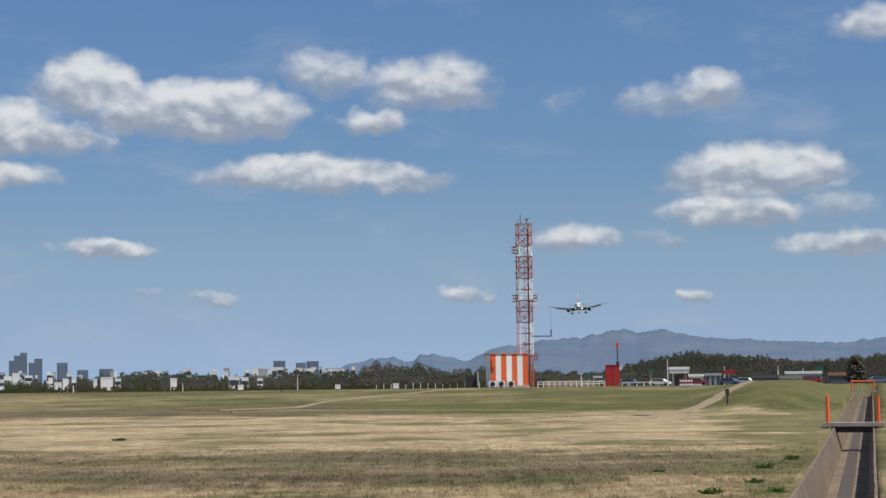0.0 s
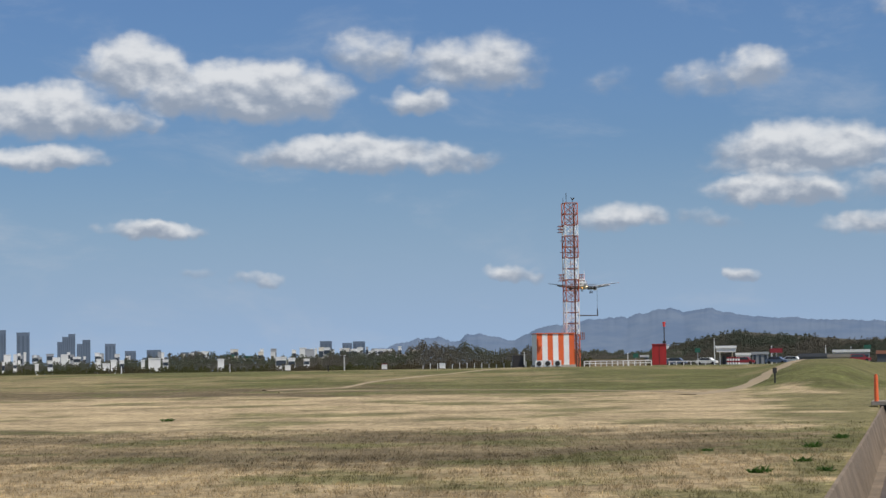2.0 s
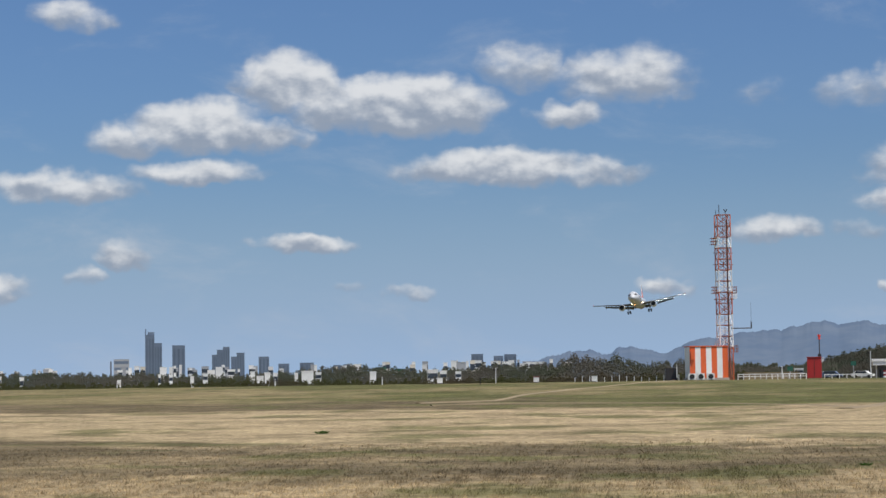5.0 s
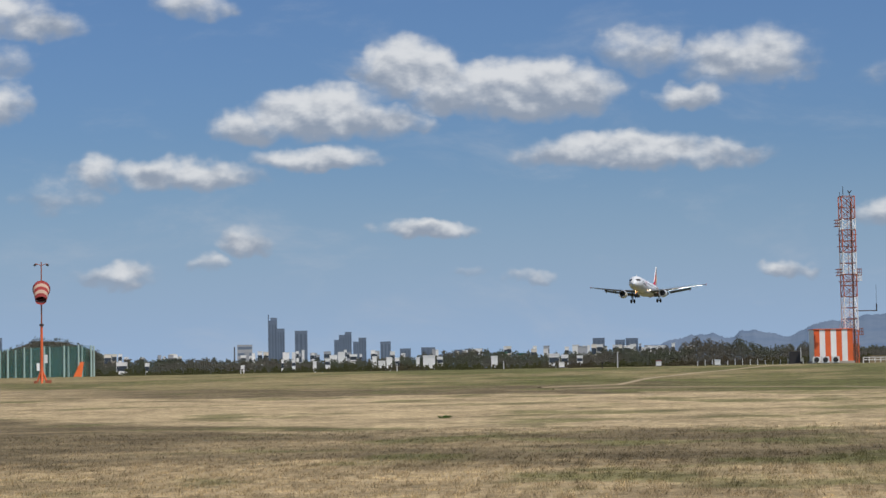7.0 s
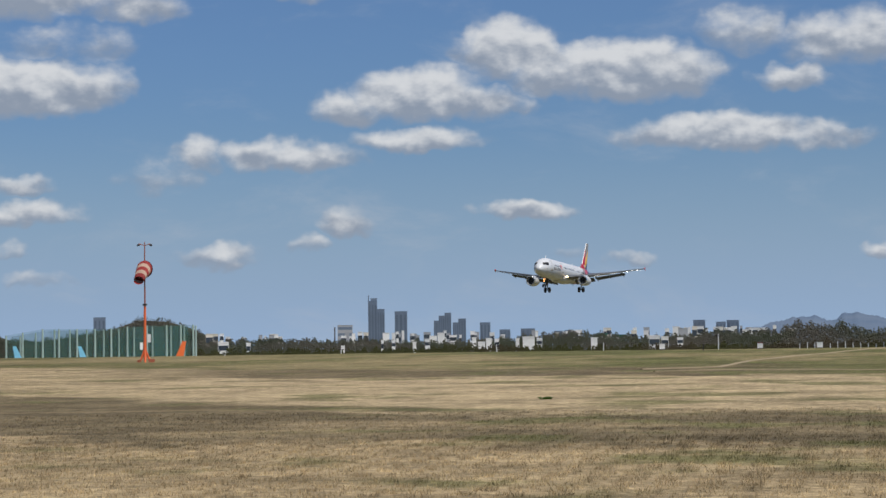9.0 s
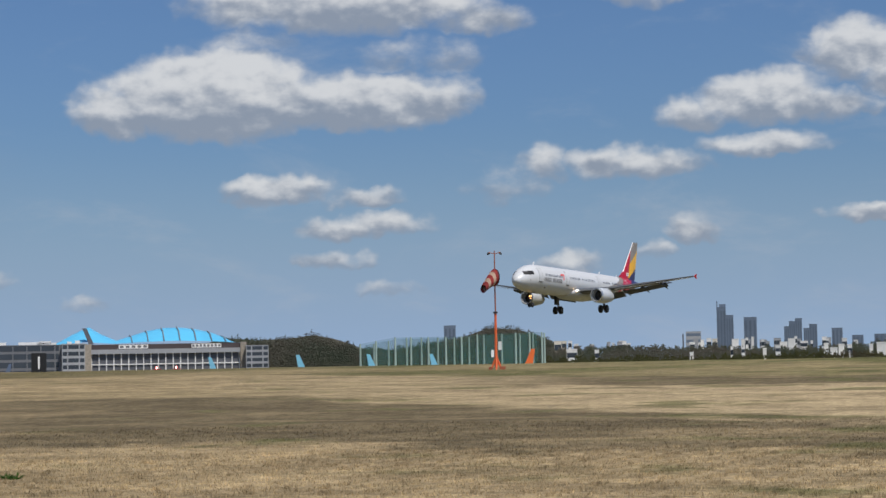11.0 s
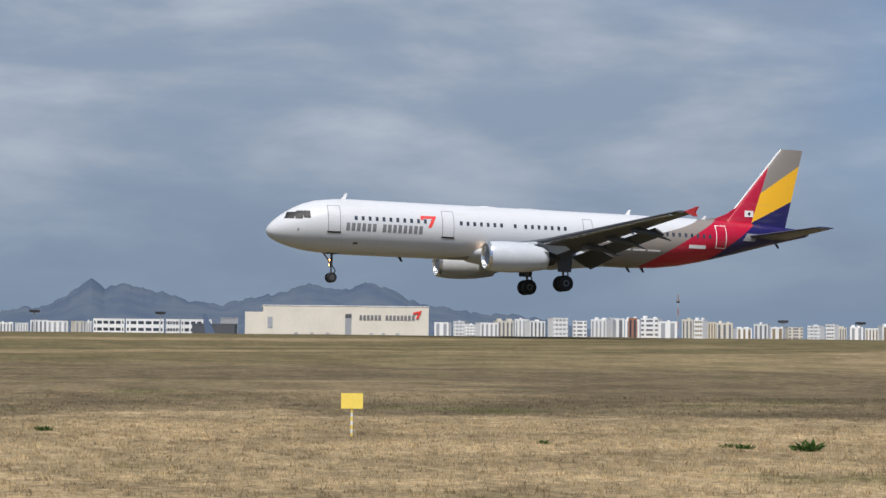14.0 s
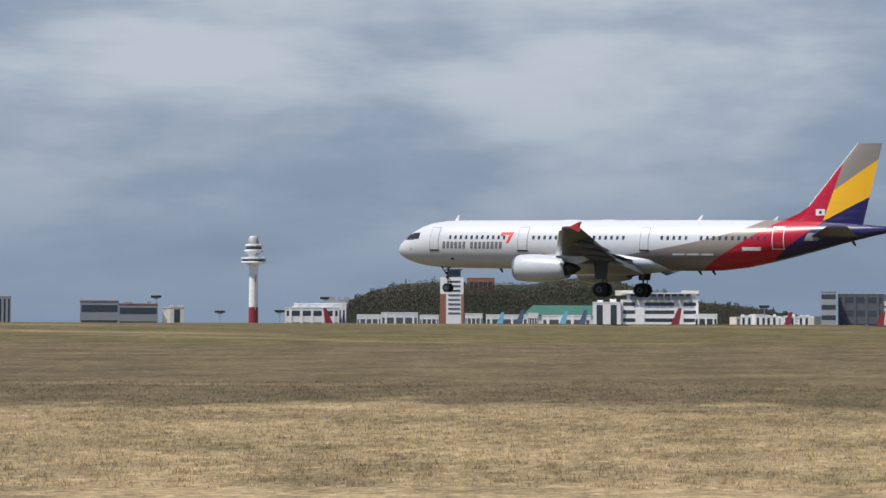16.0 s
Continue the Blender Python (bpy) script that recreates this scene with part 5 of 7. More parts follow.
driving_range(-24.3, -19.1, 700, [(-24.3, 0.5), (-23.3, 0.67), (-21.5, 0.66), (-20.7, 0.74), (-19.1, 0.75)], "green practice nets on tall pale posts", lambda a: a > -21.2, [-24.3, -23.85, -23.3, -22.85, -22.35, -21.85, -21.4, -20.95, -20.4, -19.85, -19.45, -19.1])


def net_box():
    """The large net cage beside the apartment blocks."""
    d, mid = 520, -45.5
    b = thing("net_cage", stand(mid, d), "large green net cage on dark posts, dense along the top", "net")
    x = lambda a: d * math.tan(radians(a - mid))
    z = lambda e: tall(e, mid, d)
    tops = [(-48.75, 0.25), (-48.3, 0.92), (-47.72, 1.18), (-47.1, 1.16), (-45.8, 1.1), (-44.05, 1.12), (-43.65, 0.85), (-43.05, 0.84), (-42.8, 0.6), (-42.5, 0.1)]
    for (a, ea), (c, ec) in zip(tops, tops[1:]):
        solid = a == -47.72
        part("net_panel", slab([(x(a), 0, 0), (x(c), 0, 0), (x(c), 0, z(ec)), (x(a), 0, z(ea))], 0.05, True), M["net_dense" if solid else "net"], b)
        if -47.2 <= a < -44.1:
            part("top_net", slab([(x(a), -0.3, z(ea) - 1.9), (x(c), -0.3, z(ec) - 1.4), (x(c), -0.3, z(ec)), (x(a), -0.3, z(ea))], 0.05, True), M["net_dense"], b)
        part("back_net", slab([(x(a) + 2, 30, 0), (x(c) + 2, 30, 0), (x(c) + 2, 30, z(ec) - 1.5), (x(a) + 2, 30, z(ea) - 1.5)], 0.05, True), M["net"], b)
    for a in (-47.72, -47.1, -46.75, -46.3, -45.85, -45.1, -44.85, -44.8, -44.55, -44.5, -44.3, -44.05, -43.65, -43.6, -43.35, -43.1, -43.05, -42.8):
        e = float(np.interp(a, *zip(*tops)))
        part("net_post", rods(((x(a), 0.4, 0), (x(a), 0.4, z(e)), 0.16)), material("dark_green_post", (0.02, 0.09, 0.08), 0.6, vary=0.1) if a == -47.72 else M["dark_post"], b)
    building("club_house", -46.75, -45.6, 640, 0.35, "white club house behind green nets", "white", strips=2, columns=4, depth=10, plant=2)
    building("club_wing", -45.7, -45.2, 630, 0.2, "white club house wing behind green nets", "white", strips=1, depth=10)


M["dark_post"] = material("slate_green_post", (0.05, 0.11, 0.12), 0.6, vary=0.1)
net_box()


def white_hangar():
    d, mid = 1100, -66.1
    b = thing("white_hangar", stand(mid, d, 3.0), "long white maintenance hangar with dark lettering bars", "hangar")
    x = lambda a: d * math.tan(radians(a - mid))
    z = lambda e: tall(e, mid, d)
    part("wall", boxes((x(-68.48), x(-63.75), 0, 70, 0, z(0.68))), M["cream"], b)
    part("roof_edge", boxes((x(-68.5), x(-63.73), -0.2, 70, z(0.68), z(0.70))), M["white"], b)
    part("annex", boxes((x(-69.0), x(-68.48), 2, 40, 0, z(0.5))), M["cream"], b)
    part("door", boxes((x(-66.15), x(-65.97), -0.2, 0.5, 0, z(0.45))), M["grey_wall"], b)
    part("door_head", boxes((x(-66.15), x(-65.97), -0.35, 0.5, z(0.36), z(0.46))), M["dark_wall"], b)
    for i in range(14):
        a = -65.74 + i * 0.108 + (0.1 if i > 5 else 0)
        part("lettering_bar", boxes((x(a), x(a + 0.075), -0.3, 0.1, z(0.3), z(0.43))), M["grey_bar"], b)
    part("emblem", slab([(x(-64.2), -0.3, z(0.52)), (x(-63.95), -0.3, z(0.58)), (x(-64.05), -0.3, z(0.34)), (x(-64.12), -0.3, z(0.34)), (x(-64.05), -0.3, z(0.5)), (x(-64.2), -0.3, z(0.46))], 0.3, True), M["logo_red"], b, "red emblem")
    for a in (-67.6, -67.15, -66.7, -65.45, -65.1, -64.7):
        part("base_vent", boxes((x(a), x(a + 0.1), -0.3, 0.1, 0, z(-0.08))), M["grey_wall"], b)
    part("wall_panel", boxes((x(-68.36), x(-68.22), -0.25, 0.1, z(0.05), z(0.36))), M["grey_wall"], b, "grey painted panel")


white_hangar()
for a0, a1 in ((-73.27, -72.4), (-72.36, -71.3), (-71.24, -70.85), (-70.82, -69.95)):
    building("airport_offices", a0, a1, 1300, 0.24, "low white airport office range with square windows", "white", strips=3, columns=5, depth=14, group="white office range")
building("dark_shed", -70.5, -69.3, 1150, 0.12, "dark low shed beside a white hangar", "dark_wall", depth=12)
building("grey_shed", -69.7, -69.2, 1250, 0.3, "pale grey service building by hangar", "grey_wall", strips=1, depth=12)
building("glass_offices", -79.3, -77.85, 1500, 0.24, "dark blue glazed office block with a pale frame", "blue_glass", columns=2, depth=16, glass="blue_glass", parapet="pale", plant=3)
for a in (-79.3, -78.45, -77.9):
    building("frame_pier", a - 0.04, a + 0.04, 1497, 0.25, "pale concrete frame pier on a glazed office block", "pale", depth=3, category="pier")
building("glass_roof", -79.2, -78.0, 1515, 0.34, "pale roof storey of a glazed office block", "grey_wall", depth=8, plant=4)
# apartment slabs with white balconies
for a0, a1, e, s, c in ((-83.8, -82.75, 0.8, 9, 3), (-82.72, -82.45, 0.78, 0, 0), (-82.42, -81.45, 0.8, 9, 4), (-81.45, -81.2, 0.74, 9, 1), (-81.2, -80.75, 0.46, 6, 2), (-84.5, -83.82, 0.42, 5, 2)):
    building("apartment_slab", a0, a1, 1600 if s else 1604, e, "white apartment slab with stacked balconies", "pale" if s else "concrete", strips=s, columns=c, depth=16, plant=2, slabs="white" if s else "", group="balcony apartments", glass="dark_wall")
building("rough_block", -85.35, -84.5, 1580, 0.5, "mixed grey and white apartment block", "grey_wall", strips=7, columns=3, depth=16, plant=3, slabs="pale")
building("rough_block", -84.8, -84.52, 1570, 0.6, "dark stair tower of an apartment block", "dark_wall", depth=10)
building("beige_block", -85.85, -85.55, 1600, 0.42, "beige apartment block with window bands", "cream", strips=6, depth=12)
building("low_dark_hall", -85.4, -83.8, 1150, 0.05, "low dark hall before the apartments", "dark_wall", depth=14)
building("pale_tower", -87.86, -87.4, 1500, 0.56, "narrow pale tower with small windows", "cream", strips=6, columns=2, depth=14, parapet="dark_wall")
building("dark_tower", -87.36, -87.1, 1480, 0.43, "narrow dark grey office tower", "dark_wall", strips=5, depth=12)


def billboard(a0, a1, d, el, n):
    az, w = span(a0, a1, d)
    h = tall(el, az, d)
    b = thing("billboard", stand(az, d), "wide white billboard with a blue disc and dark bars", "billboard", "billboards")
    part("board", boxes((-w / 2, w / 2, 0, 0.8, h * 0.25, h)), M["white"], b)
    part("disc", rods(((-w / 2 + h * 0.5, -0.15, h * 0.62), (-w / 2 + h * 0.5, 0.1, h * 0.62), h * 0.22)), M["blue_glass"], b)
    for i in range(n):
        x = -w / 2 + h * 0.9 + (w - h * 1.1) * i / n
        part("lettering_bar", boxes((x, x + (w - h * 1.1) / n * 0.68, -0.12, 0.1, h * 0.42, h * 0.8)), M["blue_glass"], b)
    for x in (-0.4, -0.13, 0.13, 0.4):
        part("leg", boxes((x * w - 0.3, x * w + 0.3, 0.1, 0.7, 0, h * 0.25)), M["steel"], b)


billboard(-86.74, -85.76, 1000, 0.15, 5)
billboard(-101.06, -100.12, 1000, 0.17, 6)


def terminal():
    d, mid = 1200, -93.2
    b = thing("terminal", stand(mid, d), "long airport terminal with a hull-shaped grey metal roof", "terminal")
    x = lambda a: d * math.tan(radians(a - mid))
    z = lambda e: tall(e, mid, d)

    def plate(name, pts, y0, y1, mat, label=""):
        bm = bmesh.new()
        f, k = [bm.verts.new((x(a), y0, z(e))) for a, e in pts], [bm.verts.new((x(a), y1, z(e))) for a, e in pts]
        bm.faces.new(f)
        bm.faces.new(k)
        for i in range(len(pts)):
            j = (i + 1) % len(pts)
            bm.faces.new((f[i], f[j], k[j], k[i]))
        return part(name, bm, M[mat], b, label)

    plate("roof_shell", [(-98.5, 0.52), (-89.3, 0.48), (-89.75, 0.33), (-90.3, 0.2), (-91.1, 0.09), (-91.9, 0.03), (-96.4, 0.03), (-97.2, 0.08), (-97.9, 0.2), (-98.3, 0.38)], 6, 60, "roof_metal", "hull-shaped metal roof")
    plate("roof_rim", [(-98.54, 0.545), (-89.2, 0.505), (-89.3, 0.465), (-98.44, 0.505)], 3, 60, "white")
    plate("hall", [(-97.0, 0.19), (-90.5, 0.2), (-90.5, -0.3), (-97.0, -0.3)], 0, 50, "dark_wall")
    plate("canopy", [(-96.42, 0.215), (-92.4, 0.215), (-92.4, 0.18), (-96.42, 0.18)], -8, 5, "white")
    for a0, a1 in ((-96.4, -95.5), (-94.4, -93.5), (-93.35, -92.5)):
        plate("glazing", [(a0, 0.17), (a1, 0.17), (a1, 0.0), (a0, 0.0)], -1.0, 0.5, "grey_wall")
    plate("glazing", [(-95.45, 0.17), (-93.45, 0.17), (-93.45, -0.05), (-95.45, -0.05)], -0.8, 0.5, "blue_glass")
    plate("apron_wall", [(-96.4, -0.02), (-95.5, -0.02), (-95.5, -0.3), (-96.4, -0.3)], -3, 0, "pale")
    plate("apron_wall", [(-93.4, -0.02), (-92.4, -0.02), (-92.4, -0.3), (-93.4, -0.3)], -3, 0, "pale")
    plate("side_canopy", [(-99.27, 0.42), (-98.35, 0.42), (-97.5, 0.06), (-97.7, 0.04), (-98.4, 0.26), (-99.15, 0.36)], 2, 30, "roof_metal")
    plate("canopy_soffit", [(-99.2, 0.33), (-98.4, 0.24), (-97.75, 0.03), (-97.7, -0.2), (-98.5, -0.05), (-99.0, 0.22)], 8, 28, "dark_wall")
    plate("side_canopy", [(-89.3, 0.45), (-87.78, 0.43), (-87.85, 0.385), (-89.4, 0.40)], 1, 40, "white")
    plate("canopy_soffit", [(-89.6, 0.38), (-87.85, 0.37), (-88.35, 0.12), (-88.6, 0.05), (-90.0, 0.12)], 10, 36, "dark_wall")
    for a in (-98.9, -98.55, -97.95, -90.3, -89.9, -89.4, -89.0, -88.6, -88.2):
        part("column", rods(((x(a), 2, 0), (x(a), 2, z(0.2)), 0.5)), M["white" if a < -97 else "steel"], b)
    for a in (-97.15, -93.3, -90.0):
        part("roof_vent", boxes((x(a) - 2, x(a) + 2, 8, 12, z(0.5), z(0.56))), M["dark_metal"], b)
    building("roof_offices", -92.3, -90.1, 1500, 0.62, "white and grey roof blocks behind the terminal", "grey_wall", strips=2, columns=6, depth=20, plant=5, parapet="dark_wall")


terminal()


def cream_terminal():
    d, mid = 1100, -103.6
    b = thing("cream_terminal", stand(mid, d), "cream terminal with a curved wall and dark ground-floor glazing", "terminal")
    x = lambda a: d * math.tan(radians(a - mid))
    z = lambda e: tall(e, mid, d)
    part("entrance_block", boxes((x(-105.32), x(-104.72), 0, 30, 0, z(0.54))), M["cream"], b)
    part("entrance_band", boxes((x(-105.32), x(-104.72), -0.3, 0.5, z(0.38), z(0.41))), M["dark_wall"], b)
    part("entrance_door", boxes((x(-104.98), x(-104.85), -0.2, 0.5, 0, z(0.3))), M["grey_wall"], b)
    part("blue_glazing", boxes((x(-104.72), x(-104.46), 1, 20, z(0.22), z(0.48))), M["blue_glass"], b)
    part("link_wall", boxes((x(-104.72), x(-104.46), 0.5, 20, 0, z(0.24))), M["cream"], b)
    verts, faces = [], []
    n = 24
    for i in range(n + 1):
        f = i / n
        a = -104.46 + 2.5 * f
        y = 14 * (f - 0.25) ** 2
        top = 0.53 - 0.11 * f ** 1.6
        verts += [(x(a), y, -0.2), (x(a), y, z(top)), (x(a), y + 25, z(top)), (x(a), y + 25, -0.2)]
    for i in range(n):
        k = 4 * i
        faces += [(k, k + 4, k + 5, k + 1), (k + 1, k + 5, k + 6, k + 2), (k + 2, k + 6, k + 7, k + 3)]
    faces += [(0, 1, 2, 3), (4 * n + 3, 4 * n + 2, 4 * n + 1, 4 * n)]
    raw("curved_wall", verts, faces, M["cream"], b)
    part("ground_glazing", boxes((x(-104.0), x(-102.55), -1.2, 3, 0, z(0.19))), M["blue_glass"], b)
    part("glazing_head", boxes((x(-104.05), x(-102.5), -1.6, 3, z(0.19), z(0.22))), M["cream"], b)
    part("roof_fascia", slab([(x(-103.2), 8, z(0.47)), (x(-102.0), 8, z(0.53)), (x(-101.95), 8, z(0.42)), (x(-102.5), 8, z(0.43))], 20, True), M["dark_wall"], b)
    part("end_post", boxes((x(-101.93), x(-101.8), 5, 12, 0, z(0.46))), M["white"], b)
    building("grey_terminal_tower", -106.92, -106.5, 1090, 0.8, "pale grey stair tower with dark slots", "grey_wall", strips=4, depth=20)
    building("dark_terminal_block", -106.45, -105.2, 1100, 0.74, "dark grey terminal block with window bands", "dark_wall", strips=3, columns=4, depth=24, glass="glass", parapet="grey_wall")
    building("dark_terminal_block", -105.2, -104.5, 1130, 0.7, "dark grey terminal block beside a cream terminal", "dark_wall", strips=2, depth=24)
    building("glass_box", -101.7, -101.25, 1150, 0.43, "grey glazed block with a white frame", "grey_wall", depth=12, parapet="white")
    building("low_service", -99.95, -99.4, 1000, 0.22, "white service building with rooftop units", "white", strips=1, depth=10, plant=3)
    for a in (-109.0, -108.6, -108.3, -107.8, -107.4):
        building("gate_lounge", a - 0.16, a + 0.16, 1000, 0.1, "white gate lounge with a boarding bridge", "white", columns=2, depth=10, plant=2, group="gate lounges")


cream_terminal()
for az, mat in ((-105.0, "white"), (-104.55, "tail_navy"), (-104.15, "white")):
    h = tall(0.84, az, 1080)
    t = thing("flagpole", stand(az, 1080), "tall pole flying a small flag", "flagpole", "flagpoles by the terminal")
    part("pole", rods(((0, 0, 0), (0, 0, h), 0.16, 0.1)), M["steel"], t)
    part("flag", slab([(0.1, 0, h), (3.2, 0, h - 0.3), (3.1, 0, h - 2.2), (0.1, 0, h - 2.0)], 0.06, True), M[mat], t)


def white_terminal():
    d = 1150
    building("white_terminal", -113.35, -112.55, d, 0.48, "white terminal wing with plain walls", "white", columns=2, depth=20, category="terminal", plant=2)
    b = building("white_terminal", -112.55, -110.35, d + 2, 0.55, "white terminal block with window bands", "white", strips=4, columns=2, depth=30, category="terminal")
    az, w = -111.45, 2 * d * math.tan(radians(1.1))
    z = lambda e: tall(e, az, d)
    for i in range(9):
        x = -w / 2 + w * (0.12 + 0.8 * i / 9)
        part("sloped_window", slab([(x, -1.5, z(0.57)), (x + w * 0.075, -1.5, z(0.57)), (x + w * 0.07, 0.5, z(0.74)), (x + w * 0.01, 0.5, z(0.74))], 0.4, True), M["glass"], b)
    part("upper_storey", boxes((-w * 0.42, w * 0.48, 0.6, 25, z(0.55), z(0.74))), M["white"], b)
    part("roof_slab", boxes((-w * 0.5, w * 0.5, -1, 25, z(0.74), z(0.775))), M["white"], b)
    for x in (-0.46, 0.40):
        part("roof_block", boxes((w * x - 5, w * x + 5, 3, 16, z(0.7), z(0.84))), M["cream"], b)
    building("white_terminal", -110.45, -109.82, d - 5, 0.15, "low white terminal wing with wide openings", "white", strips=1, columns=3, depth=20, category="terminal")
    h = thing("green_roof_hall", stand(-114.3, 1250), "low hall with a dark green sloping roof", "hall")
    w2 = 2 * 1250 * math.tan(radians(1.05))
    zz = lambda e: tall(e, -114.3, 1250)
    part("roof", slab([(-w2 * 0.5, 0, zz(0.12)), (w2 * 0.5, 0, zz(0.12)), (w2 * 0.5, 22, zz(0.4)), (-w2 * 0.36, 22, zz(0.4))], 0.4), M["roof_green"], h)
    part("wall", boxes((-w2 * 0.49, w2 * 0.49, 1, 22, 0, zz(0.11))), M["pale"], h)
    t = thing("strip_tower", stand(-117.38, 1200), "white airport tower with dark window slots and red flanks", "tower")
    z = lambda e: tall(e, -117.38, 1200)
    w = 1200 * math.tan(radians(0.335))
    part("shaft", boxes((-w, w, 0, 12, 0, z(1.2))), M["white"], t)
    for i in range(8):
        e = 0.14 + i * 0.13
        part("window_slot", boxes((-w * 0.3, w * 0.72, -0.15, 0.4, z(e), z(e + 0.05))), M["dark_wall"], t)
    for x0, x1 in ((-1.02, -0.5), (0.8, 1.02)):
        part("red_flank", boxes((w * x0, w * x1, -0.1, 8, 0, z(0.72))), M["brick"], t, "faded red painted flank")
    part("cab", boxes((-w * 0.4, w * 0.75, 1, 10, z(1.2), z(1.4))), M["glass"], t, "dark glazed cab")
    part("cab_roof", boxes((-w * 0.55, w * 0.9, 0, 11, z(1.4), z(1.44))), M["dark_wall"], t)
    part("aerial", rods(((0, 5, z(1.44)), (0, 5, z(1.6)), 0.15)), M["steel"], t)
    building("brick_school", -116.95, -116.15, 2080, 1.17, "brick-red building on the wooded hill", "brick", strips=3, columns=6, depth=14)
    for a0, a1, e in ((-120.1, -119.4, 0.1), (-119.4, -118.35, 0.16), (-118.3, -117.75, 0.1), (-117.0, -116.5, 0.14), (-116.4, -115.2, 0.11), (-115.2, -114.9, 0.16), (-114.8, -113.4, 0.1)):
        building("concourse", a0, a1, 1100, e, "low white concourse with shaded openings", "white", strips=1, columns=4, depth=12, glass="dark_wall", group="concourse ranges")


white_terminal()


def control_tower():
    d, az = 1200, -123.05
    t = thing("control_tower", stand(az, d), "tall white control tower with ringed cabs and a red base", "tower")
    z = lambda e: tall(e, az, d)
    u = d * math.tan(radians(1)) / 61.7   # one small step across
    part("shaft", lathe([(z(0.32), 8.3 * u, 8.3 * u, 0), (z(1.35), 7.4 * u, 7.4 * u, 0), (z(1.5), 8.5 * u, 8.5 * u, 0), (z(1.57), 13 * u, 13 * u, 0)], 28, "z"), M["white"], t)
    part("red_base", lathe([(0, 8.6 * u, 8.6 * u, 0), (z(0.32), 8.35 * u, 8.35 * u, 0)], 28, "z"), M["tail_red"], t, "red painted base")
    part("lift_strip", boxes((2.6 * u, 4.6 * u, -8.2 * u, -6 * u, z(0.25), z(1.25))), M["grey_wall"], t)
    for e0, e1, r, m in ((1.57, 1.62, 22, "white"), (1.62, 1.68, 21, "glass"), (1.68, 1.74, 22, "white"), (1.74, 1.86, 9, "white"), (1.86, 1.9, 14, "white"), (1.9, 1.955, 17, "white"), (1.955, 2.05, 14, "glass"), (2.05, 2.11, 15, "white"), (2.11, 2.2, 9, "grey_wall"), (2.2, 2.3, 8.5, "cream"), (2.3, 2.35, 7.5, "white")):
        part("gallery_ring" if m != "glass" else "glazed_cab", lathe([(z(e0), r * u * 0.96, r * u * 0.96, 0), (z(e0) + 0.2, r * u, r * u, 0), (z(e1) - 0.2, r * u, r * u, 0), (z(e1), r * u * 0.96, r * u * 0.96, 0)], 28, "z"), M[m], t)
    b = building("tower_offices", -122.15, -120.6, 1150, 0.3, "white office block with a glazed ground floor", "white", strips=2, columns=5, depth=18, plant=2)
    building("tower_offices", -121.9, -120.4, 1170, 0.42, "white upper office storey with small windows", "white", strips=1, columns=6, depth=14)
    building("radar_platform", -120.95, -120.35, 1172, 0.52, "grey rooftop platform with equipment", "grey_wall", strips=1, depth=8, plant=3)
    building("operations_hall", -127.92, -126.85, 1000, 0.46, "grey hall with a sloping dark red roof and window band", "grey_wall", strips=2, columns=0, depth=20, parapet="brick")
    building("operations_hall", -126.85, -125.75, 1000, 0.38, "grey hall with a dark red roof", "grey_wall", strips=2, depth=20, parapet="brick", plant=2)
    building("cream_block", -125.4, -125.02, 1000, 0.3, "small cream block with rooftop units", "cream", columns=1, depth=12, plant=3)
    building("white_annex", -125.62, -125.35, 1010, 0.28, "small white annex beside a hall", "white", depth=10)
    building("far_tower_block", -130.3, -129.83, 2200, 0.58, "distant grey apartment tower block", "grey_wall", columns=4, depth=20)


control_tower()


# ---- masts and floodlights ----
def flood_mast(az, d, el, wide=3.2):
    h = tall(el, az, d, 0)
    m = thing("floodlight_mast", stand(az, d, 0, 0), "tall grey apron floodlight mast with a flat lamp head", "mast", "apron floodlight masts")
    part("pole", rods(((0, 0, 0), (0, 0, h), 0.28, 0.16)), M["steel"], m)
    part("lamp_head", boxes((-wide, wide, -0.8, 0.8, h - 1.0, h + 0.4)), M["dark_metal"], m)
    part("head_frame", boxes((-wide * 0.55, wide * 0.55, -0.5, 0.5, h - 1.7, h - 1.0)), M["steel"], m)


for az, el in ((-53.69, 0.38), (-51.55, 0.35), (-49.48, 0.34), (-79.62, 0.49), (-77.1, 0.47), (-74.9, 0.46), (-71.4, 0.45), (-125.8, 0.62), (-108.5, 0.4), (-100.5, 0.45), (-121.0, 0.6), (-124.0, 0.2), (-122.3, 0.22)):
    flood_mast(az, 1250, el)


def lattice_mast():
    az, d = -56.64, 2000
    h = tall(1.1, az, d)
    m = thing("radio_mast", stand(az, d), "thin red and white radio mast", "mast")
    n = 7
    for i in range(n):
        a, b = h * i / n, h * (i + 1) / n
        part("mast_section", rods(((-0.8 + i * 0.08, 0, a), (-0.72 + i * 0.08, 0, b), 0.2), ((0.8 - i * 0.08, 0, a), (0.72 - i * 0.08, 0, b), 0.2), ((-0.7, 0, a), (0.7, 0, b), 0.12)), M["brick" if i % 2 == 0 else "grey_wall"], m)
    part("antenna_drum", rods(((-1.8, 0, h * 0.86), (1.8, 0, h * 0.86), 1.2)), M["dark_metal"], m)


lattice_mast()


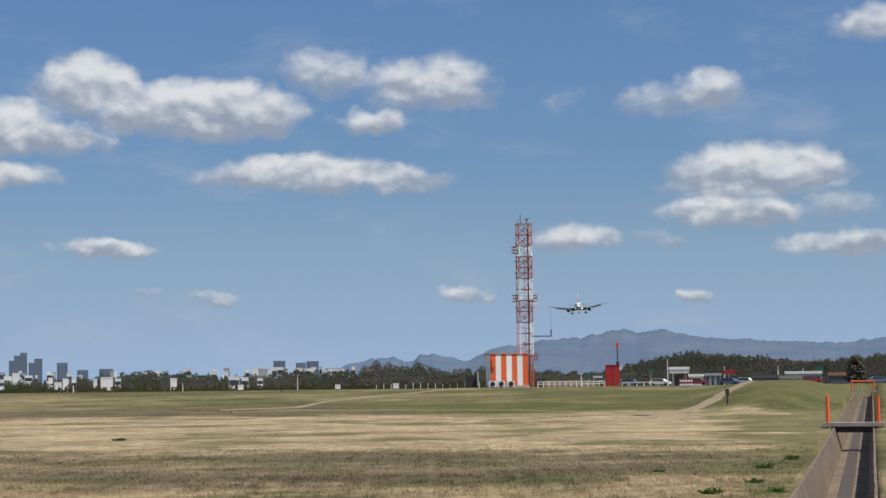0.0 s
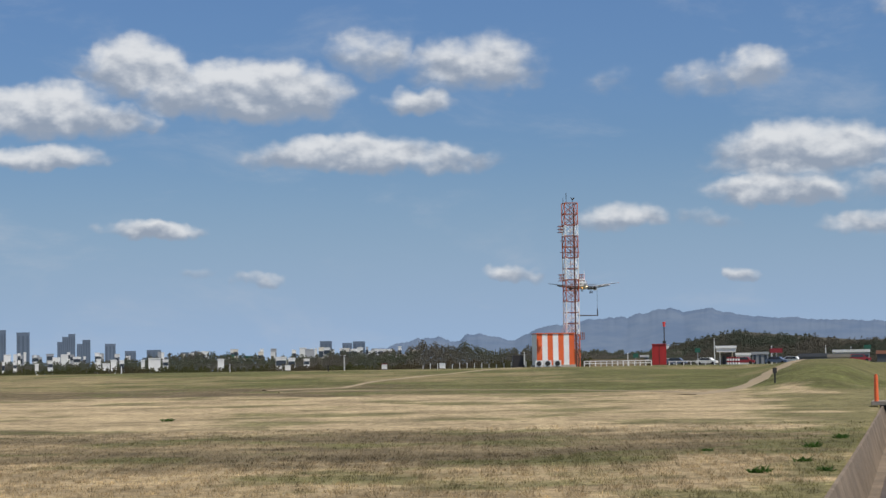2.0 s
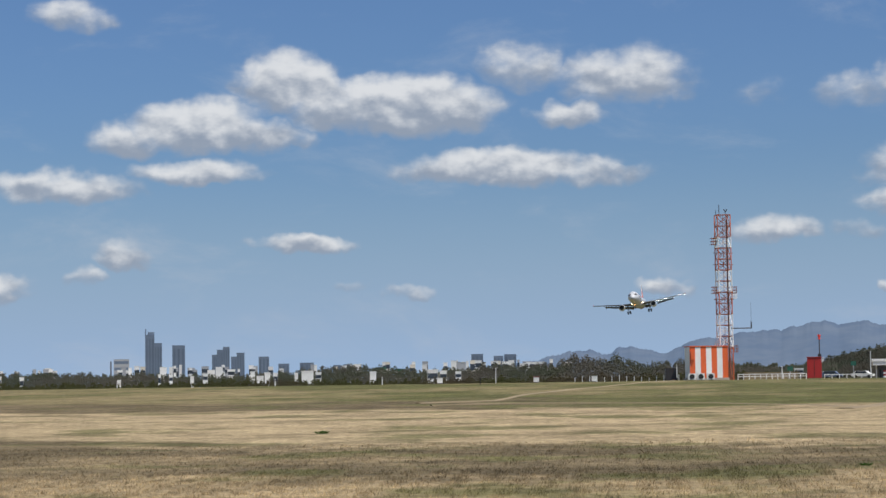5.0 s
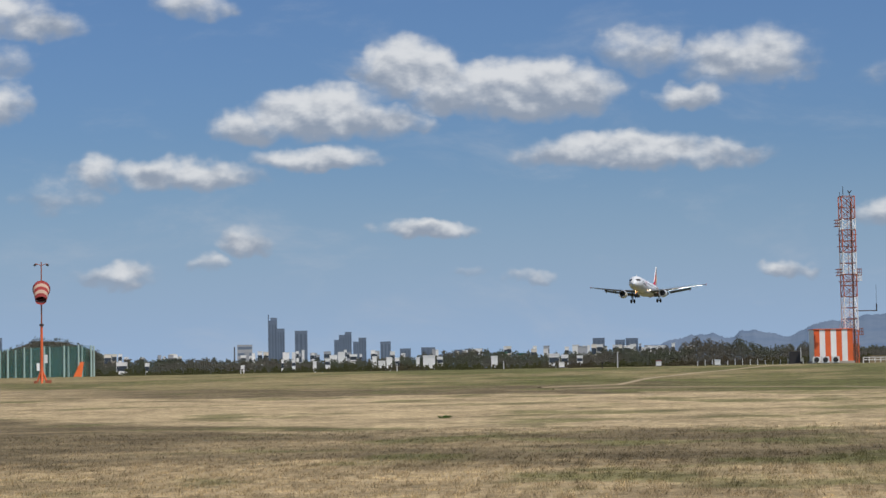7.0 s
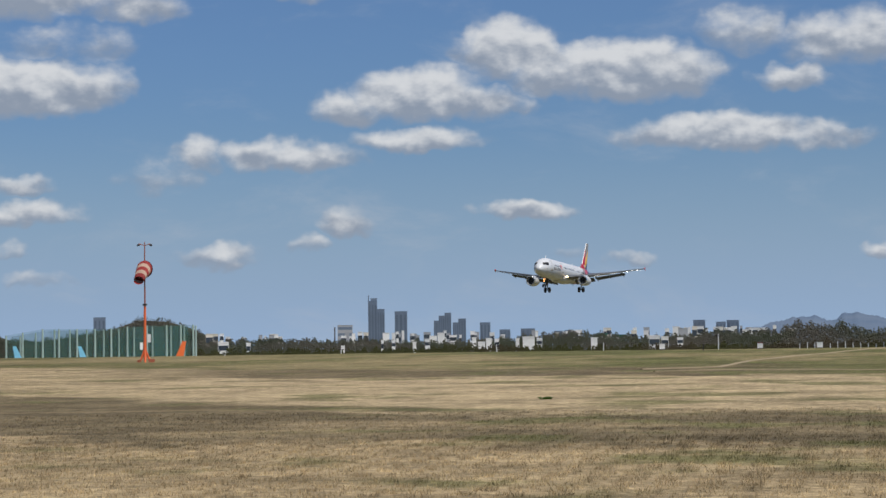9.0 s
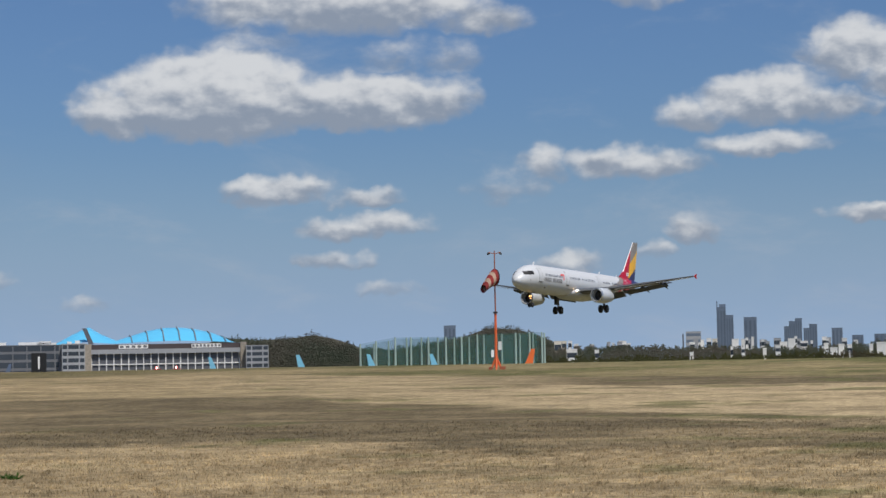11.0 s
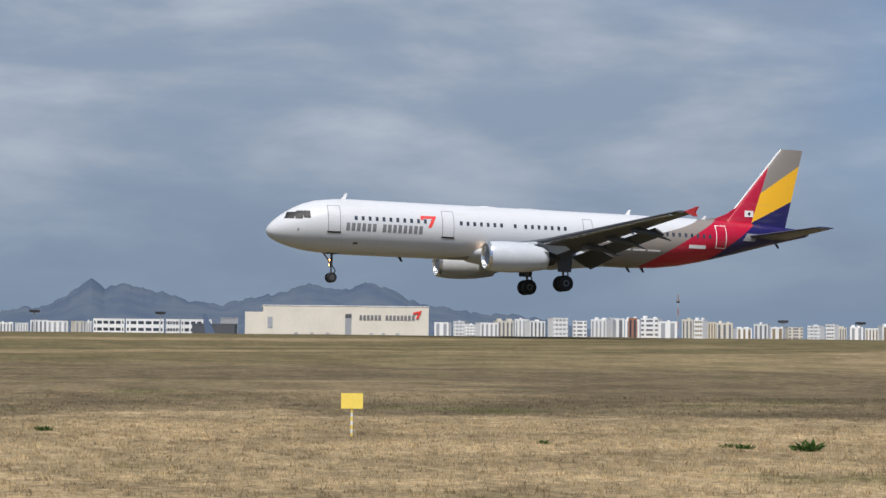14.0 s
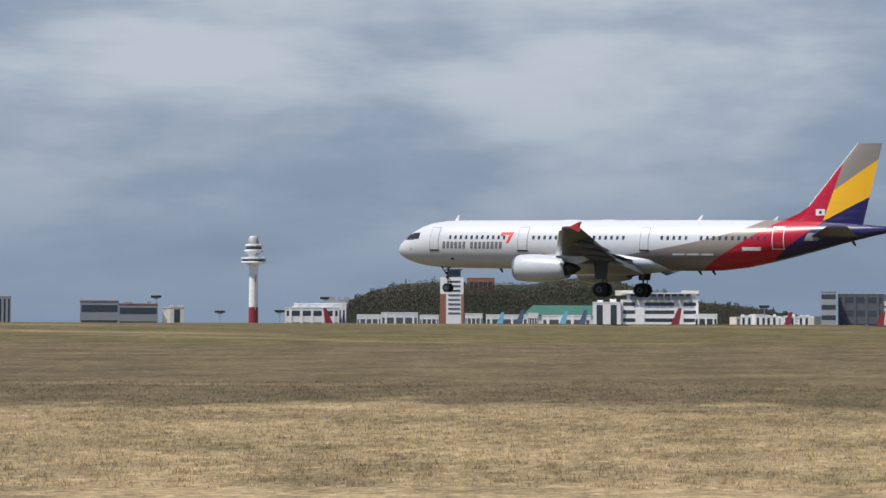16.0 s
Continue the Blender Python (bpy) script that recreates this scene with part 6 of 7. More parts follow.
# ---- on the airfield ----
def antenna_tower():
    az, d = 2.36, 186.0
    t = thing("antenna_tower", stand(az, d, 14, 0.05), "orange and white steel lattice antenna tower beside a hut", "tower")
    h = tall(4.5, az, d)
    w, z0 = 0.6, 0.0
    bays = 15
    tops = [z0 + (h - z0) * i / bays for i in range(bays + 1)]
    corners = [(-w, -w), (w, -w), (w, w), (-w, w)]
    # painted bands: white where the frame is bright
    white = {4, 5, 8, 9, 12}
    for i in range(bays):
        a, b = tops[i], tops[i + 1]
        c = M["white" if i in white or i < 4 and i == 3 else "tower_orange"]
        brace = M["white" if i in white or i == 3 else "rust"]
        for k in range(4):
            p, q = corners[k], corners[(k + 1) % 4]
            part("tower_leg", rods(((*p, a), (*p, b), 0.045)), c, t)
            part("cross_brace", rods(((*p, a), (*q, b), 0.028, None, 6)), brace, t)
            if k % 2 == 0:
                part("cross_brace", rods(((*q, a), (*p, b), 0.028, None, 6)), brace, t)
            part("ring_brace", rods(((*p, b), (*q, b), 0.03, None, 6)), M["rust"], t)
    part("ladder", rods(((-0.15, -w - 0.1, 0.2), (-0.15, -w - 0.1, h), 0.02), ((0.15, -w - 0.1, 0.2), (0.15, -w - 0.1, h), 0.02), *[((-0.15, -w - 0.1, 0.5 + 0.5 * i), (0.15, -w - 0.1, 0.5 + 0.5 * i), 0.014) for i in range(int(h / 0.5) - 1)]), M["rust"], t)
    part("cable_run", rods(((0.25, -w, 0), (0.25, -w, h * 0.97), 0.05)), M["dark_metal"], t)
    for f, side, mat in ((0.84, -1, "rust"), (0.545, 1, "rust"), (0.545, -1, "rust"), (0.545 - 0.03, 1, "white"), (0.19, 1, "rust")):
        z = h * f
        bars = []
        for dz in (-0.28, 0.0, 0.28):
            bars += [((side * w, -0.35, z + dz), (side * (w + 0.5), -0.35, z + dz), 0.025), ((side * (w + 0.5), -0.35, z + dz), (side * (w + 0.5), 0.35, z + dz), 0.025), ((side * w, 0.35, z + dz), (side * (w + 0.5), 0.35, z + dz), 0.025)]
        bars += [((side * (w + k), -0.35, z - 0.32), (side * (w + k), -0.35, z + 0.34), 0.03) for k in (0.15, 0.35, 0.5)]
        part("antenna_bracket", rods(*bars), M[mat], t)
    for f in (0.77, 0.7, 0.49):
        part("outrigger", rods(((-w - 0.35, 0, h * f), (w + 0.3, 0, h * f), 0.03)), M["rust"], t)
    z = h * 0.315
    part("monitor_arm", rods(((w, 0, z), (w + 1.9, 0, z), 0.05), ((w + 1.9, 0, z - 0.05), (w + 1.9, 0, z + 0.6), 0.06), ((w + 1.9, 0, z + 0.6), (w + 1.9, 0, z + 2.3), 0.012)), M["dark_metal"], t)
    part("top_rod", rods(((-0.3, 0, h), (-0.3, 0, h + 0.95), 0.03), ((-w, 0, h), (-w, 0, h + 0.45), 0.025), ((0.3, 0, h), (0.3, 0, h + 0.3), 0.03), ((0.3, 0, h + 0.3), (0.15, 0, h + 0.55), 0.045), ((0.3, 0, h + 0.3), (0.48, 0, h + 0.55), 0.045)), M["dark_metal"], t)


M["tower_orange"] = material("orange_tower_paint", (0.55, 0.12, 0.04), 0.55, vary=0.25, scale=0.6)
M["rust"] = material("weathered_orange_steel", (0.26, 0.075, 0.035), 0.65, vary=0.3, scale=1.5)


def equipment_hut():
    d = 183.0
    az, w = span(1.35, 2.44, d)
    t = thing("equipment_hut", stand(az, d, 10, 0.0), "equipment hut painted in upright orange and white stripes", "hut")
    h = tall(0.77, az, d)
    depth = 2.9
    part("core", boxes((-w / 2 + 0.03, w / 2 - 0.03, 0.03, depth - 0.03, 0.22, h - 0.03)), M["white"], t)
    n = 7
    for i in range(n):
        part("front_stripe", boxes((-w / 2 + w * i / n, -w / 2 + w * (i + 1) / n, 0, 0.03, 0.22, h)), M["orange" if i % 2 == 0 else "white"], t)
    for i in range(5):
        part("side_stripe", boxes((w / 2 - 0.03, w / 2 + 0.002, depth * i / 5, depth * (i + 1) / 5, 0.22, h)), M["white" if i % 2 else "orange"], t)
    part("roof", boxes((-w / 2 - 0.06, w / 2 + 0.06, -0.06, depth + 0.06, h, h + 0.07)), M["orange"], t)
    part("plinth", boxes((-w / 2 - 0.1, w / 2 + 0.1, -0.1, depth + 0.1, -0.1, 0.22)), M["concrete"], t)
    part("wall_box", boxes((-w / 2 + 0.1, -w / 2 + 0.42, -0.22, 0, h * 0.62, h * 0.86)), M["orange"], t)
    part("side_door", boxes((w / 2, w / 2 + 0.05, depth * 0.42, depth * 0.72, 0.25, h * 0.72)), M["white"], t)
    part("roof_post", rods(((w / 2 - 0.9, 1.2, h), (w / 2 - 0.9, 1.2, h + 0.5), 0.03)), M["steel"], t)
    for x in (-1.55, -0.75, 0.15):
        p = thing("air_unit", stand(az, d - 0.9, 10, 0.0) @ pose(x, 0, 0), "small pale air-conditioning unit on the ground by the hut", "air conditioner", "air units by the hut")
        part("casing", boxes((-0.34, 0.34, 0, 0.3, 0.06, 0.62)), M["pale"], p)
        part("fan_grille", rods(((0, -0.03, 0.34), (0, 0.02, 0.34), 0.24)), M["dark_metal"], p)
        part("foot", boxes((-0.3, 0.3, 0.05, 0.25, 0, 0.06)), M["dark_metal"], p)
    g = thing("generator", stand(0.82, 185, 5, 0.0), "small dark generator on a stand beside the hut", "generator")
    part("block", boxes((-0.5, 0.5, 0, 0.7, 0.25, 1.15)), M["dark_metal"], g)
    part("skid", boxes((-0.6, 0.6, -0.05, 0.75, 0, 0.25)), M["dark_metal"], g)
    part("exhaust", rods(((0.3, 0.3, 1.1), (0.3, 0.3, 1.5), 0.06)), M["dark_metal"], g)


antenna_tower()
equipment_hut()


def red_shed():
    d = 190
    az, w = span(4.63, 5.03, d)
    t = thing("red_shed", stand(az, d, 0, 0.0), "dark red metal equipment shed", "shed")
    h = tall(0.42, az, d)
    part("body", boxes((-w / 2, w / 2, 0, 1.2, 0.05, h)), M["red"], t)
    part("roof", boxes((-w / 2 - 0.05, w / 2 + 0.05, -0.05, 1.25, h, h + 0.06)), M["red"], t)
    part("door_seam", boxes((-0.02, 0.02, -0.02, 0.02, 0.1, h - 0.1)), M["dark_metal"], t)
    m = thing("marker_mast", stand(4.98, 192, 0, 0.0), "thin dark mast with a red lamp cluster", "mast")
    hh = tall(1.06, 4.98, 192)
    part("pole", rods(((0, 0, 0), (0, 0, hh), 0.05)), M["dark_metal"], m)
    part("lamp_cluster", rods(((0, 0, hh - 0.45), (0, 0, hh), 0.11), ((-0.15, 0, hh - 0.1), (0.15, 0, hh - 0.1), 0.07)), M["logo_red"], m)
    part("base_collar", boxes((-0.16, 0.16, -0.16, 0.16, hh * 0.5, hh * 0.56)), M["dark_metal"], m)
    # white rail beside it
    f = thing("rail_fence", stand(3.7, 194, 0, 0.0), "low white pipe rail fence beside the shed", "fence")
    x0, x1 = 194 * math.tan(radians(-1.0)), 194 * math.tan(radians(0.9))
    for i in range(13):
        x = x0 + (x1 - x0) * i / 12
        part("post", rods(((x, 0, -0.1), (x, 0, 0.55), 0.04)), M["white"], f)
    for z in (0.3, 0.52):
        part("rail", rods(((x0, 0, z), (x1, 0, z), 0.03)), M["white"], f)
    f2 = thing("rail_fence", stand(5.6, 196, 0, 0.0), "low white pipe rail fence beside the shed", "fence")
    for i in range(6):
        part("post", rods(((-1.7 + 0.7 * i, 0, -0.1), (-1.7 + 0.7 * i, 0, 0.4), 0.04)), M["white"], f2)
    part("rail", rods(((-1.7, 0, 0.38), (1.8, 0, 0.38), 0.03)), M["white"], f2)


red_shed()


def ditch():
    """A concrete channel along the foot of the bank."""
    x0, y0, k = DITCH_LEFT
    turn = math.atan(k)
    c, s = math.cos(turn), math.sin(turn)
    prof = [(-0.06, 0.03), (0.0, 0.03), (0.20, -0.72), (1.04, -0.72), (1.19, 0.03), (1.24, 0.03), (1.24, -0.35), (1.19, -1.0), (0.0, -1.0), (-0.06, -0.35)]
    verts, faces = [], []
    n = 80
    for i in range(n + 1):
        y = DITCH_FROM + (DITCH_TO - DITCH_FROM) * i / n
        x = x0 + k * (y - y0)
        g = ground_z(x - 0.6, y) if y < 60 else min(ground_z(x - 0.6, y), 0.2 + (y - 60) * 0.0075)
        for a, z in prof:
            j = 0.012 * noise.noise((y * 0.6, a * 3, 1.0))
            verts.append((x + a * c + j, y - a * s, g + z + j))
    m = len(prof)
    for i in range(n):
        faces += [(i * m + q, i * m + (q + 1) % m, (i + 1) * m + (q + 1) % m, (i + 1) * m + q) for q in range(m)]
    faces += [tuple(range(m))[::-1], tuple(n * m + q for q in range(m))]
    ob = tagged(raw("drainage_channel", verts, faces, M["channel"]), "open concrete drainage channel with sloping sides", "channel", kind="structure")
    verts, faces = [], []
    for i in range(n + 1):
        y = DITCH_FROM + (DITCH_TO - DITCH_FROM) * i / n
        x = x0 + k * (y - y0)
        g = ground_z(x - 0.6, y) if y < 60 else min(ground_z(x - 0.6, y), 0.2 + (y - 60) * 0.0075)
        for a in (0.42, 0.72):
            verts.append((x + a * c, y - a * s, g - 0.705))
    faces = [(2 * i, 2 * i + 1, 2 * i + 3, 2 * i + 2) for i in range(n)]
    tagged(raw("water", verts, faces, M["wet"]), "thin film of dark water on the channel floor", "water", kind="structure")
    # slab bridge with orange posts
    yb = 64.5
    xb = x0 + k * (yb - y0)
    b = thing("slab_bridge", pose(xb + 0.6, yb, ground_z(xb - 0.8, yb) + 0.02, 0, 0, -12.1), "concrete slab bridge over the channel with orange posts", "bridge")
    part("deck", boxes((-0.95, 0.95, -0.6, 0.6, 0.03, 0.15)), M["concrete"], b)
    # dark box added below the deck for the shade under the bridge
    part("beam", boxes((-0.7, 0.7, -0.45, 0.45, -0.16, 0.03)), M["dark_metal"], b)
    for x in (-0.80, 0.78):
        for y in (-0.45, 0.45):
            p = part("guard_post", rods(((x, y, 0.1), (x, y, 0.95), 0.06, 0.05)), M["orange"], b, "orange guard post")
            part("post_cap", rods(((x, y, 0.95), (x, y, 1.0), 0.035)), M["orange"], p)
    yb = 130.0
    xb = x0 + k * (yb - y0)
    b = thing("slab_bridge", pose(xb + 0.6, yb, ground_z(xb - 0.8, yb) - 0.3, 0, 0, -12.1), "far slab bridge with orange rails over the channel", "bridge")
    part("deck", boxes((-0.9, 0.9, -0.5, 0.5, 0.03, 0.15)), M["concrete"], b)
    for x in (-0.7, 0.7):
        part("guard_post", rods(((x, 0, 0.1), (x, 0, 0.85), 0.06)), M["orange"], b)
    part("rail", rods(((-0.7, 0, 0.75), (0.7, 0, 0.75), 0.05)), M["orange"], b)


ditch()


def field_post(az, d, h, label, mat="dark_metal", head=0.09):
    t = thing("field_post", stand(az, d, 0, 0.02), label, "post")
    part("stake", rods(((0, 0, 0), (0, 0, h), 0.035)), M[mat], t)
    part("head_box", boxes((-head, head, -0.06, 0.06, h - 0.18, h + 0.06)), M[mat], t)


field_post(8.02, 88, 0.62, "dark marker post with a square head in the grass")
field_post(-4.6, 150, 0.5, "small dark marker post in the grass", head=0.05)
for az, d, lab in ((-5.75, 183, "small white equipment cabinet in the field"), (-3.0, 184, "small red and white equipment cabinet in the field"), (-1.35, 184, "white equipment cabinet in the field")):
    t = thing("field_cabinet", stand(az, d, 0, 0.0), lab, "cabinet", "field cabinets")
    part("body", boxes((-0.25, 0.25, 0, 0.3, 0.08, 0.52)), M["white"], t)
    part("lid", boxes((-0.28, 0.28, -0.03, 0.33, 0.52, 0.57)), M["tail_red"] if "red" in lab else M["pale"], t)
    part("plinth", boxes((-0.22, 0.22, 0.03, 0.27, 0, 0.08)), M["dark_metal"], t)
rng = random.Random(21)
for i in range(17):
    az = -1.9 + i * 0.21
    t = thing("fence_post", stand(az, 190, 0, 0.0), "pale post of the far perimeter fence", "post", "far perimeter posts")
    part("shaft", rods(((0, 0, 0), (0, 0, rng.uniform(0.35, 0.65)), 0.03)), M["pale"], t)
for az, el in ((-4.15, 0.28), (1.0, 0.3), (-14.9, 0.02), (-7.4, 0.08), (-10.45, 0.06), (6.4, 0.6), (9.5, 0.36), (10.2, 0.3), (3.95, 0.22), (8.0, 0.36)):
    d = 500
    h = tall(el, az, d)
    t = thing("utility_pole", stand(az, d, 0, 0.0), "pale utility pole at the field's far side", "pole", "utility poles")
    part("shaft", rods(((0, 0, 0), (0, 0, h), 0.16, 0.1)), M["pale"], t)
    part("cross_arm", boxes((-0.7, 0.7, -0.08, 0.08, h - 0.5, h - 0.3)), M["dark_metal"], t)


def wind_sock():
    az, d = -20.42, 130.0
    t = thing("windsock", stand(az, d, 0, 0.05), "slack red and white striped windsock on an orange pole", "windsock")
    h = tall(3.05, az, d)
    part("lower_pole", rods(((0, 0, 0.2), (0, 0, h * 0.48), 0.10, 0.075)), M["orange"], t)
    part("upper_pole", rods(((0, 0, h * 0.48), (0, 0, h), 0.05, 0.035)), M["rust"], t)
    part("pole_joint", rods(((0, 0, h * 0.475), (0, 0, h * 0.49), 0.14)), M["dark_metal"], t)
    bars = [((0, 0, h - 0.22), (s * 0.3, 0, h - 0.12), 0.025) for s in (1, -1)] + [((s * 0.3, 0, h - 0.12), (s * 0.42, -0.02, h - 0.2), 0.06) for s in (1, -1)]
    part("lamp_bracket", rods(*bars), M["rust"], t)
    for s in (1, -1):
        part("flood_lamp", rods(((s * 0.36, 0, h - 0.16), (s * 0.46, -0.05, h - 0.24), 0.09, 0.05)), M["dark_metal"], t)
    part("control_box", boxes((0.14, 0.36, -0.14, 0.1, h * 0.17, h * 0.24)), M["pale"], t)
    part("switch_box", boxes((-0.32, -0.14, -0.12, 0.06, h * 0.11, h * 0.17)), M["white"], t)
    part("brace", rods(((-0.35, 0, 0), (0, 0, h * 0.12), 0.06), ((0.35, 0, 0), (0, 0, h * 0.12), 0.06), ((0, -0.35, 0), (0, 0, h * 0.12), 0.06)), M["orange"], t)
    part("base_block", boxes((-0.5, -0.25, -0.2, 0.2, -0.1, 0.22)), M["rust"], t)
    part("base_block", boxes((0.2, 0.6, -0.25, 0.2, -0.1, 0.25)), M["rust"], t)
    return t, h


M["sock_red"] = material("sock_red_cloth", (0.23, 0.022, 0.02), 0.85, vary=0.2, scale=2.0)
M["sock_white"] = material("sock_pale_cloth", (0.42, 0.28, 0.21), 0.85, vary=0.15, scale=2.0)
SOCK, SOCK_H = wind_sock()


def sock_cloth():
    """Ring segments of the sock, hung from a hoop that swings on the pole."""
    hoop = thing("sock_hoop", pose(0, 0, SOCK_H * 0.83), "swinging hoop with striped cloth", "")
    hoop.parent = SOCK
    part("hoop_ring", lathe([(-0.02, 0.56, 0.56, -0.42), (0.02, 0.56, 0.56, -0.42)], 24), M["dark_metal"], hoop)
    n = 5
    for i in range(n):
        f0, f1 = i / n, (i + 1) / n
        rings = []
        for f in (f0, (f0 + f1) / 2, f1):
            r = 0.55 - 0.2 * f
            rings.append((0.05 + 0.85 * f, r, r * (1 - 0.25 * f), -0.42 - 0.75 * f ** 1.2))
        bm = lathe(rings, 20)
        bmesh.ops.delete(bm, geom=[f for f in bm.faces if len(f.verts) > 4], context="FACES_ONLY")
        part("cloth_band", bm, M["sock_red" if i % 2 == 0 else "sock_white"], hoop, "red cloth band" if i % 2 == 0 else "pale cloth band", True)
    return hoop


HOOP = sock_cloth()


def slope_light(az, d):
    """A slope indicator light: a long housing on three legs."""
    t = thing("slope_light", stand(az, d, 0, 0.0), "amber and black slope indicator light on pale legs", "airfield light", "slope indicator lights")
    h, w = 0.78, 0.72
    part("housing", slab([(-w * 0.55, 0, h), (w, 0, h + 0.05), (w, 0, h + 0.32), (w * 0.75, 0, h + 0.36), (-w * 0.5, 0, h + 0.26)], 0.6, True), M["amber"], t)
    part("under_tray", boxes((-w * 0.6, w * 0.95, -0.28, 0.28, h - 0.16, h + 0.02)), M["black"], t)
    part("lens_hood", boxes((-w * 1.15, -w * 0.5, -0.32, 0.32, h + 0.02, h + 0.26)), M["black"], t)
    part("rear_box", boxes((w * 0.85, w * 1.08, -0.2, 0.2, h + 0.1, h + 0.52)), M["amber"], t)
    for x in (-0.65, 0.0, 0.85):
        part("leg", rods(((x, 0.1, 0), (x, 0.1, h), 0.045)), M["pale"], t)
    part("cable", rods(((-1.0, 0, h + 0.1), (-1.28, 0, h * 0.55), 0.05), ((-1.28, 0, h * 0.55), (-1.2, 0, 0.02), 0.05)), M["black"], t)
    part("slab_base", boxes((-1.6, 2.0, -0.8, 0.9, -0.3, 0.03)), M["pale"], t)


for az, d in ((-40.12, 138), (-43.2, 143), (-45.95, 150), (-48.55, 160)):
    slope_light(az, d)


def signs():
    d = 165
    az, w = span(-33.53, -33.11, d)
    t = thing("distance_sign", stand(az, d, 0, 0.0), "black runway distance board with a white figure one", "sign")
    h = tall(0.34, az, d)
    part("board", boxes((-w / 2, w / 2, 0, 0.25, 0.05, h)), M["black"], t)
    part("frame", boxes((-w / 2 - 0.02, w / 2 + 0.02, 0.02, 0.27, 0.0, 0.06)), M["dark_metal"], t)
    cu = bpy.data.curves.new("number", "FONT")
    cu.body, cu.size, cu.align_x, cu.extrude = "1", h * 0.95, "CENTER", 0.01
    cu.materials.append(M["white"])
    ob = new("number", cu)
    ob.parent = t
    ob.matrix_basis = pose(0, -0.02, h * 0.17, 90, 0, 0)
    d = 34.6
    t = thing("yellow_sign", stand(-65.88, d, 4, 0.02), "blank yellow panel on a white and yellow banded stake", "sign")
    p = bearing(-65.88, d)
    top = rise(-1.77, d) - ground_z(p.x, p.y) + 0.02
    low = rise(-2.2, d) - ground_z(p.x, p.y) + 0.02
    part("panel", boxes((-0.185, 0.185, 0, 0.02, low, top)), M["yellow"], t)
    n = 7
    for i in range(n):
        part("stake_band", rods(((0, 0.035, low * i / n), (0, 0.035, low * (i + 1) / n), 0.02)), M["white" if i % 2 else "yellow"], t)
    part("stake_top", rods(((0, 0.035, low), (0, 0.035, top - 0.03), 0.018)), M["white"], t)


signs()


# ---- along the road by the bank ----
def roadside():
    building("station_canopy", 6.45, 7.0, 420, 0.33, "white canopy roof of a roadside station", "white", depth=8, low=0.22, category="canopy")
    for a in (6.55, 6.9):
        building("station_column", a - 0.015, a + 0.015, 421, 0.22, "white column of a station canopy", "white", depth=0.4, category="column")
    building("station_kiosk", 6.6, 6.95, 425, 0.12, "dark glazed kiosk under a canopy", "dark_wall", columns=3, depth=5)
    for a0, a1, e, m, lab in ((7.95, 8.3, 0.28, "tail_red", "red shop sign panel by the road"), (5.85, 6.0, 0.32, "roof_green", "green direction sign beside the road"), (10.55, 10.75, 0.34, "roof_green", "green direction sign beside the road"), (4.1, 4.25, 0.2, "roof_green", "green direction sign beside the road")):
        az, w = span(a0, a1, 430)
        h = tall(e, az, 430)
        t = thing("road_sign", stand(az, 430, 0, 0.0), lab, "sign", "road signs")
        part("panel", boxes((-w / 2, w / 2, 0, 0.15, h - 0.9, h)), M[m], t)
        part("post", rods(((0, 0.1, 0), (0, 0.1, h - 0.1), 0.09)), M["steel"], t)
    building("roadside_hall", 9.55, 10.15, 300, 0.02, "low pale concrete wall by the road", "concrete", depth=4, category="wall")
    building("roadside_hall", 8.75, 9.6, 310, 0.05, "low dark shed beside the road", "dark_wall", depth=5)
    building("roadside_hall", 9.7, 10.7, 380, 0.16, "grey roadside hall with a pale roof edge", "grey_wall", strips=1, depth=7, parapet="white")
    building("roadside_hall", 7.0, 7.4, 400, 0.12, "white roadside shop with window band", "white", strips=1, depth=6)
    building("roadside_hall", 7.45, 7.9, 415, 0.14, "grey roadside shop with dark bays", "grey_wall", columns=3, depth=6)
    building("roadside_hall", 10.9, 11.5, 300, 0.1, "dark roofed low house by the road", "dark_wall", depth=7, parapet="brick")
    building("overpass", 2.9, 4.4, 600, 0.02, "long pale road embankment wall", "dirt", depth=6, category="embankment")
    for i in range(5):
        t = thing("traffic_barrel", stand(6.75 + i * 0.075, 215, 0, 0.0), "red and white banded traffic barrel", "barrel", "traffic barrels")
        for k in range(4):
            part("band", rods(((0, 0, 0.2 * k), (0, 0, 0.2 * k + 0.2), 0.13)), M["tail_red" if k % 2 else "white"], t)
    rng = random.Random(4)
    for i, (az, d) in enumerate(((5.3, 400), (6.15, 405), (7.2, 390), (8.1, 400), (8.55, 400), (9.3, 330), (12.3, 420), (5.0, 410), (10.4, 350))):
        t = thing("parked_car", stand(az, d, rng.uniform(-20, 20), 0.0), ("dark car on the road by the bank", "white car on the road by the bank", "red car on the road by the bank")[i % 3], "car", "cars on the road")
        m = M[("tail_navy", "white", "tail_red")[i % 3]]
        body = slab([(-2.1, 0, 0.35), (2.1, 0, 0.35), (2.15, 0, 0.8), (1.3, 0, 0.92), (0.8, 0, 1.42), (-1.2, 0, 1.45), (-1.9, 0, 0.95), (-2.15, 0, 0.85)], 1.7, True)
        bmesh.ops.translate(body, verts=body.verts, vec=(0, 0.85, 0))
        part("body", body, m, t)
        part("side_window", slab([(-1.5, -0.01, 0.95), (0.95, -0.01, 0.95), (0.7, -0.01, 1.35), (-1.15, -0.01, 1.38)], 0.03, True), M["glass"], t)
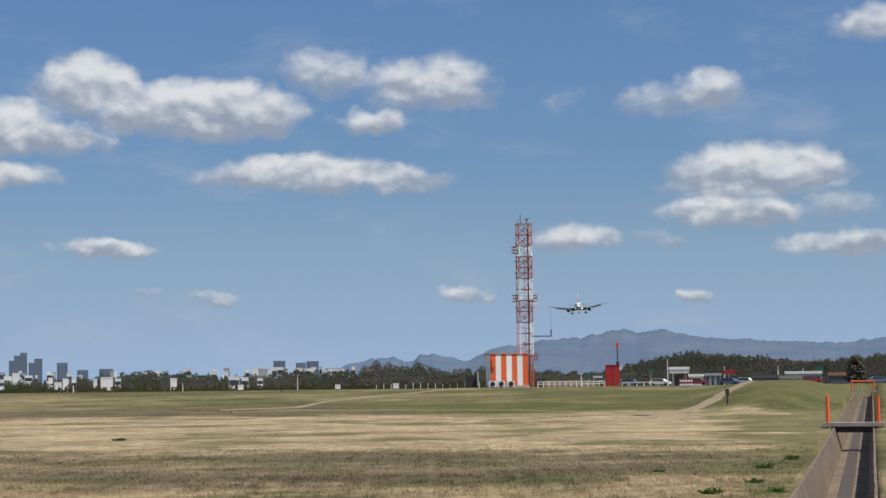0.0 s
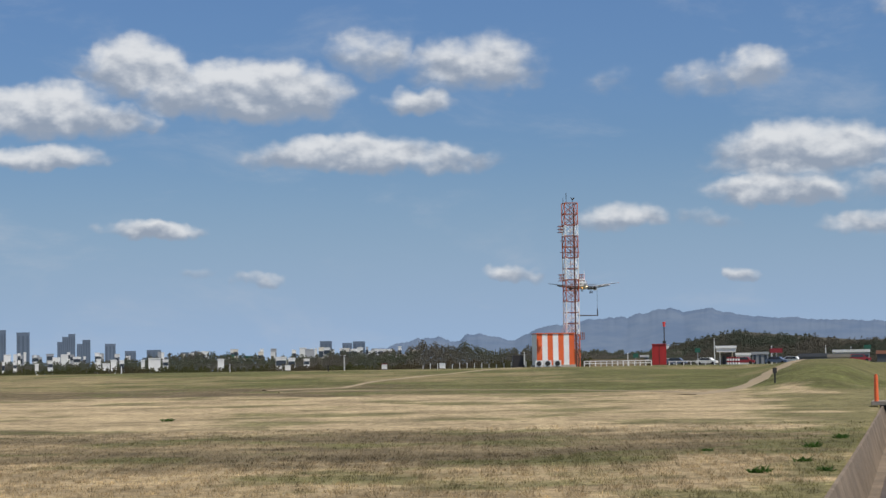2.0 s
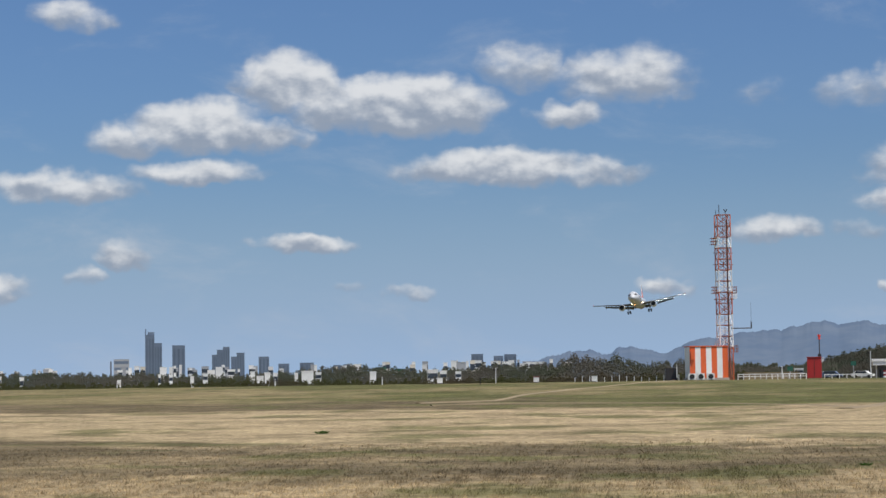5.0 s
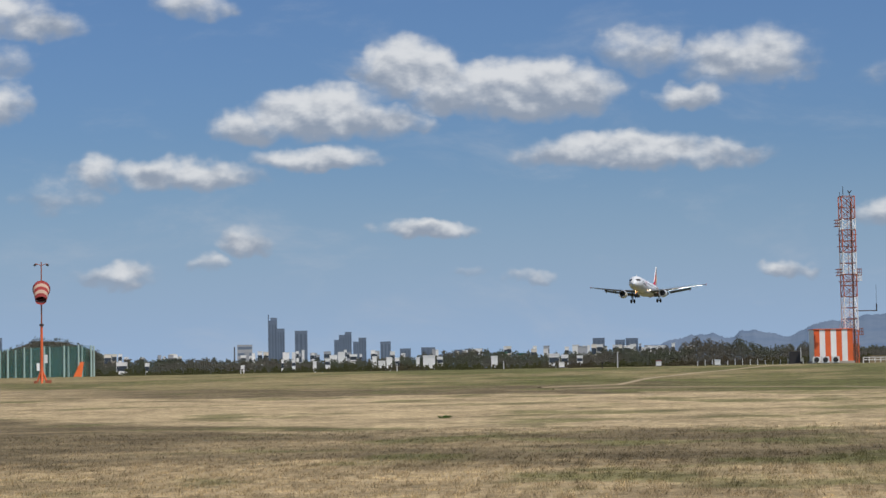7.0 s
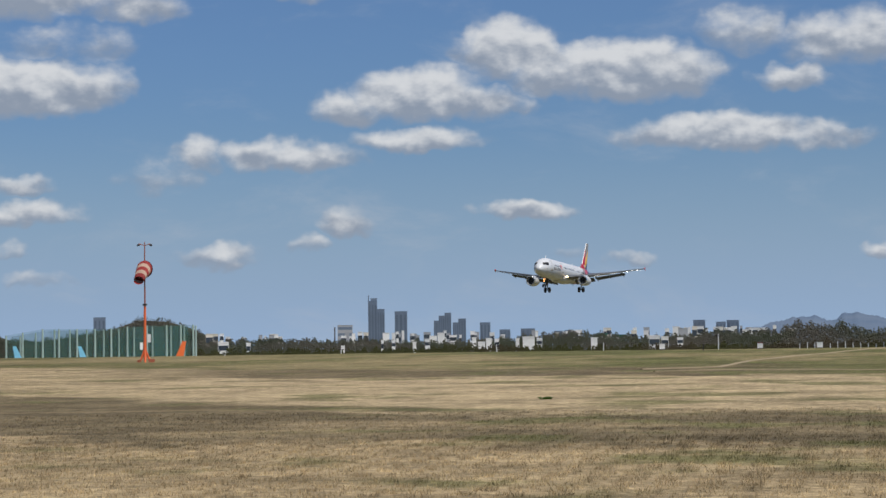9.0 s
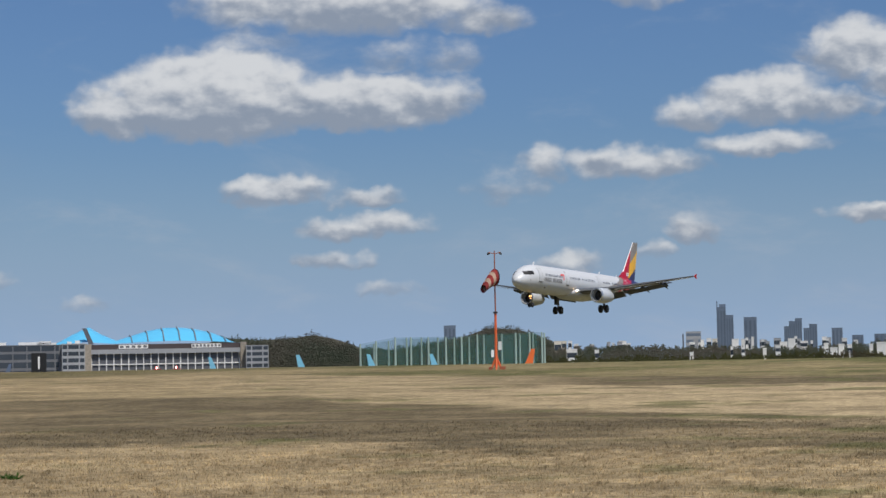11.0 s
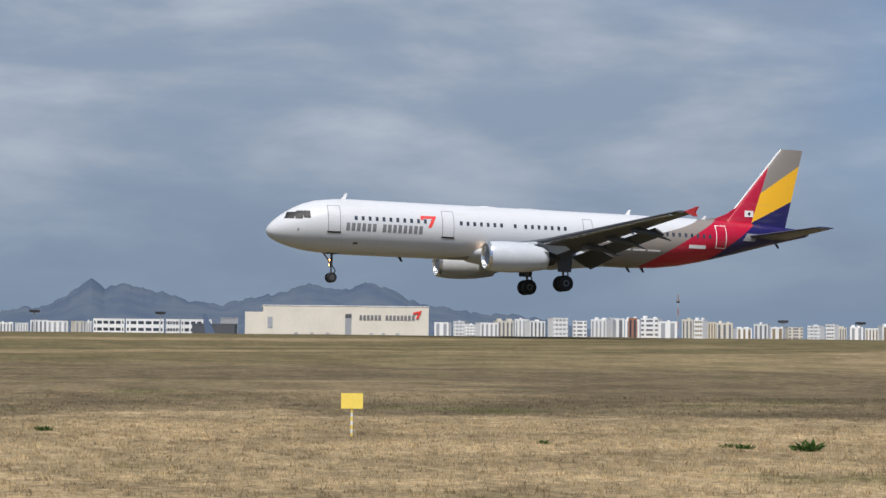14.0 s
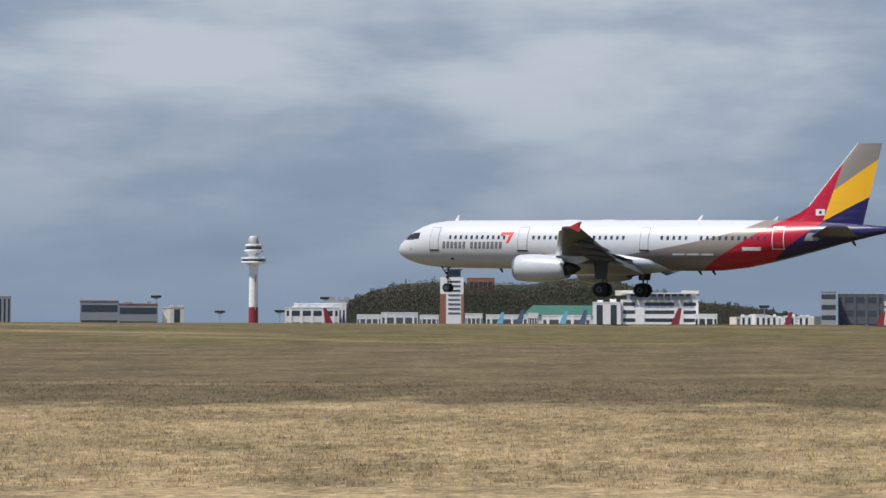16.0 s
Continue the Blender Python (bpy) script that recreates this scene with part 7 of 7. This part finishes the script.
        for x in (-1.35, 1.35):
            part("wheel", rods(((x, -0.02, 0.33), (x, 0.22, 0.33), 0.33)), M["rubber"], t)
    # dark conifer at the road
    d, az = 210, 11.62
    p = bearing(az, d)
    t = thing("conifer", stand(az, d, 0, 0.0), "dense dark green conifer by the road", "tree")
    part("trunk", rods(((0, 0, 0), (0, 0, 1.5), 0.14, 0.08)), M["rust"], t)
    rng = random.Random(8)
    spots = []
    for _ in range(260):
        f = rng.random()
        a, r = rng.uniform(0, 6.28), (1.25 - 0.85 * f) * rng.uniform(0.3, 1.0) * (0.6 if f < 0.08 else 1)
        spots.append((r * math.cos(a), r * math.sin(a), 0.25 + 2.6 * f, rng.uniform(0.12, 0.26)))
    c = clumps("crown", spots, M["woods"], "", "", t, "", 3)


roadside()


def strip(name, az_d, wide, label, mat="dirt"):
    """A worn track that follows the ground."""
    pts = [bearing(a, d) for a, d in az_d]
    verts, faces = [], []
    line = []
    for p, q in zip(pts, pts[1:]):
        k = max(2, int((q - p).length / 1.2))
        line += [p + (q - p) * (i / k) for i in range(k)]
    line.append(pts[-1])
    for i, p in enumerate(line):
        t = (line[min(i + 1, len(line) - 1)] - line[max(i - 1, 0)]).normalized()
        side = Vector((-t.y, t.x, 0))
        for f in (-0.5, -0.17, 0.17, 0.5):
            w = wide * (1 + 0.5 * noise.noise((i * 0.35, f * 3, len(line))))
            v = p + side * (f * w)
            verts.append((v.x, v.y, ground_z(v.x, v.y) + (0.03 if abs(f) < 0.3 else -0.02)))
    for i in range(len(line) - 1):
        faces += [(4 * i + k, 4 * i + k + 1, 4 * i + k + 5, 4 * i + k + 4) for k in range(3)]
    return tagged(raw(name, verts, faces, M[mat], smooth=True), label, "track", kind="structure")


strip("track", [(5.6, 80), (6.6, 84), (7.4, 92), (8.3, 112), (9.3, 150)], 1.4, "bare sandy track over the grass bank")
strip("track", [(-6.4, 96), (-4.2, 100), (-3.3, 112), (-1.0, 135), (0.9, 168)], 0.6, "pale gravel track across the grass")
strip("track", [(-6.0, 92), (-4.0, 94), (-2.0, 93), (2.0, 91), (6.0, 82)], 0.4, "narrow worn footpath in the grass")


# ---- grass ----
def blades():
    """Single blades and tufts over the near field."""
    rng = np.random.default_rng(7)
    parts = []
    for r0, r1, dens, hh, ww in ((22, 40, 240, 0.06, 0.0065), (40, 54, 70, 0.055, 0.009)):
        n = int(dens * (radians(148) / 2) * (r1 * r1 - r0 * r0))
        r = np.sqrt(rng.uniform(r0 * r0, r1 * r1, n))
        a = np.radians(rng.uniform(-133, 15, n))
        # drawn together into tufts
        x, y = r * np.sin(a), r * np.cos(a)
        cx, cy = np.round(x / 0.55) * 0.55, np.round(y / 0.55) * 0.55
        jx = np.sin(cx * 12.9898 + cy * 78.233) * 43758.5453
        pull = 0.5 * (jx - np.floor(jx))
        x, y = x + (cx + 0.2 * np.sin(jx) - x) * pull, y + (cy + 0.2 * np.cos(jx) - y) * pull
        h = hh * rng.uniform(0.35, 1.5, n) * (0.7 + 0.8 * pull)
        parts.append((x, y, h, np.full(n, ww)))
    x, y, h, w = (np.concatenate(k) for k in zip(*parts))
    side = (x - DITCH_LEFT[0] - DITCH_LEFT[2] * (y - DITCH_LEFT[1])) * 0.978
    keep = ~((side > -0.2) & (side < DITCH_WIDE + 0.25) & (y > 0))
    x, y, h, w = x[keep], y[keep], h[keep], w[keep]
    n = len(x)
    z = np.array([ground_z(float(p), float(q)) for p, q in zip(x, y)]) - 0.01
    t = rng.uniform(0, 2 * np.pi, n)
    lean = h * rng.uniform(0.1, 0.9, n)
    b = rng.uniform(0, 2 * np.pi, n)
    v = np.empty((n, 3, 3))
    v[:, 0] = np.stack([x - w * np.cos(t), y - w * np.sin(t), z], 1)
    v[:, 1] = np.stack([x + w * np.cos(t), y + w * np.sin(t), z], 1)
    v[:, 2] = np.stack([x + lean * np.cos(b), y + lean * np.sin(b), z + h], 1)
    me = bpy.data.meshes.new("grass")
    me.vertices.add(3 * n)
    me.vertices.foreach_set("co", v.reshape(-1))
    me.loops.add(3 * n)
    me.loops.foreach_set("vertex_index", np.arange(3 * n, dtype=np.int32))
    me.polygons.add(n)
    me.polygons.foreach_set("loop_start", np.arange(0, 3 * n, 3, dtype=np.int32))
    me.update()
    me.validate()
    me.materials.append(M["blade"])
    tagged(new("grass", me), "short dry grass blades in tufts over the field", "grass", kind="stuff")


def weed(az, d, size, seed):
    rng = random.Random(seed)
    t = thing("weed_clump", stand(az, d, 0, 0.02), "dark green leafy weed clump in dry grass", "weed", "green weeds")
    bm = bmesh.new()
    for _ in range(70):
        a, l = rng.uniform(0, 6.28), size * rng.uniform(0.4, 1.0)
        up = rng.uniform(0.25, 1.0)
        b = Vector((rng.uniform(-0.4, 0.4) * size, rng.uniform(-0.4, 0.4) * size, 0))
        q = b + Vector((math.cos(a) * l * 0.6, math.sin(a) * l * 0.6, l * 0.55 * up))
        s = Vector((-math.sin(a), math.cos(a), 0)) * size * 0.07
        m = b.lerp(q, 0.55) + Vector((0, 0, size * 0.06))
        vs = [bm.verts.new(k) for k in (b, m + s, q, m - s)]
        bm.faces.new(vs)
    part("leaf_rosette", bm, M["weed"], t)


for i, (az, d, s) in enumerate(((-53.23, 32.3, 0.42), (-54.9, 32.6, 0.24), (-55.4, 32.9, 0.2), (7.4, 32.6, 0.3), (8.6, 36, 0.25), (9.2, 33, 0.24), (6.0, 40, 0.2), (8.9, 41, 0.3), (9.7, 45, 0.3), (13.0, 34, 0.35), (13.6, 40, 0.35), (12.9, 48, 0.4), (13.9, 55, 0.4), (-74.4, 36.0, 0.25), (-33.9, 33.5, 0.26), (-36.4, 31.8, 0.22), (-9.1, 62, 0.3), (-60.5, 33, 0.2))):
    weed(az, d, s, i)
blades()


def motions():
    walk(HOOP, [(t, pose(0, 0, SOCK_H * 0.83, 0, 0, a)) for t, a in HOOP_ROWS])
    walk(AIRLINER, [(t, pose(x, y, z, roll, -pitch, 90 - heading)) for t, x, y, z, roll, pitch, heading in AIRLINER_ROWS])


motions()
